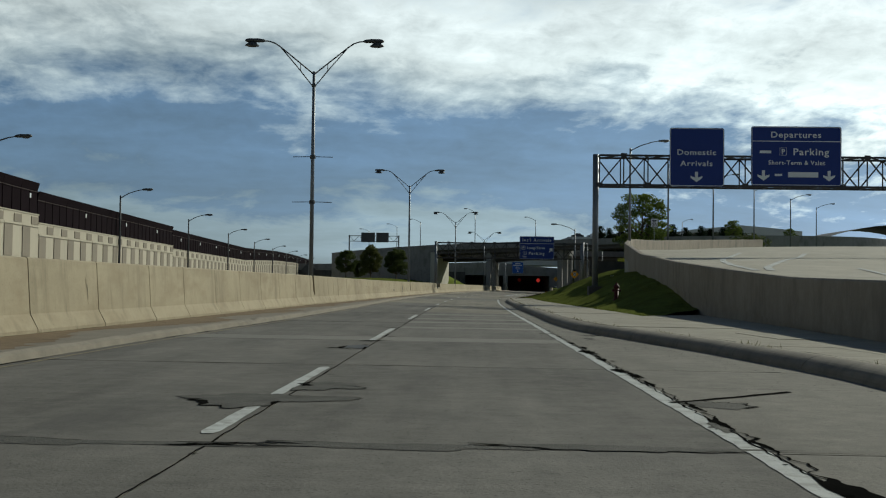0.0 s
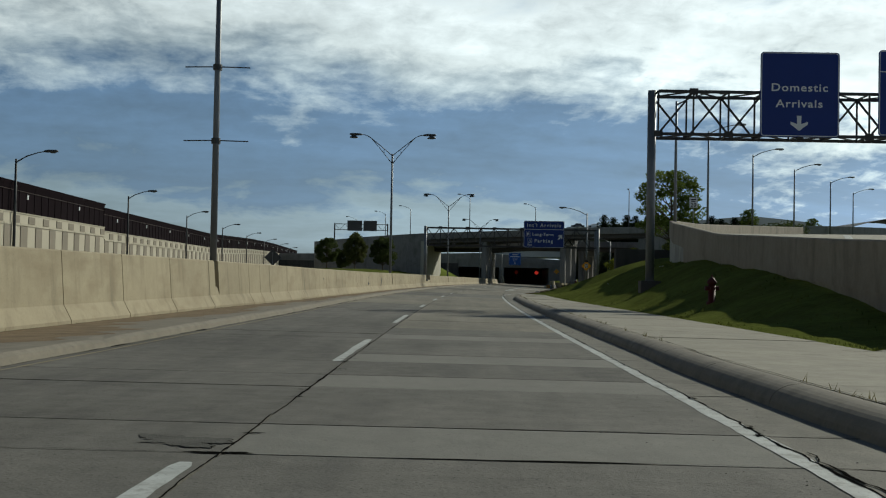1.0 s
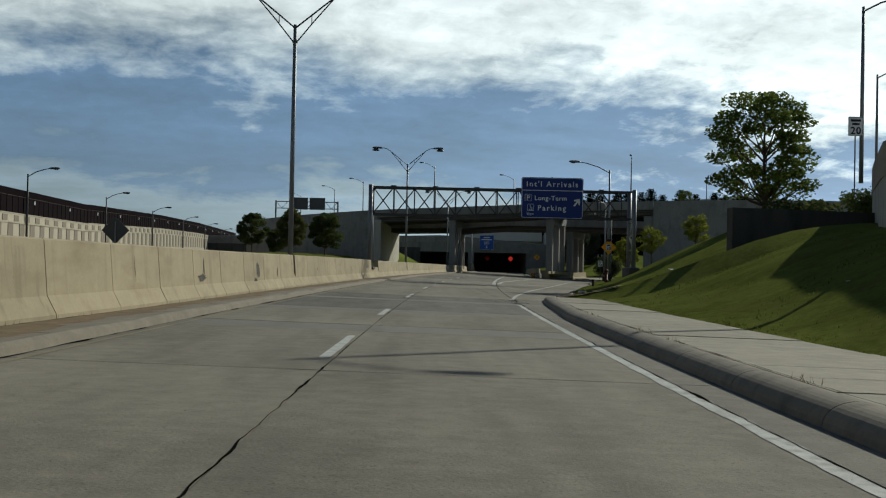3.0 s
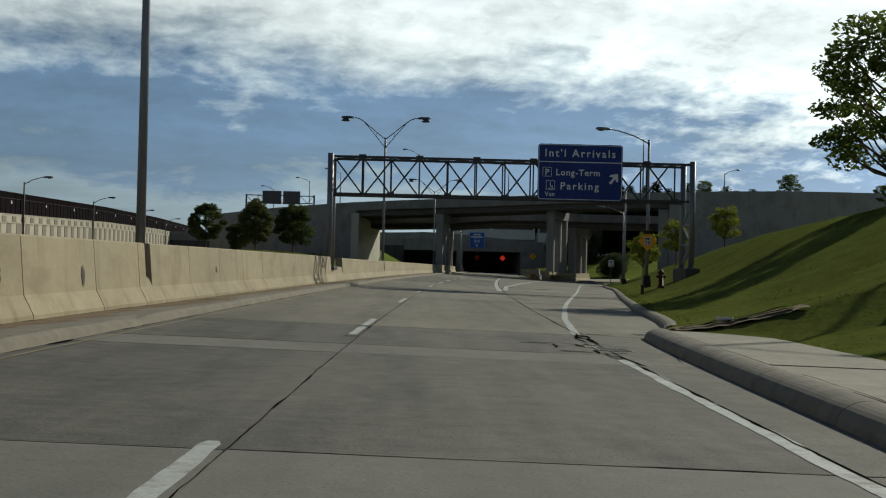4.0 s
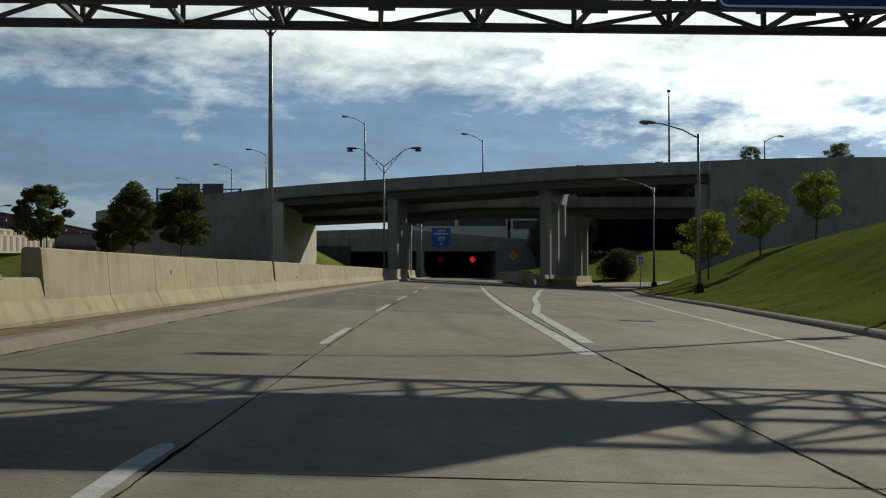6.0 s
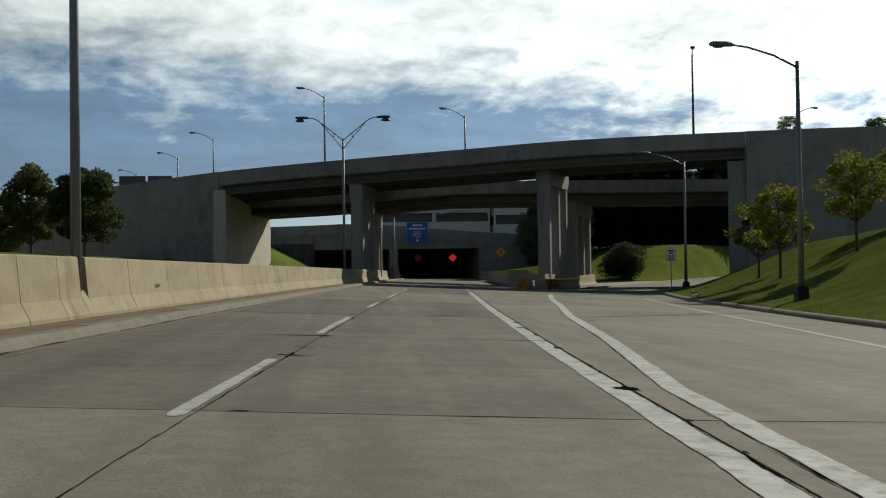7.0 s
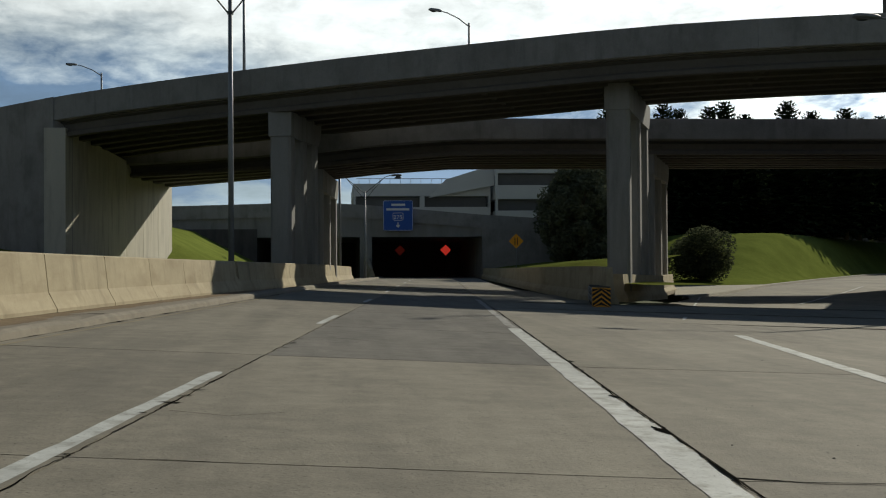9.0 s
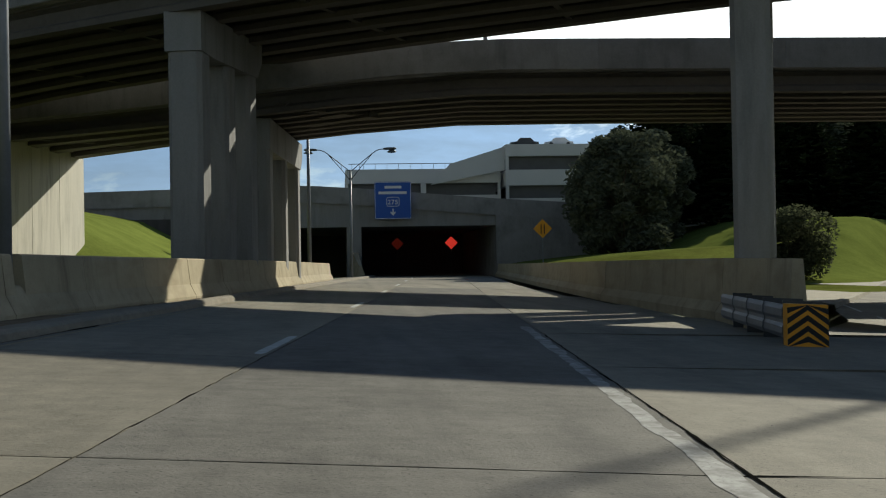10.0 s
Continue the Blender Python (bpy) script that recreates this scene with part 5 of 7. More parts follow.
left_wall = thing("retaining_wall", "cream concrete wall patterned with taupe blocks", "wall", (-22, 109, 0), kind="structure")
fence = thing("fence", "tall dark brown panel fence on the patterned wall", "fence", (-22, 109, 5.6), kind="structure")
M_FENCERAIL = mat("brown_fence_rail", (0.05, 0.036, 0.034), 0.7, var=0.2, scale=0.7, bump=0.05, spec=0.1)
pitch = 53 / 14
k = 0
y = 31.5
while y < 420:
    run = fence_run(y + 0.5 * pitch)
    y1 = y + pitch
    ft0, ft1 = fence_top(y, run), fence_top(y1, run)
    zt0, zt1 = ft0 - 2.25, ft1 - 2.25
    zc = ft0 - 3.05
    xa, xb = left_x(y), left_x(y1)
    B().rings([[(xa, y, -0.4), (xa, y, zt0), (xa - 0.4, y, zt0), (xa - 0.4, y, -0.4)], [(xb, y1 - 0.02, -0.4), (xb, y1 - 0.02, zt1), (xb - 0.4, y1 - 0.02, zt1), (xb - 0.4, y1 - 0.02, -0.4)]]).put("wall_panel", M_CREAM, left_wall)

    def on_wall(s, z, o=0.0):
        return (left_x(y + s) + o, y + s, z)

    for s, w, za, zb in ((0.95, 1.65, zc - 2.1, zc - 0.1), (2.85, 1.55, zc + 0.14, (zt0 + zt1) / 2 - 0.14)):
        B().prism([on_wall(s - w / 2, za, 0.0), on_wall(s + w / 2, za, 0.0), on_wall(s + w / 2, zb, 0.0), on_wall(s - w / 2, zb, 0.0)], (0.05, 0, 0)).put("wall_block", M_TAUPE, left_wall)
    # pale band between the rows of blocks, and the cap
    B().prism([on_wall(0.02, zc - 0.04), on_wall(pitch - 0.04, zc - 0.04), on_wall(pitch - 0.04, zc + 0.1), on_wall(0.02, zc + 0.1)], (0.07, 0, 0)).put("wall_band", M_CREAM, left_wall)
    B().rings([[(xa + 0.06, y, zt0), (xa + 0.06, y, zt0 + 0.08), (xa - 0.45, y, zt0 + 0.08), (xa - 0.45, y, zt0)], [(xb + 0.06, y1 - 0.02, zt1), (xb + 0.06, y1 - 0.02, zt1 + 0.08), (xb - 0.45, y1 - 0.02, zt1 + 0.08), (xb - 0.45, y1 - 0.02, zt1)]]).put("coping", M_CREAM, left_wall)
    B().rings([[(xa - 0.12, y, zt0 + 0.08), (xa - 0.12, y, ft0), (xa - 0.2, y, ft0), (xa - 0.2, y, zt0 + 0.08)], [(xb - 0.12, y1 - 0.02, zt1 + 0.08), (xb - 0.12, y1 - 0.02, ft1), (xb - 0.2, y1 - 0.02, ft1), (xb - 0.2, y1 - 0.02, zt1 + 0.08)]]).put("fence_panel", M_FENCE, fence)
    for s in (0.05, 1.95):
        f = s / pitch
        zf = zt0 + (zt1 - zt0) * f
        B().box(left_x(y + s) - 0.12, left_x(y + s) - 0.08, y + s - 0.05, y + s + 0.05, zf + 0.08, zf + 2.22).put("fence_post", M_FENCE, fence)
    # the top board leans outward above a rail
    B().bar((xa - 0.08, y, ft0 - 0.62), (xb - 0.08, y1 - 0.02, ft1 - 0.62), 0.05, 0.05).put("fence_rail", M_FENCERAIL, fence)
    B().rings([[(xa - 0.10, y, ft0 - 0.55), (xa + 0.06, y, ft0), (xa + 0.02, y, ft0), (xa - 0.12, y, ft0 - 0.55)], [(xb - 0.10, y1 - 0.02, ft1 - 0.55), (xb + 0.06, y1 - 0.02, ft1), (xb + 0.02, y1 - 0.02, ft1), (xb - 0.12, y1 - 0.02, ft1 - 0.55)]]).put("fence_top_board", M_FENCE, fence)
    if k % 4 == 1:
        B().box(left_x(y + 2) - 0.1, left_x(y + 2) - 0.06, y + 1.9, y + 2.15, ft0 - 1.12, ft0 - 0.8).put("small_plate", M_SIGNWHITE, fence)
    y = y1
    k += 1

# raised side road behind the barrier on the left, in front of the wall
rows = [[(left_x(y) + 0.1, y, 1.0 + 0.0 * y), (left_x(y) + 8, y, 0.9), (at(y, -8.2).x, y, 0.3)] for y in frange(-40, 250, 5)]
tagged(B().rings(rows, closed=False).put("service_road", M_SLAB), "pale concrete service road beyond the barrier", "road", kind="structure")

# grass in front of the left wing wall
rows = []
for y in frange(225, 300, 3):
    row = []
    for o in (-6.3, -7.5, -10, -14, -19, -26, -34, -44):
        p = at(y, o)
        z = 0.3 + 2.4 * min(max((y - 226) / 20, 0), 1) * min(max((-o - 12) / 12, 0.0), 1) + noise.noise((p.x * 0.3, y * 0.3, 2)) * 0.1
        row.append((p.x, y, z))
    rows.append(row)
tagged(B().rings(rows, closed=False).put("grass_bank", M_GRASS, smooth=True), "grass bank below the wing wall", "grass", kind="structure")
# wall behind the tree by the side ramp
hw = thing("head_wall", "low shaded concrete head wall in the grass bank", "wall", (22.5, 124, 1))
# Panel colour already holds the shade on its sunless face.
B().prism([(22.4, 124.0, 0.5), (31.5, 126.5, 0.5), (31.4, 127.0, 0.5), (22.3, 124.5, 0.5)], (0, 0, 3.4)).put("wall_panel", M_HEAD, hw)


# ---- tunnel portal and the road deck over it ----
def tunnel_top(x):
    return interp(x, (-40, -5, 8, 14, 20, 33, 41), (7.2, 7.8, 8.1, 8.35, 8.0, 6.9, 6.4))


portal = thing("tunnel_portal", "grey concrete underpass portal with two dark openings", "underpass", (27, 345, 0), kind="structure")
xs = frange(-60, 41, 4)
B().rings([[(x, 345, tunnel_top(x)), (x, 345.4, tunnel_top(x)), (x, 345.4, tunnel_top(x) - 1.3), (x, 345, tunnel_top(x) - 1.5)] for x in xs]).put("parapet", M_BRIDGE, portal)
B().rings([[(x, 345.25, tunnel_top(x) - 1.3), (x, 375, tunnel_top(x) - 1.3), (x, 375, 4.5), (x, 345.25, 4.5)] for x in xs]).put("deck_beam", M_PIER, portal)
B().box(19.6, 20.9, 345.1, 375, -0.3, 4.6).put("centre_wall", M_PIER, portal)
B().box(33.0, 41.5, 345.05, 375, -0.3, 6.4).put("side_wall", M_BRIDGE, portal)
# This left wall takes the shade-darkened concrete, unlike the right one.
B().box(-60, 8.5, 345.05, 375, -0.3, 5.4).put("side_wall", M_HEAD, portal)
# Unseen dark panel added across the back so both openings look unlit.
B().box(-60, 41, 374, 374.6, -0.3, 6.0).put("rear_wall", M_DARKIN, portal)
B().rings([[(20.35 + a, 340, z) for a, z in ((0.0, 0), (0.0, 0.3), (0.25, 1.0), (0.45, 1.0), (0.7, 0.3), (0.7, 0))], [(20.0 + a, 345.1, z) for a, z in ((0.0, 0), (0.0, 0.3), (0.1, 2.2), (0.6, 2.2), (0.7, 0.3), (0.7, 0))]]).put("end_barrier", M_BARRIER, portal)


# ---- parking garage ----
garage = thing("parking_garage", "white concrete parking garage with dark open decks", "garage", (45, 420, 0))


def garage_block(x0, x1, y0, y1, tops, ramp_dx=0.0):
    for z0, z1 in tops:
        B().box(x0, x1, y0, y1, z0, z1).put("spandrel", M_WHITEWALL, garage)
    for (a, b), (c, d) in zip(tops, tops[1:]):
        # Solid dark block stands in for the shade inside an open deck.
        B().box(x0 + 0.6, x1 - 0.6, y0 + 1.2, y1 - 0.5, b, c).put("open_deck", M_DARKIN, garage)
        n = max(2, int((x1 - x0) / 9))
        for k in range(n + 1):
            x = x0 + (x1 - x0) * k / n
            B().box(max(x - 0.4, x0), min(x + 0.4, x1), y0 + 0.02, y0 + 1.0, b, c).put("column", M_WHITEWALL, garage)


garage_block(20, 44, 421, 450, [(9.0, 11.7), (13.6, 15.8)])
garage_block(44.5, 80, 418, 455, [(4.0, 6.0), (7.6, 10.9), (12.9, 15.3), (17.4, 19.2)])
B().prism([(33, 419.5, 13.2), (44.5, 419.5, 15.4), (44.5, 419.5, 19.0), (36, 419.5, 16.4)], (0, 1.0, 0)).put("ramp_wall", M_WHITEWALL, garage)
for k in range(13):
    x = 21 + 1.8 * k
    B().box(x - 0.03, x + 0.03, 421.1, 421.2, 15.8, 16.7).put("rail_post", M_STEEL, garage)
B().box(20.5, 44, 421.1, 421.2, 16.6, 16.7).put("handrail", M_STEEL, garage)
M_CARDARK = mat("dark_car_paint", (0.05, 0.055, 0.06), 0.35, var=0.05, bump=0)
for x, m in ((48, M_CARDARK), (53.5, M_SIGNWHITE), (61, M_CARDARK), (66, M_CARDARK), (72, M_CARDARK)):
    car = thing("parked_car", "small parked car on the top deck of the garage", "car", (x, 424, 19.2), group="cars on the garage roof")
    body = B().rings([[(x - 2.2, yy, 19.35), (x - 2.2, yy, 19.9), (x - 1.2, yy, 20.0), (x - 0.7, yy, 20.55), (x + 0.9, yy, 20.55), (x + 1.5, yy, 20.0), (x + 2.2, yy, 19.9), (x + 2.2, yy, 19.35)] for yy in (421.5, 423.2)]).put("body", m, car)
    for wx in (-1.35, 1.35):
        for yy in (421.45, 423.05):
            B().tube([(x + wx, yy, 19.52), (x + wx, yy + 0.2, 19.52)], 0.32, 10).put("wheel", M_BLACK, car)

# ---- lawn and exit road beyond the overpass ----
def exit_left(y):
    return interp(y, (262, 271, 280.5, 307, 321, 357, 420), (27.6, 32.6, 36.3, 51, 60, 85, 128))


rows = []
for y in frange(262, 357, 3):
    xl, xr = exit_left(y), curb_x(y) - 0.1
    rows.append([(xl + (xr - xl) * k / 3, y, -0.02) for k in range(4)])
tagged(B().rings(rows, closed=False).put("exit_road", M_SLAB, banked=True), "pale concrete exit road bending away under the overpass", "road", kind="structure")
rows = []
for y in frange(281, 357, 2):
    x = exit_left(y)
    rows.append([(x, y, -0.02), (x - 0.06, y, 0.13), (x - 0.4, y, 0.15), (x - 0.45, y, -0.02)])
tagged(B().rings(rows, closed=False).put("curb", M_WALK, banked=True), "pale concrete curb between exit road and lawn", "curb", kind="structure")
rows = []
for y in frange(283, 308, 2.5):
    x = exit_left(y) - 0.44
    rows.append([(min(interp(y, (283, 297), (36.3, 40.5)), x - 0.2), y, 0.1), (x, y, 0.12)])
tagged(B().rings(rows, closed=False).put("pavement", M_WALK, banked=True), "pale concrete apron before the lawn", "pavement", kind="structure")


def lawn_z(x, y):
    er, ey = (exit_left(y) - 0.4 - x) * 0.87, y - 306.8
    b = road_z(exit_left(min(y, 340)), min(y, 320)) + 0.1
    e = min(er, ey)
    if e < 0:
        return b + e * 0.5 - 0.05
    k = min(er / 5.5, 1)
    return b + 4.7 * min(ey / 26, 1) * (0.15 * er / 5.5 + 0.85 * k * k * (3 - 2 * k) if k < 1 else 1) * min(1, max(0.12, (x - 38.5) / 15)) + noise.noise((x * 0.2, y * 0.2, 7)) * 0.12 * min(e, 1)


tagged(B().rings([[(x, y, lawn_z(x, y)) for x in frange(37, 118, 1.5)] for y in frange(304, 420, 1.6)], closed=False).put("lawn", M_LAWN, smooth=True), "bright green lawn rising beside the exit road", "grass", kind="structure")

# grass slope behind the left abutment
rows = []
for y in frange(302, 344, 1.5):
    row = []
    for x in frange(-4, 11, 1.5):
        z = interp(x, (-30, -8, 2, 7.7, 11), (8.0, 6.8, 4.6, 1.7, 0.0)) + (y - 320) * 0.02 + noise.noise((x * 0.25, y * 0.25, 5)) * 0.12
        row.append((x, y, -0.6 + (z + 0.6) * min(1, max(0, y - 302.5) / 8)))
    rows.append(row)
tagged(B().rings(rows, closed=False).put("grass_slope", M_LAWN, smooth=True), "green grass slope behind the abutment", "grass", kind="structure")


# ---- trees ----
def leaf_quads(b, c, r, n, size, rng, flat=1.0, clump=0.0):
    """n small leaf blades scattered in an ellipsoid with an uneven rim."""
    c = Vector(c)
    for _ in range(n):
        while True:
            p = Vector((rng.uniform(-1, 1), rng.uniform(-1, 1), rng.uniform(-1, 1)))
            if 0.25 < p.length <= 1:
                break
        p = Vector((p.x * r, p.y * r, p.z * r * flat)) + c
        a = Vector((rng.uniform(-1, 1), rng.uniform(-1, 1), rng.uniform(-0.6, 0.6))).normalized()
        w = a.cross(Vector((rng.uniform(-1, 1), rng.uniform(-1, 1), rng.uniform(-1, 1)))).normalized()
        s = size * rng.uniform(0.6, 1.3)
        n0 = len(b.v)
        b.v += [tuple(p - a * s), tuple(p + w * s * 0.45), tuple(p + a * s), tuple(p - w * s * 0.45)]
        b.f.append((n0, n0 + 1, n0 + 2, n0 + 3))


def fast_put(b, name, material, parent, label=""):
    me = bpy.data.meshes.new(name)
    off = ROOT.get(parent.name, Vector())
    me.from_pydata([(p[0] - off.x, p[1] - off.y, p[2] - off.z) for p in b.v], [], b.f)
    me.materials.append(material)
    ob = new(name, me)
    ob.parent = parent
    ROOT[ob.name] = off
    return ob


def broadleaf(label, h, trunk_h, crown_r, material, seed, clumps=26, leaves=150, size=0.17, group="", flat=0.7):
    """A tree at the origin: tapered trunk, limbs and leaf clumps."""
    rng = random.Random(seed)
    t = thing("tree", label, "tree", group=group)
    tr = B()
    tr.tube([(0, 0, -0.4), (0.03, 0, 0.2), (0.05, 0.04, trunk_h), (0, 0.1, h * 0.62), (0.05, 0.05, h * 0.86)], [h * 0.022, h * 0.018, h * 0.014, h * 0.009, h * 0.003], 8)
    cr = B()
    ch = h - trunk_h
    for k in range(clumps):
        q = (k + 0.5) / clumps
        z = trunk_h + ch * (0.08 + 0.86 * q)
        spread = crown_r * math.sin(math.pi * min(0.18 + 0.75 * q, 1.0)) ** 0.7
        a = k * 2.399 + rng.uniform(-0.5, 0.5)
        rr = spread * rng.uniform(0.35, 0.95)
        c = Vector((rr * math.cos(a), rr * math.sin(a), z + rng.uniform(-0.3, 0.3)))
        start = Vector((0, 0, max(trunk_h * 0.9, z - rr * 0.8 - 0.4)))
        tr.tube([start, (start + c) / 2 + Vector((0, 0, -0.08 * rr)), c], [h * 0.007, h * 0.005, h * 0.002], 5)
        leaf_quads(cr, c, crown_r * rng.uniform(0.18, 0.36), leaves, size, rng, flat)
    tr.put("trunk", M_BARK, t, smooth=True)
    fast_put(cr, "crown", material, t)
    return t


def bush(label, r, h, material, seed, n=2600, size=0.16):
    rng = random.Random(seed)
    t = thing("bush", label, "bush")
    cr = B()
    for k in range(14):
        a = k * 2.399
        q = rng.uniform(0.2, 0.72)
        leaf_quads(cr, (r * q * math.cos(a), r * q * math.sin(a), h * rng.uniform(0.18, 0.62)), r * rng.uniform(0.38, 0.52), n // 14, size, rng, 0.8 * h / r if h / r < 1.1 else 0.9)
    st = B()
    for k in range(6):
        a = k * 1.05
        st.tube([(0, 0, -0.3), (r * 0.3 * math.cos(a), r * 0.3 * math.sin(a), h * 0.55)], [0.05, 0.02], 5)
    st.put("stem", M_BARK, t)
    fast_put(cr, "foliage", material, t)
    return t


def conifer(label, h, r, seed, group=""):
    rng = random.Random(seed)
    t = thing("conifer", label, "tree", group=group)
    B().tube([(0, 0, -0.4), (0, 0, h * 0.95)], [h * 0.018, h * 0.004], 7).put("trunk", M_BARK, t, smooth=True)
    cr = B()
    layers = 36
    for k in range(layers):
        z = h * (0.08 + 0.9 * k / layers)
        rl = r * (1 - k / layers) ** 0.62 * rng.uniform(0.65, 1.2) + 0.15
        for j in range(9):
            a = j * 0.698 + k * 0.37 + rng.uniform(-0.2, 0.2)
            d = Vector((math.cos(a), math.sin(a), 0.75 * k / layers - 0.3))
            for s in range(5):
                f = (s + 0.6) / 5
                p = Vector((0, 0, z)) + d * rl * f
                w = Vector((-math.sin(a), math.cos(a), 0)) * rl * 0.36 * (1.15 - f)
                e = d * rl * 0.16
                n0 = len(cr.v)
                dz = Vector((0, 0, rng.uniform(-0.45, 0.1)))
                cr.v += [tuple(p - w + dz), tuple(p + e), tuple(p + w + dz), tuple(p - e * 0.7)]
                cr.f.append((n0, n0 + 1, n0 + 2, n0 + 3))
    fast_put(cr, "crown", M_NEEDLE, t)
    return t


tr1 = broadleaf("leafy green maple with an open crown on the bank", 9.6, 2.2, 4.0, M_LEAF, 5, 46, 185, 0.17, flat=0.5)
tr1.location = (31.8, 152.0, 3.6)
trL = broadleaf("dark round-crowned tree behind the barrier", 6.9, 1.6, 2.8, M_LEAF_DARK, 8, 44, 230, 0.18, "trees behind the barrier")
trL.location = (-6.2, 260.0, 2.2)
trA = broadleaf("mid-green tree with a bare lower trunk behind the barrier", 6.1, 1.7, 2.5, M_LEAF_DARK, 18, 38, 200, 0.17, "trees behind the barrier")
trA.location = (-15.9, 247.7, 2.3)
copy_thing(trA, pose(-15.6, 272.0, 1.8, 0, 0, 100) @ Matrix.Scale(0.8, 4))
trL2 = broadleaf("lighter olive-green tree behind the barrier", 7.6, 1.5, 2.7, M_LEAF_OLIVE, 12, 46, 210, 0.18, "trees behind the barrier", 0.8)
trL2.location = (-12.6, 269.5, 2.4)
trY = broadleaf("young yellow-green tree on the grass bank", 4.9, 1.7, 2.0, M_LEAF_YEL, 21, 30, 130, 0.12, "young trees on the bank")
trY.location = (36.6, 232.5, hill(36.6 - curb_x(232.5), 232.5) - 0.1)
copy_thing(trY, pose(39.4, 229.0, hill(39.4 - curb_x(229), 229) - 0.1, 0, 0, 130) @ Matrix.Scale(1.0, 4))
copy_thing(trY, pose(47.7, 240.0, hill(47.7 - curb_x(240), 240) - 0.1, 0, 0, 250) @ Matrix.Scale(1.12, 4))
trR = broadleaf("small reddish-green tree below the wing wall", 4.6, 1.3, 1.6, M_LEAF_DARK, 23, 20, 110, 0.14, "young trees on the bank")
trR.location = (37.6, 238.6, hill(37.6 - curb_x(238.6), 238.6) - 0.1)
bs1 = bush("large clipped dark green bush on the lawn", 2.8, 5.6, M_LEAF_BUSH, 31, 11000, 0.15)
bs1.location = (46.6, 310.5, lawn_z(46.6, 310.5) - 0.1)
bs3 = bush("dark green bush under the maple on the bank", 3.0, 2.2, M_LEAF_DARK, 35, 2200, 0.2)
bs3.location = (33.5, 150.0, 4.0)
bs4 = bush("dark brownish bush at the end of the ramp", 3.4, 3.0, M_LEAF_DARK, 37, 2600, 0.22)
bs4.location = (54.5, 193, 7.4)

# dark grove right of the tunnel, and conifers behind it
rngw = random.Random(77)
gr = broadleaf("tall dark dense tree in the shaded grove", 11.0, 0.8, 4.2, M_GROVE, 41, 46, 400, 0.23, "shaded grove", 0.85)
gr.location = (41.4, 332, lawn_z(41.4, 332) - 0.2)
for x, y, s in ((45.5, 339, 0.95), (46.0, 348, 1.05), (44, 347, 1.0), (54, 358, 1.2), (60, 366, 1.2), (66, 371, 1.3), (71, 374, 1.3), (77, 377, 1.3), (86, 380, 1.4), (96, 388, 1.5), (104, 376, 1.3), (112, 380, 1.4), (63, 372, 1.3), (74, 384, 1.3), (82, 386, 1.4), (89, 388, 1.4), (98, 398, 1.5)):
    copy_thing(gr, pose(x, y, lawn_z(x, y) - 0.2, 0, 0, rngw.uniform(0, 360)) @ Matrix.Scale(s, 4))
co = conifer("tall dark spruce above the rear overpass", 15.4, 4.6, 51, "spruces beyond the overpass")
co.location = (54, 347, 4.5)
for x, y, s in ((48.0, 348, 1.0), (62.8, 352, 1.07), (69.3, 349, 1.05), (78.5, 354, 1.04), (86.7, 362, 1.05), (57, 351, 1.0), (94, 372, 1.07), (51, 352, 0.97), (60, 349, 1.0), (66, 354, 0.99), (73.5, 352, 1.0), (82, 358, 1.0), (90, 366, 1.02)):
    copy_thing(co, pose(x, y, 4.5, 0, 0, rngw.uniform(0, 360)) @ Matrix.Scale(s, 4))
# tree tops above the wing wall on the right
for x, y, z, s in ((54.3, 276.0, 11.6, 0.36), (77.8, 309, 13.2, 0.62), (88, 292, 11.5, 0.5)):
    copy_thing(tr1, pose(x, y, z, 0, 0, 40 * x) @ Matrix.Scale(s, 4))

# far tree belt on the left and right, one mass each
for nm, x0, x1, y0, hh, lab in (("tree_belt", -60, -40, 420, 7, "distant dark tree line on the left"), ("tree_belt", 75, 240, 320, 8, "distant dark tree line beyond the side ramp")):
    b = B()
    rngb = random.Random(int(x0) + 500)
    for k in range(46):
        x = x0 + (x1 - x0) * rngb.random()
        leaf_quads(b, (x, y0 + rngb.uniform(-15, 15) + (0.6 * (x - 75) if x > 0 else 0), hh * rngb.uniform(0.35, 0.8)), rngb.uniform(2.5, 4.5), 130, 0.45, rngb, 0.8)
    me = bpy.data.meshes.new(nm)
    me.from_pydata(b.v, [], b.f)
    me.materials.append(M_LEAF_DARK)
    tagged(new(nm, me), lab, "trees", kind="stuff")

# ---- distant things ----
fs = thing("sign_gantry", "distant overhead sign gantry seen from behind", "sign gantry", (-19.5, 369, 8))
for z in (14.9, 16.6):
    for yy in (369, 370.2):
        B().bar((-28, yy, z), (-12.5, yy, z), 0.14).put("chord", M_DARKSTEEL, fs)
for k in range(10):
    xa, xb = -28 + 1.55 * k, -28 + 1.55 * (k + 1)
    B().bar((xa, 369, 14.9 if k % 2 else 16.6), (xb, 369, 16.6 if k % 2 else 14.9), 0.1).put("web_diagonal", M_DARKSTEEL, fs)
for x in (-28, -12.5):
    B().tube([(x, 369.6, 0), (x, 369.6, 16.8)], 0.2, 8).put("post", M_DARKSTEEL, fs)
for a, b_ in ((-24.2, -19.9), (-19.5, -15.6)):
    B().box(a, b_, 368.6, 368.75, 14.6, 17.6).put("sign_back", M_DARKSTEEL, fs)

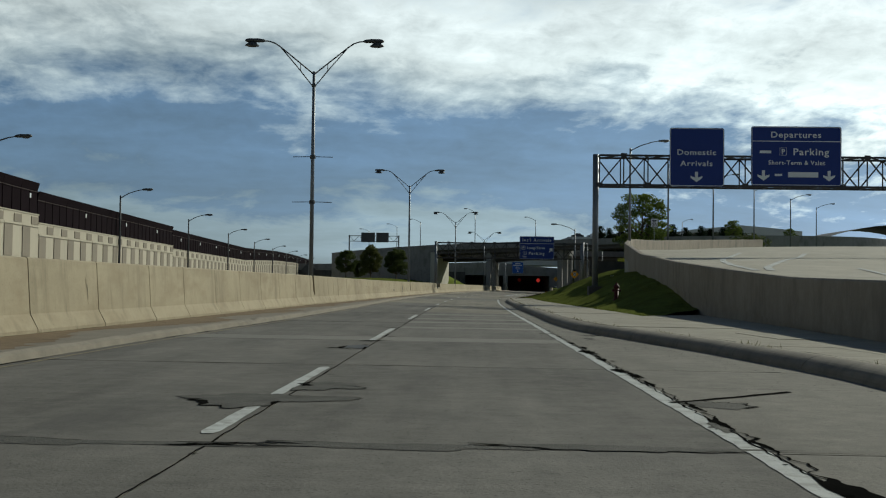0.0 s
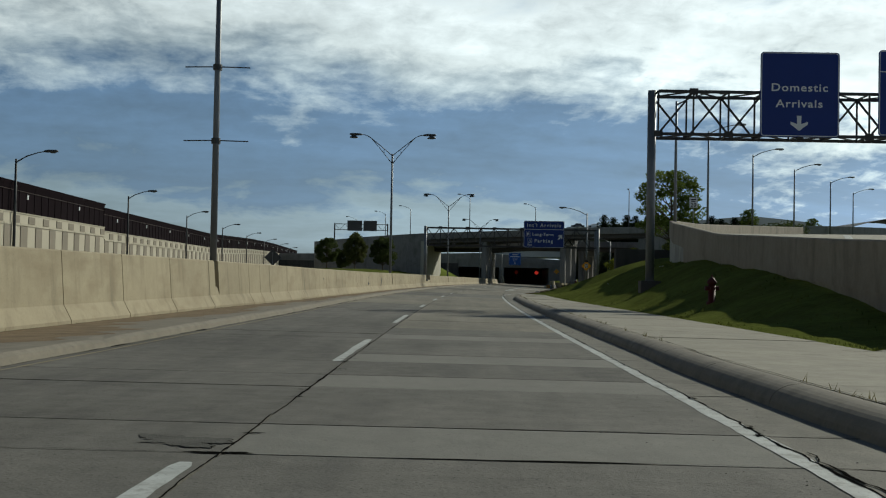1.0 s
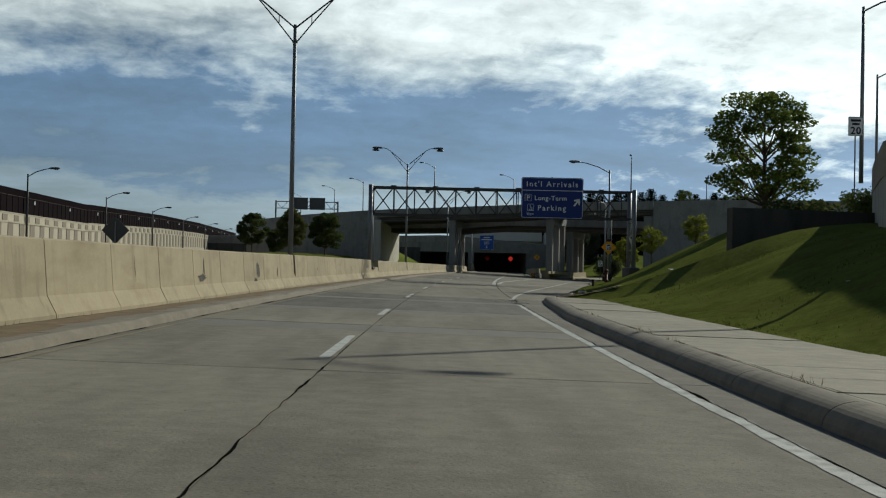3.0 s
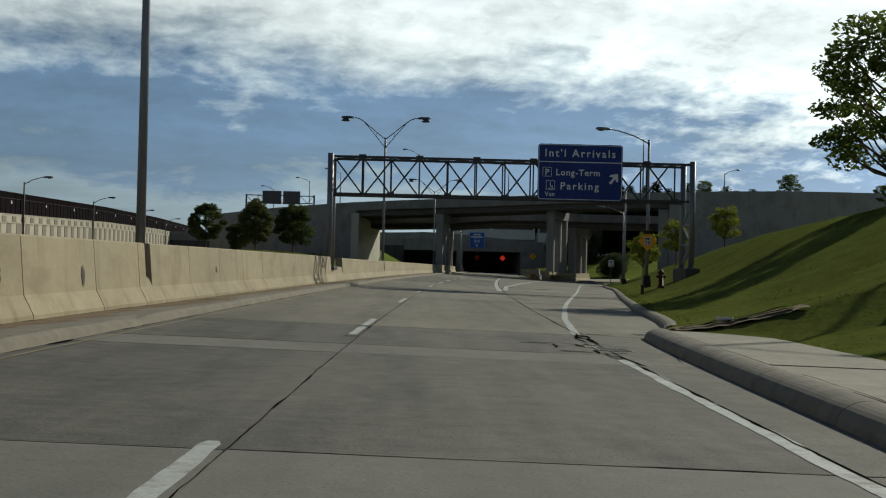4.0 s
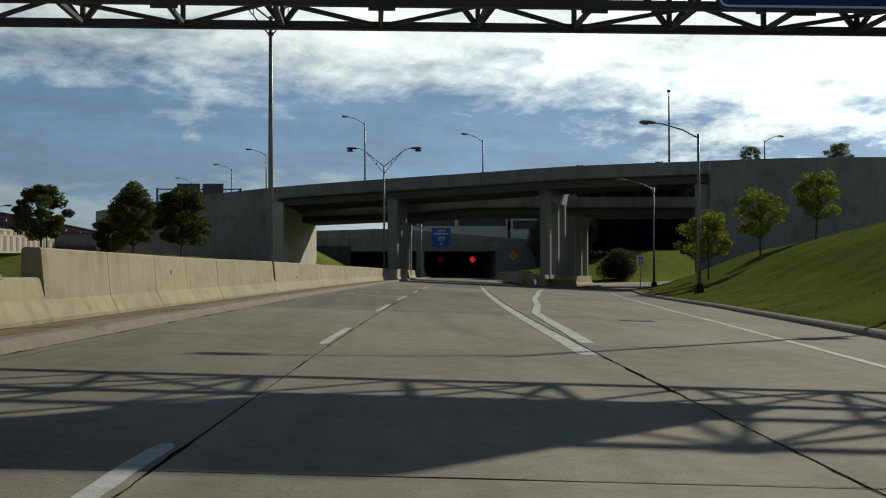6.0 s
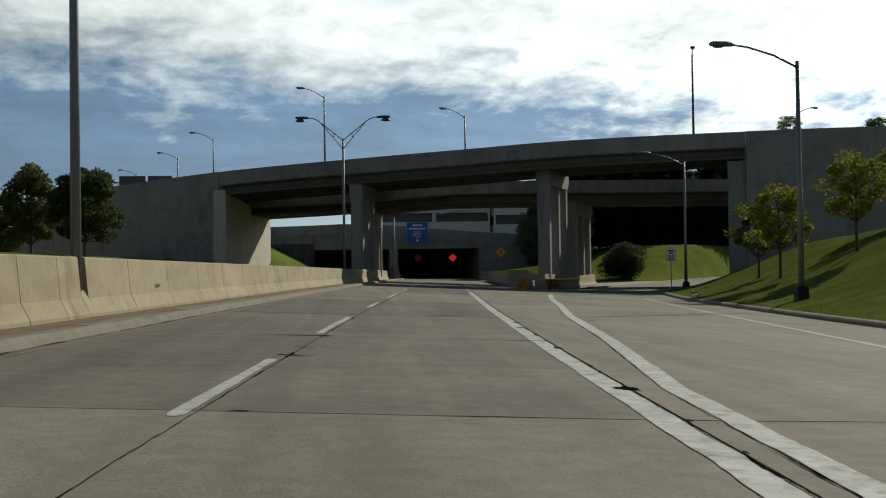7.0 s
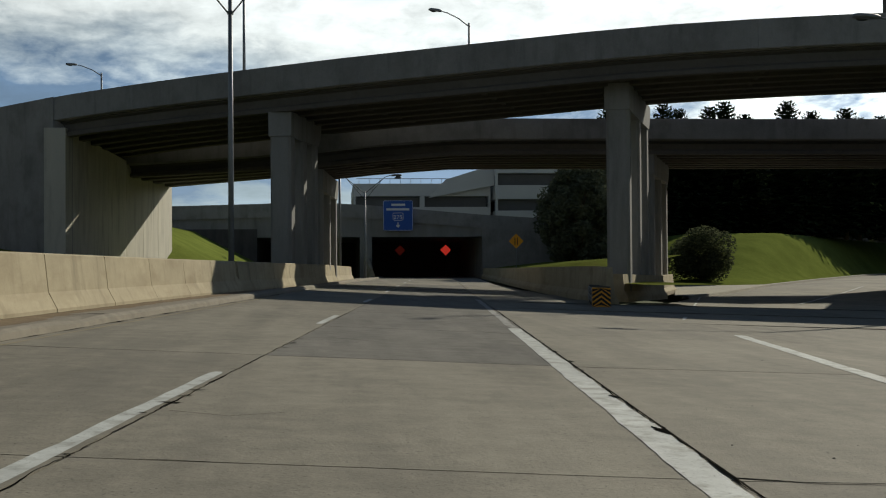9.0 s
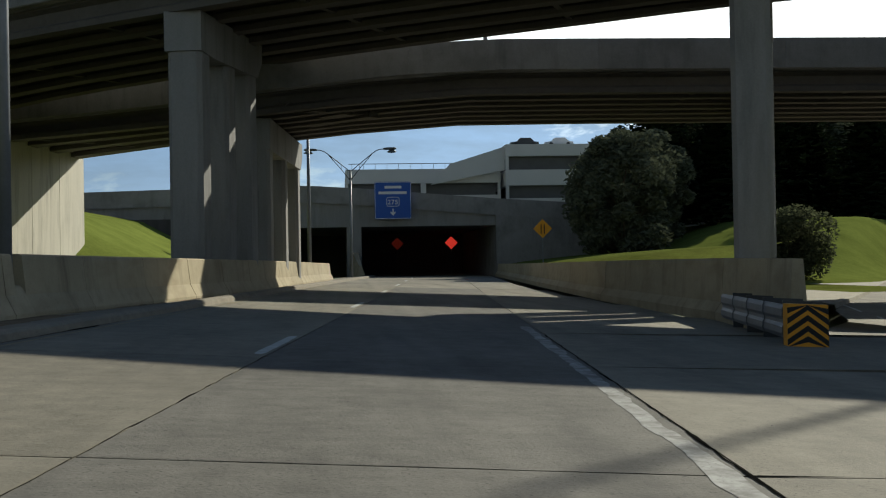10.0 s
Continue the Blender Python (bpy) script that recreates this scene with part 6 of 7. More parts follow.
tb = thing("terminal_building", "long grey terminal building with a curved roof, far off", "building", (130, 366, 0))
B().box(103, 149, 366, 400, -1.5, 16.5).put("wall", M_BRIDGE, tb)
B().rings([[(x, yy, 16.4 + 5.0 * math.sin(math.pi * min(max((x - 115) / 48, 0), 1))) for x in frange(113, 165, 4)] for yy in (362, 402)], closed=False).put("roof", M_DARKSTEEL, tb)
for k in range(8):
    B().box(105 + 5.4 * k, 109.2 + 5.4 * k, 365.9, 366.05, 9, 12.5).put("window", M_DARKIN, tb)
tb2 = thing("low_building", "low dark building beyond the side ramp", "building", (150, 330, 0))
B().prism([(126, 330, 0), (230, 330, 0), (230, 330, 15), (170, 330, 17), (140, 330, 13.5), (126, 330, 12)], (0, 40, 0)).put("wall", M_DARKSTEEL, tb2)

tb3 = thing("low_building", "low pale-roofed building far beyond the overpass", "building", (108, 432, 0))
B().box(90, 128, 432, 470, -1.5, 21.0).put("wall", M_DARKSTEEL, tb3)
B().prism([(88, 431, 21.0), (130, 431, 21.0), (130, 431, 22.6), (118, 431, 23.8), (108, 431, 24.6), (98, 431, 23.6), (88, 431, 22.6)], (0, 40, 0)).put("roof", M_WHITEWALL, tb3)
for k in range(7):
    B().box(91.5 + 5.2 * k, 95.4 + 5.2 * k, 431.85, 431.98, 16.5, 19.2).put("window", M_DARKIN, tb3)

# ---- lane lines ----
lines = new("lane_lines")
BANKED.add(lines.name)
tagged(lines, "worn white and faded yellow road lines", "road marking", kind="structure")


def strip(pts, w, name, material, wear=0.0, z=0.005, step=0.14):
    """A painted strip along plan points, with a ragged edge where worn."""
    dense = []
    for a, b in zip(pts, pts[1:]):
        a, b = Vector((a[0], a[1], 0)), Vector((b[0], b[1], 0))
        n = max(1, int((b - a).length / step))
        dense += [a + (b - a) * k / n for k in range(n)]
    dense.append(Vector((pts[-1][0], pts[-1][1], 0)))
    rows = []

    def worn(p, q):
        f = 0.5 + 0.9 * noise.noise((p.x * 0.9, p.y * 0.9, q)) + 0.5 * noise.noise((p.x * 3.7, p.y * 3.7, q + 4))
        return wear * min(max(f, 0.0), 1.3)

    for i, p in enumerate(dense):
        d = (dense[min(i + 1, len(dense) - 1)] - dense[max(i - 1, 0)]).normalized()
        s = Vector((d.y, -d.x, 0))
        k = min(1.0, 0.55 + 0.45 * min(i, len(dense) - 1 - i))
        l, r = w / 2 * (1 - worn(p, 1.0)) * k, w / 2 * (1 - worn(p, 7.0)) * k
        rows.append([p - s * l + Vector((0, 0, z)), p + s * r + Vector((0, 0, z))])
    return B().rings(rows, closed=False).put(name, material, lines)


DASHES = ((-2.5, 3.5), (12.6, 20.0), (28.1, 34.9), (43.9, 49.7), (58.2, 64.7), (75.6, 79.7), (90.2, 95.0), (103.3, 107.3), (119.2, 121.8), (122.2, 125.1), (136.9, 141.4), (151.3, 155.0), (165.3, 170.3), (180.2, 186.2), (192.5, 200.2), (208, 214), (221.5, 230.0), (240.7, 244.8), (255.4, 259.0), (271, 275), (286.2, 290.2), (301.5, 305.5), (316.7, 320.7), (332, 336))
for a, b in DASHES:
    strip([at(y, -0.03) for y in frange(a, b, 1)], 0.16, "lane_dash", M_PAINT, 0.25)
strip([at(y, 4.02) for y in frange(-40, 116.2, 3)], 0.2, "edge_line", M_PAINT, 0.3)
strip([at(y, 4.0) for y in frange(119.4, 122.0, 1)], 0.13, "edge_line", M_WORN, 0.6)
EX = ((122.2, 13.1), (125, 13.4), (129, 13.8), (131.5, 14.12), (134.4, 14.5), (137.8, 14.95), (141, 15.4), (147, 16.3), (154, 17.4), (162, 18.65), (168, 19.6), (180, 21.45), (192, 23.2), (205, 25.2), (220, 27.4), (235, 30.0), (252, 33.4))
strip([(x, y) for y, x in EX], 0.19, "edge_line", M_PAINT, 0.3)
strip([at(y, 3.93) for y in frange(164.5, 242, 3)], 0.30, "gore_line", M_PAINT, 0.18)
strip([at(y, 3.93) for y in frange(242, 264, 2)], 0.25, "gore_line", M_WORN, 0.55)
strip([(15.42, 167.3), (16.3, 178), (16.75, 183), (18.2, 192.7), (19.8, 205), (21.8, 217.5), (22.7, 224), (24.0, 232), (25.7, 242)], 0.30, "gore_line", M_PAINT, 0.2)
strip([(26.9 + (y - 250) * 0.33, y) for y in frange(250, 300, 4)], 0.12, "edge_line", M_PAINT, 0.3, z=0.006)
strip([(38.4, 270), (40.9, 274.5), (46.2, 284.2), (51.9, 294.4), (57.6, 304.6)], 0.14, "edge_line", M_PAINT, 0.3, z=0.01)
strip([at(y, LEDGE_O(y) + 0.22) for y in frange(-40, 300, 4)], 0.07, "yellow_line", M_YELLOW, 0.5)


def ramp_strip(pts, w):
    """A painted line on the side ramp."""
    rows = []
    for i, (x, y) in enumerate(pts):
        xa, ya = pts[max(i - 1, 0)]
        xb, yb = pts[min(i + 1, len(pts) - 1)]
        d = Vector((xb - xa, yb - ya, 0)).normalized()
        z = ramp_wall_top(y) - ramp_road_z(y) + 0.1 * (x - ramp_wall_x(y)) / 9 + 0.015
        rows.append([(x - d.y * w / 2, y + d.x * w / 2, z), (x + d.y * w / 2, y - d.x * w / 2, z)])
    return B().rings(rows, closed=False).put("ramp_line", M_PAINT, ramp)


ramp_strip([(29.5, 88), (26.9, 79.5), (24.4, 70), (23.1, 63.8), (22.0, 57), (20.7, 46.8)], 0.32)
ramp_strip([(33.5, 86), (30.6, 76.9), (26.9, 66.5), (22.4, 52.1), (21.2, 46.8)], 0.32)
ramp_strip([(25.5, 50.2), (23.4, 41)], 0.2)

# ---- paving slabs, joints and cracks ----
JOINTS = [-30, -20, -10, 0, 12.1, 20.5, 28.0, 29.9, 35.3, 36.9, 40.1, 41.7, 44.0, 45.7, 50.4, 52.1, 55.2, 60.4, 70.5, 80, 88.5, 96.5, 98.6, 105.2, 107, 115.3, 117.0, 122.3, 131.2, 143.1, 154, 167, 180.6, 191.8, 201.8, 211.8, 216, 224.4, 232.5, 240, 247.6, 255, 262]
PATCHES = {(28.0, 29.9), (35.3, 36.9), (40.1, 41.7), (44.0, 45.7), (50.4, 52.1), (96.5, 98.6), (105.2, 107), (115.3, 117.0)}
rngs = random.Random(14)


LEFT_O = -4.5


SPLIT = 4.11


def slab(y0, y1, oa, ob_, material, right_curb=False):
    n = max(2, int((y1 - y0) / 2) + 1)
    top = []
    gap = 0.012
    dz = rngs.uniform(-0.002, 0.002)
    for i in range(n):
        y = y0 + gap + (y1 - y0 - 2 * gap) * i / (n - 1)
        a = at(y, oa + gap)
        b = Vector((curb_x(y) - 0.01, y, 0)) if right_curb else at(y, ob_ - gap)
        m = [a + (b - a) * k / 4 for k in range(5)] if right_curb else [a, b]
        top.append([(a.x, a.y, -0.028)] + [(p.x, p.y, dz) for p in m] + [(b.x, b.y, -0.028)])
    return B().rings(top).put("road_slab", material, road)


for y0, y1 in zip(JOINTS, JOINTS[1:]):
    m = M_PATCH if (y0, y1) in PATCHES else (M_OLD if y1 < 56 or 106 < y0 < 120 else (M_WORNSLAB if 180 < y0 < 212 else M_SLAB))
    slab(y0, y1, LEFT_O, 0.1, (m if y0 > 90 or y0 < 30 else (M_OLD if y0 < 75 else M_SLAB)))
    slab(y0, y1, 0.1, SPLIT, M_OLD if y0 >= 232 else m)
    slab(y0, y1, SPLIT, 0, M_SHOULDER if y0 < 122 else M_SLAB, True)
for y0 in range(262, 420, 9):
    slab(y0, y0 + 9, LEFT_O, 0.1, M_SLAB)
    slab(y0, y0 + 9, 0.1, SPLIT, M_OLD if y0 < 290 else M_SLAB)
    slab(y0, y0 + 9, SPLIT, interp(y0 + 4, (262, 285, 305), (9.3, 8.0, 6.8)), M_SLAB)


def crack(pts, w0, w1, z=0.0035, step=0.18, jag=0.02):
    """A dark broken joint or crack with a ragged width."""
    dense = []
    for a, b in zip(pts, pts[1:]):
        a, b = Vector((a[0], a[1], 0)), Vector((b[0], b[1], 0))
        n = max(1, int((b - a).length / step))
        dense += [a + (b - a) * k / n for k in range(n)]
    dense.append(Vector((pts[-1][0], pts[-1][1], 0)))
    rows = []
    for i, p in enumerate(dense):
        d = (dense[min(i + 1, len(dense) - 1)] - dense[max(i - 1, 0)]).normalized()
        s = Vector((d.y, -d.x, 0))
        f = max(0.0, noise.noise((p.x * 0.9, p.y * 0.9, 3.0)) * 1.5 + 0.15) ** 2
        w = w0 + (w1 - w0) * min(f, 1)
        j = noise.noise((p.x * 2.1, p.y * 2.1, 8.0)) * jag + noise.noise((p.x * 7, p.y * 7, 3.0)) * jag * 0.6
        e = noise.noise((p.x * 5, p.y * 5, 1.0)) * w * 0.35
        zz = z(p) if callable(z) else z
        rows.append([p + s * (j - w / 2 - e) + Vector((0, 0, zz)), p + s * (j + w / 2) + Vector((0, 0, zz))])
    return B().rings(rows, closed=False).put("crack", M_JOINT, road)


def on_ledge(p):
    return ledge_z(p.y, (p.x - lane(p.y)) * 0.997) + 0.016


def along(o, y0, y1, step=4):
    return [at(y, o) for y in frange(y0, y1, step)]


crack(along(0.1, -10, 56), 0.012, 0.04, jag=0.02, step=0.1)
crack(along(0.1, 56, 182), 0.007, 0.035)
crack(along(0.1, 182, 240), 0.008, 0.05, jag=0.03, step=0.1)
crack(along(0.1, 240, 262), 0.008, 0.035)
crack(along(SPLIT - 0.02, -10, 60), 0.015, 0.08, z=0.0075, jag=0.04, step=0.07)
crack(along(SPLIT - 0.02, 60, 122), 0.012, 0.07, z=0.0075)
crack(along(SPLIT - 0.02, 122, 166), 0.012, 0.06, z=0.0075)
crack(along(SPLIT - 0.02, 166, 262), 0.012, 0.045, z=0.0075, jag=0.03, step=0.1)
for y in JOINTS:
    if 5 < y < 255 and rngs.random() < 0.8:
        crack([at(y + rngs.uniform(-0.04, 0.04), o) for o in (-4.1, -2.5, -1.0, 0.1, 1.5, 3.0, SPLIT)], 0.006, 0.03 if y > 40 else 0.06)
        crack([at(y + rngs.uniform(-0.1, 0.1), o) for o in (SPLIT, 4.6, 5.4, 6.4)], 0.006, 0.06)


def ragged(cx, cy, rx, ry, seed, n=64):
    """An uneven closed outline round a middle point."""
    pts = []
    for k in range(n):
        a = 2 * math.pi * k / n
        c, q = math.cos(a), math.sin(a)
        f = 0.72 + 0.5 * noise.noise((seed * 3.7 + c * 1.3, q * 1.3, seed * 0.9)) + 0.3 * noise.noise((c * 4, q * 4, seed)) + 0.2 * noise.noise((c * 11, q * 11, seed + 5))
        pts.append((cx + rx * max(f, 0.12) * c, cy + ry * max(f, 0.12) * q))
    return pts


def spall(y, o, rx, ry, seed, z=0.0042, dark=False, material=None):
    """A broken, worn spot with a cracked rim."""
    p = at(y, o)
    pts = ragged(p.x, p.y, rx, ry, seed)
    mid = Vector((p.x, p.y, z))
    b = B()
    for k in range(len(pts)):
        q, r = pts[k], pts[(k + 1) % len(pts)]
        b.poly([mid, (q[0], q[1], z), (r[0], r[1], z)])
    ob = b.put("worn_spot", material or (M_JOINT if dark else M_SPALL), road)
    if not dark:
        for k, share in (((seed * 7) % len(pts), 0.35), ((seed * 23) % len(pts), 0.2)):
            crack((pts + pts)[k:k + int(len(pts) * share)], 0.01, 0.13, z + 0.001, 0.06)
    return ob


SPALLS = ((12.0, -1.1, 2.0, 0.24), (12.1, 1.5, 1.6, 0.2), (12.2, 3.2, 1.2, 0.2), (15.3, -0.1, 1.0, 0.8), (17.0, 0.35, 0.5, 0.7), (35.8, -0.3, 0.5, 0.4), (15.6, 4.4, 0.5, 0.5))
for i, (y, o, rx, ry) in enumerate(SPALLS):
    spall(y, o, rx, ry, 11 + i, 0.0062 if o > 3 or 12.4 < y < 20 else 0.0042)
for i, (y, rx, ry) in enumerate(((175.5, 0.1, 0.3), (183.2, 0.16, 0.25), (189.8, 0.1, 0.3), (193.6, 0.07, 0.3), (196.0, 0.05, 0.3), (199.3, 0.09, 0.4), (203.6, 0.07, 0.25), (207.2, 0.09, 0.3), (213.0, 0.07, 0.3), (219.0, 0.08, 0.2), (226.5, 0.07, 0.3), (8.2, 0.16, 0.6), (13.6, 0.16, 0.4), (20.3, 0.12, 0.5), (25.0, 0.12, 0.6), (33.0, 0.1, 0.5))):
    spall(y, SPLIT - 0.05, rx, ry, 60 + i, 0.0079, i % 3 > 0)
spall(191.75, -0.35, 0.6, 0.13, 801, 0.0063)
spall(191.7, 3.75, 0.55, 0.14, 802, 0.008)
spall(196.6, 3.98, 0.14, 0.3, 803, 0.008)
spall(217.2, 0.05, 0.3, 0.28, 804, 0.0063)
crack([at(217.2, 0.1), at(217.0, 0.5), at(216.9, 1.0)], 0.02, 0.07, 0.007)
spall(212.8, -0.15, 0.5, 0.45, 805, 0.0063)
crack([(15.27, 167.3), (16.15, 178), (16.6, 183), (18.05, 192.7), (19.65, 205), (21.65, 217.5)], 0.008, 0.03, 0.0075, 0.1, 0.02)
# dark broken bites beside the white lines
for i in range(52):
    y = rngs.uniform(4, 62) if i < 22 else rngs.uniform(168, 250)
    r = rngs.uniform(0.02, 0.055) * (1.5 if rngs.random() < 0.12 else 1)
    spall(y, SPLIT - rngs.uniform(-0.03, 0.06), r, r * rngs.uniform(1.2, 4.0), 300 + i, 0.0082, True)
for i in range(16):
    y = rngs.choice((12.0, 28.0, 35.3, 52.1, 180.6, 191.8, 191.8, 201.8, 211.8, 216)) + rngs.uniform(-0.05, 0.05)
    spall(y, rngs.uniform(-0.4, 0.5), rngs.uniform(0.1, 0.35), rngs.uniform(0.02, 0.06), 400 + i, 0.0046, True)
crack([at(15.66 + 0.16 * k, 4.0 + 0.165 * k) for k in range(11)], 0.08, 0.26, 0.0082)
# broken, soil-filled edge of the shoulder joint
crack(along(SPLIT + 0.06, 4, 12, 1), 0.02, 0.2, 0.0079, 0.07, 0.12)
crack(along(SPLIT + 0.05, 12, 27, 1), 0.015, 0.2, 0.0079, 0.07, 0.1)
crack(along(SPLIT + 0.04, 27, 36, 1), 0.01, 0.07, 0.0079, 0.07, 0.07)
for i, (y, o, rx, ry) in enumerate(((22.8, 4.12, 0.09, 0.5), (24.9, 4.14, 0.1, 0.7), (26.4, 4.2, 0.07, 0.5), (8.5, 4.15, 0.13, 0.9), (6.0, 4.2, 0.16, 0.9), (19.4, 4.18, 0.08, 0.8))):
    spall(y, o, rx, ry, 820 + i, 0.0083, True)
for i, (y, o, rx, ry) in enumerate(((23.1, 4.17, 0.05, 0.16), (24.3, 4.2, 0.07, 0.25), (22.4, 4.26, 0.05, 0.12), (9.0, 4.2, 0.07, 0.3), (33.0, 3.95, 0.3, 0.16), (30.6, 4.75, 0.2, 0.5), (32.4, 4.9, 0.26, 0.4))):
    spall(y, o, rx, ry, 840 + i, 0.0087)
# asphalt plug in the lane joint
spall(25.35, -0.1, 0.27, 0.85, 861, 0.0068, material=M_TARPATCH)
crack([at(25.3, -0.36), at(24.75, -0.33), at(24.55, -0.12), at(24.62, 0.06), at(25.3, 0.1)], 0.05, 0.16, 0.0076, 0.06, 0.05)
spall(25.35, -0.33, 0.06, 0.22, 862, 0.008, True)
spall(26.0, 0.02, 0.06, 0.2, 863, 0.008, True)
spall(27.72, -0.05, 0.34, 0.16, 864, 0.0078, True)
spall(24.95, -0.48, 0.12, 0.14, 865, 0.0068)
# broken concrete round the drain
crack([at(123.1, 4.22), at(121.8, 4.18), at(120.5, 4.16), at(119.6, 4.13), at(119.2, 4.3), at(118.9, 4.6)], 0.02, 0.09, 0.0085, 0.06, 0.06)
crack([at(122.9, 4.12), at(121.6, 3.98), at(120.9, 3.91), at(120.35, 3.97), at(119.7, 4.0)], 0.015, 0.06, 0.0085, 0.06, 0.05)
crack([at(119.33, 2.94), at(119.5, 3.4), at(119.39, 3.54), at(119.23, 3.72), at(118.83, 3.74)], 0.03, 0.1, 0.0085, 0.06, 0.05)
crack([at(119.16, 3.34), at(118.7, 3.33), at(118.3, 3.29)], 0.03, 0.09, 0.0085, 0.06, 0.05)
crack([at(117.55, 3.28), at(117.5, 3.5), at(117.45, 3.76)], 0.1, 0.24, 0.0085, 0.06, 0.04)
crack([at(117.97, 3.84), at(117.35, 3.86), at(117.4, 4.1), at(117.55, 4.3)], 0.05, 0.14, 0.0085, 0.06, 0.05)
crack([at(117.3, 3.92), at(116.9, 3.97), at(116.45, 4.1), at(115.2, 4.15)], 0.04, 0.18, 0.0085, 0.06, 0.06)
crack([at(118.0, 4.9), at(117.3, 5.0), at(116.2, 4.85)], 0.01, 0.05, 0.0085, 0.08, 0.05)
for i, (y, o, rx, ry) in enumerate(((122.72, 4.52, 0.42, 0.14), (121.3, 4.06, 0.1, 0.5), (119.3, 3.05, 0.28, 0.1), (119.3, 3.95, 0.14, 0.2), (116.6, 4.0, 0.12, 0.4), (123.5, 5.5, 0.28, 0.35), (124.3, 5.9, 0.22, 0.3))):
    spall(y, o, rx, ry, 880 + i, 0.0079)
spall(118.9, 3.9, 0.2, 0.22, 890, 0.0076, material=M_WALK)
spall(122.0, -0.03, 0.22, 0.1, 891, 0.0066, True)
crack([at(17.6, o) for o in (4.2, 5.2, 6.4, 7.4)], 0.01, 0.05)
for i in range(9):
    y = rngs.uniform(180, 240)
    o = rngs.uniform(-0.1, 0.2)
    crack([at(y, o), at(y + rngs.uniform(-0.4, 0.4), o + 0.5), at(y + rngs.uniform(-0.5, 0.5), o + rngs.uniform(0.8, 1.3))], 0.006, 0.03)

# chipped edges of the joint along the lane line
for i in range(64):
    y = rngs.uniform(6, 48) if i < 20 else rngs.uniform(184, 236)
    r = rngs.uniform(0.02, 0.06)
    spall(y, 0.1 + rngs.uniform(-0.1, 0.1), r * rngs.uniform(1, 4), r, 700 + i, 0.0066, True)

# dirt and broken edges along the ledge, the barrier foot and the walk
crack([at(y, LEDGE_O(y) + 0.02) for y in frange(-10, 262, 3)], 0.012, 0.13, 0.005)
crack([at(y, BAR_O(y) + 0.03) for y in frange(-10, 280, 3)], 0.02, 0.07, on_ledge)
dirt = []
for y in frange(-10, 262, 0.4):
    room = LEDGE_O(y) - BAR_O(y) - 0.2
    w = room * min(max(0.62 + 0.75 * noise.noise((2, y * 0.16, 5)) + 0.35 * noise.noise((2, y * 1.1, 8)), 0.06), 0.98)
    dirt.append([at(y, BAR_O(y) + k * w, ledge_z(y, BAR_O(y) + k * w) + g) for k, g in ((0.0, 0.012), (0.5, 0.014), (1.0, 0.003))])
tagged(B().rings(dirt, closed=False).put("dirt", M_DIRT, banked=True), "dry brown dirt gathered at the barrier's foot", "dirt", kind="stuff")
y = -6.0
while y < 260:
    e, o = LEDGE_O(y), BAR_O(y)
    crack([at(y, e - 0.15), at(y + rngs.uniform(-0.4, 0.4), (e + o) / 2), at(y + rngs.uniform(-0.3, 0.3), o + 0.05)], 0.01, 0.13, on_ledge)
    y += rngs.uniform(3.5, 8)
crack([(curb_x(y) + 0.43, y) for y in frange(-5, 112, 2)], 0.012, 0.05, 0.232)
y = 2.0
while y < 110:
    xa, xb = curb_x(y) + 0.45, walk_edge(y) - 0.05
    crack([(xa, y), ((xa + xb) / 2, y + rngs.uniform(-0.1, 0.1)), (xb, y + rngs.uniform(-0.1, 0.1))], 0.006, 0.03, 0.226)
    y += 6.1
wb = B()
for _ in range(1500):
    y = rngs.uniform(2, 110)
    if noise.noise((0, y * 0.4, 2)) < 0.05:
        continue
    left = rngs.random() < 0.4
    p = at(y, BAR_O(y) + abs(rngs.gauss(0, 0.05)), 0.035) if left else Vector((curb_x(y) + 0.43 + rngs.gauss(0, 0.03), y, 0.215))
    z = p.z + road_z(p.x, p.y)
    h, w = rngs.uniform(0.03, 0.11), 0.006
    a = rngs.uniform(0, 6.28)
    n0 = len(wb.v)
    wb.v += [(p.x - w * math.cos(a), p.y - w * math.sin(a), z), (p.x + w * math.cos(a), p.y + w * math.sin(a), z), (p.x + rngs.uniform(-0.05, 0.05), p.y + rngs.uniform(-0.05, 0.05), z + h)]
    wb.f.append((n0, n0 + 1, n0 + 2))
me = bpy.data.meshes.new("weeds")
me.from_pydata(wb.v, [], wb.f)
me.materials.append(leaf_mat("dry_weed_blades", (0.16, 0.14, 0.06), 0.5))
tagged(new("weeds", me), "dry weeds in the joints of curb and ledge", "weeds", kind="stuff")

# loose grit on the shoulder
gb = B()
rngg = random.Random(55)
for _ in range(1600):
    y = rngg.choice((rngg.uniform(6, 60), rngg.uniform(16, 35), rngg.uniform(20, 33), rngg.uniform(180, 250)))
    x = curb_x(y) - abs(rngg.gauss(0, 0.9)) - 0.05 if y < 130 else at(y, rngg.uniform(4.3, 10)).x
    r = rngg.uniform(0.003, 0.012) * (1.6 if rngg.random() < 0.1 else 1)
    z = road_z(x, y)
    gb.v += [(x - r, y, z), (x, y - r * 1.2, z), (x + r, y, z), (x, y + r, z), (x + 0.2 * r, y, z + 0.6 * r)]
    n0 = len(gb.v) - 5
    gb.f += [(n0, n0 + 1, n0 + 4), (n0 + 1, n0 + 2, n0 + 4), (n0 + 2, n0 + 3, n0 + 4), (n0 + 3, n0, n0 + 4)]
me = bpy.data.meshes.new("gravel")
me.from_pydata(gb.v, [], gb.f)
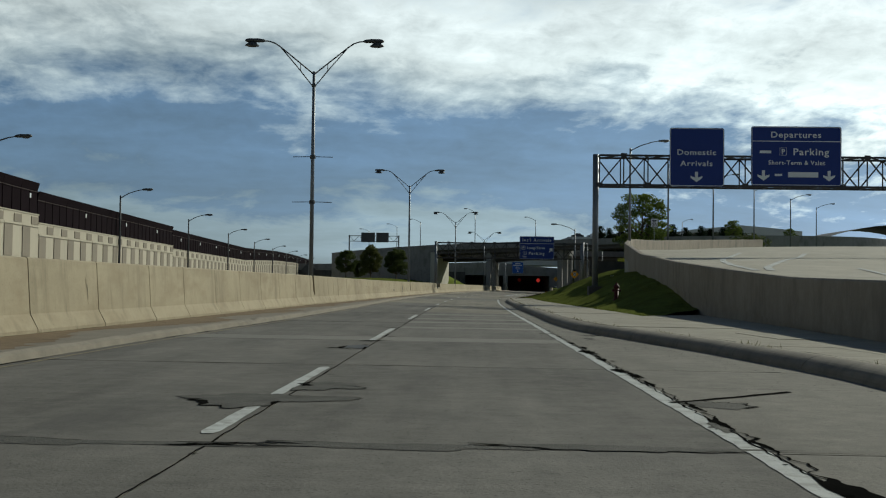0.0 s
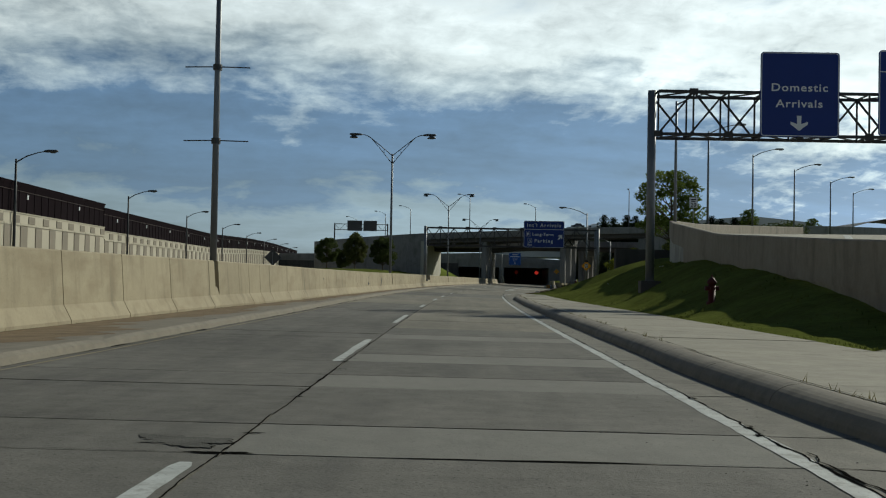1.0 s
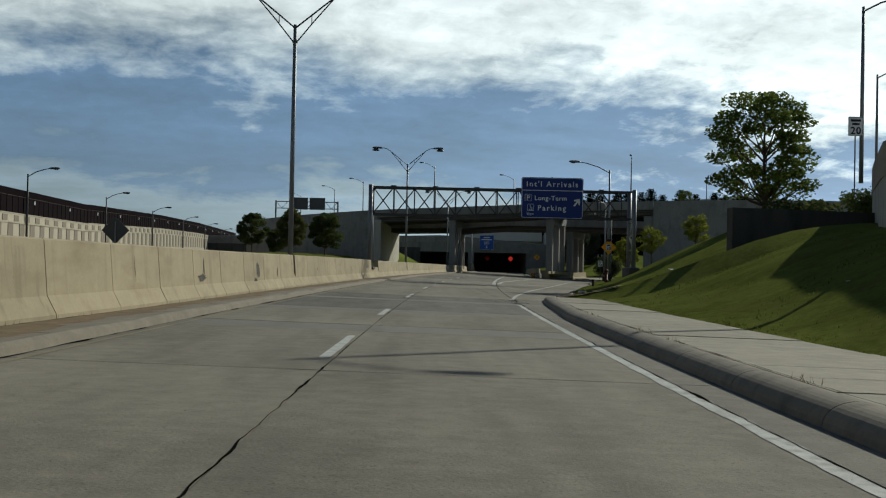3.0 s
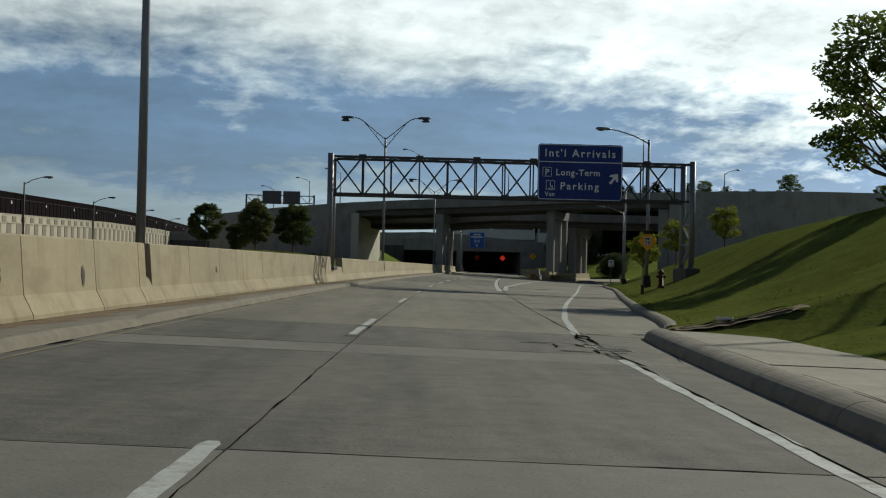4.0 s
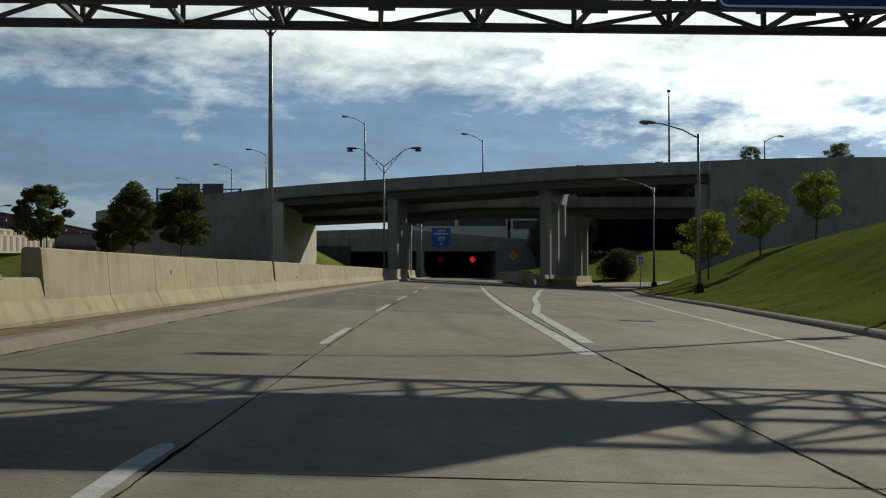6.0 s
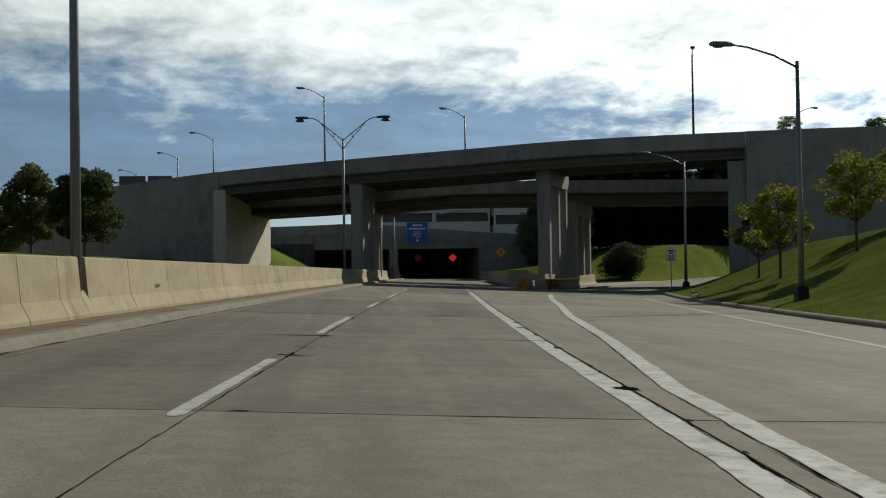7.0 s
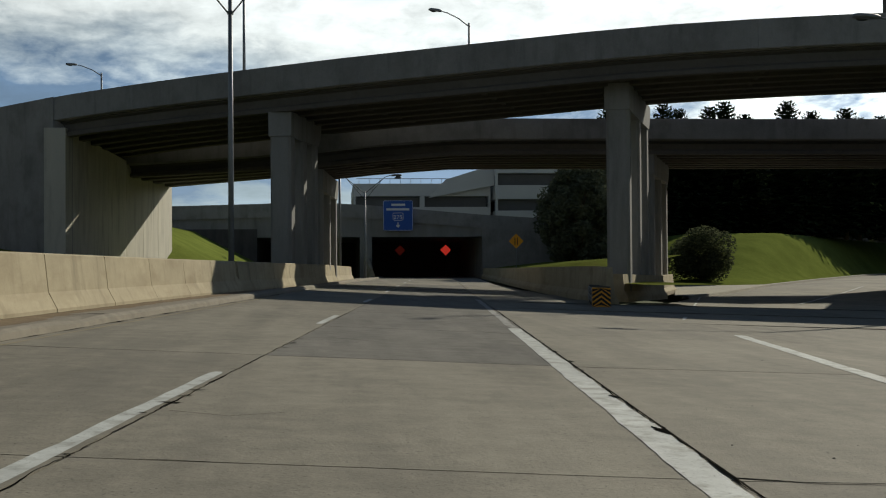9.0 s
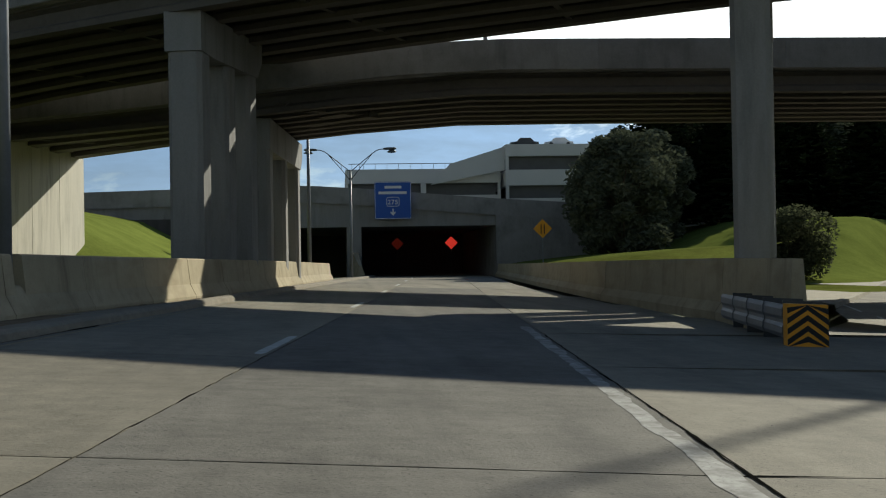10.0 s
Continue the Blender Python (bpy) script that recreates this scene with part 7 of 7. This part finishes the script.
me.materials.append(M_SPALL)
tagged(new("gravel", me), "scattered dark grit on the worn shoulder", "gravel", kind="stuff")

spall(118.72, 0.0, 0.16, 0.24, 871, 0.0066)
crack([at(118.98, -0.14), at(118.95, 0.02), at(118.8, 0.12)], 0.03, 0.1, 0.0075, 0.05, 0.03)
crack([at(122.3, o) for o in (-4.0, -2.0, 0.0, 2.0, 4.1)], 0.02, 0.09, 0.0045, 0.12, 0.05)
# washed-out soil between the walk's end and the grass
def soil_z(x, y):
    return hill(max(x - curb_x(y) - 0.29, 0.0), y) + 0.05 + 0.05 * noise.noise((x * 3, y * 4, 1))


soil = []
for i in range(14):
    x = 14.85 + 2.5 * i / 13
    depth = 1.0 + 0.4 * noise.noise((x * 1.3, 2, 3)) + 0.12 * i / 13
    soil.append([(x, 121.24 + depth * j / 6, soil_z(x, 121.26 + depth * j / 6) - (0.03 if j in (0, 6) else 0.0)) for j in range(7)])
tagged(B().rings(soil, closed=False).put("soil", M_DIRT), "washed-out brown soil between walk and grass", "soil", kind="stuff")
# Black strips laid over the soil stand in for a dark sunken trench.
for pts, w0, w1 in (([(14.95, 121.42), (15.9, 121.5), (17.1, 121.46)], 0.07, 0.22), ([(15.2, 121.95), (16.1, 122.05), (17.2, 122.1)], 0.1, 0.3)):
    crack(pts, w0, w1, lambda p: soil_z(p.x, p.y) + 0.03 - road_z(p.x, p.y), 0.08, 0.05)
fill = []
for y in frange(121.5, 124.9, 0.2):
    x = curb_x(y)
    fill.append([(x + a, y, z + 0.03 * noise.noise((x * 4 + a * 5, y * 3, 2)) * (0.05 < a < 0.6)) for a, z in ((-0.06, 0.004), (0.1, 0.05), (0.3, 0.13), (0.5, 0.19), (0.75, 0.17))])
tagged(B().rings(fill, closed=False).put("soil", M_DIRT, banked=True), "loose brown soil and rubble in the curb's gap", "soil", kind="stuff")
pipe = thing("pipe", "short white plastic pipe lying in washed-out soil", "pipe", (15.86, 121.7, 0.1))
pz = soil_z(15.86, 121.7) + 0.05
B().tube([(15.74, 121.76, pz), (16.0, 121.64, pz + 0.01)], 0.04, 10).put("tube", M_WHITEWALL, pipe)
B().tube([(15.72, 121.77, pz), (15.79, 121.74, pz + 0.002)], 0.05, 10).put("collar", M_WHITEWALL, pipe)
# iron cover and drain
BANKED.update(("manhole_cover", "drain_grate"))
mc = thing("manhole_cover", "dark iron manhole cover set in the road", "manhole cover", (18.9, 178.9, 0))
B().rings([[(18.9 + r * math.cos(a), 178.9 + r * math.sin(a), z) for a in (2 * math.pi * j / 20 for j in range(20))] for r, z in ((0.5, 0.0), (0.5, 0.012), (0.43, 0.012), (0.42, 0.007), (0.02, 0.008))]).put("cover", M_DARKSTEEL, mc)
gx, gy = 13.14, 118.22
dr = thing("drain_grate", "iron drain grate sunk in broken concrete", "drain", (gx, gy, 0))
B().box(gx - 0.28, gx + 0.28, gy - 0.34, gy + 0.34, 0.0, 0.009).put("frame", M_WALK, dr)
for k in range(6):
    for j in (0, 1):
        B().box(gx - 0.24 + 0.085 * k, gx - 0.175 + 0.085 * k, gy - 0.28 + 0.3 * j, gy - 0.02 + 0.3 * j, 0.009, 0.012).put("slot", M_BLACK, dr)

# ---- grass tufts along the banks ----
tb_ = B()
rngt = random.Random(90)
for _ in range(16000):
    y = rngt.uniform(40, 235)
    x0 = walk_edge(y) if y < 121.2 else curb_x(y) + 0.32
    e = abs(rngt.gauss(0, 1)) * 5.0 if rngt.random() < 0.75 else rngt.uniform(-0.02, 0.4)
    x = x0 + e
    if y < 124 and x > ramp_wall_x(y) - 0.1 or y < 50.6 and x > bank_tip(y):
        continue
    z = hill(e, y) - 0.05
    hgt = rngt.uniform(0.0, 0.05)
    for _k in range(2):
        a = rngt.uniform(0, 6.28)
        w = 0.02
        n0 = len(tb_.v)
        lean = rngt.uniform(-0.06, 0.06)
        tb_.v += [(x - w * math.cos(a), y - w * math.sin(a), z), (x + w * math.cos(a), y + w * math.sin(a), z), (x + lean, y + lean, z + hgt + 0.06)]
        tb_.f.append((n0, n0 + 1, n0 + 2))
M_BLADE = leaf_mat("grass_blades", (0.12, 0.14, 0.034), 0.5)
me = bpy.data.meshes.new("grass_tufts")
me.from_pydata(tb_.v, [], tb_.f)
me.materials.append(M_BLADE)
tagged(new("grass_tufts", me), "uneven grass blades along the bank", "grass", kind="stuff")


# ---- litter ----
def litter(x, y, z, s, material, label, seed):
    """A crumpled scrap lying on the ground."""
    rng = random.Random(seed)
    t = thing("litter", label, "litter", (x, y, z))
    rows = [[(x + s * (i - 2) / 2 + rng.uniform(-0.1, 0.1) * s, y + s * (j - 2) / 2 * 0.7 + rng.uniform(-0.1, 0.1) * s, z + 0.01 + rng.uniform(0.0, 0.5) * s) for i in range(5)] for j in range(5)]
    B().rings(rows, closed=False).put("sheet", material, t)
    return t


for i, (x, y, s_) in enumerate(((21.0, 93.5, 0.13), (19.0, 101.0, 0.09), (24.6, 104.0, 0.1), (18.4, 117.0, 0.1))):
    e = x - (walk_edge(y) if y < 113 else curb_x(y) + 0.25)
    litter(x, y, hill(e, y), s_, M_SIGNWHITE, "small white paper scrap lying in the grass", 20 + i)
litter(34.6, 241.4, hill(34.6 - curb_x(241.4) - 0.29, 241.4), 0.3, M_BLACK, "crumpled dark bag lying beside the curb", 31)
litter(33.4, 237.0, hill(33.4 - curb_x(237) - 0.29, 237.0), 0.24, M_SIGNWHITE, "white paper scrap lying beside the curb", 32)
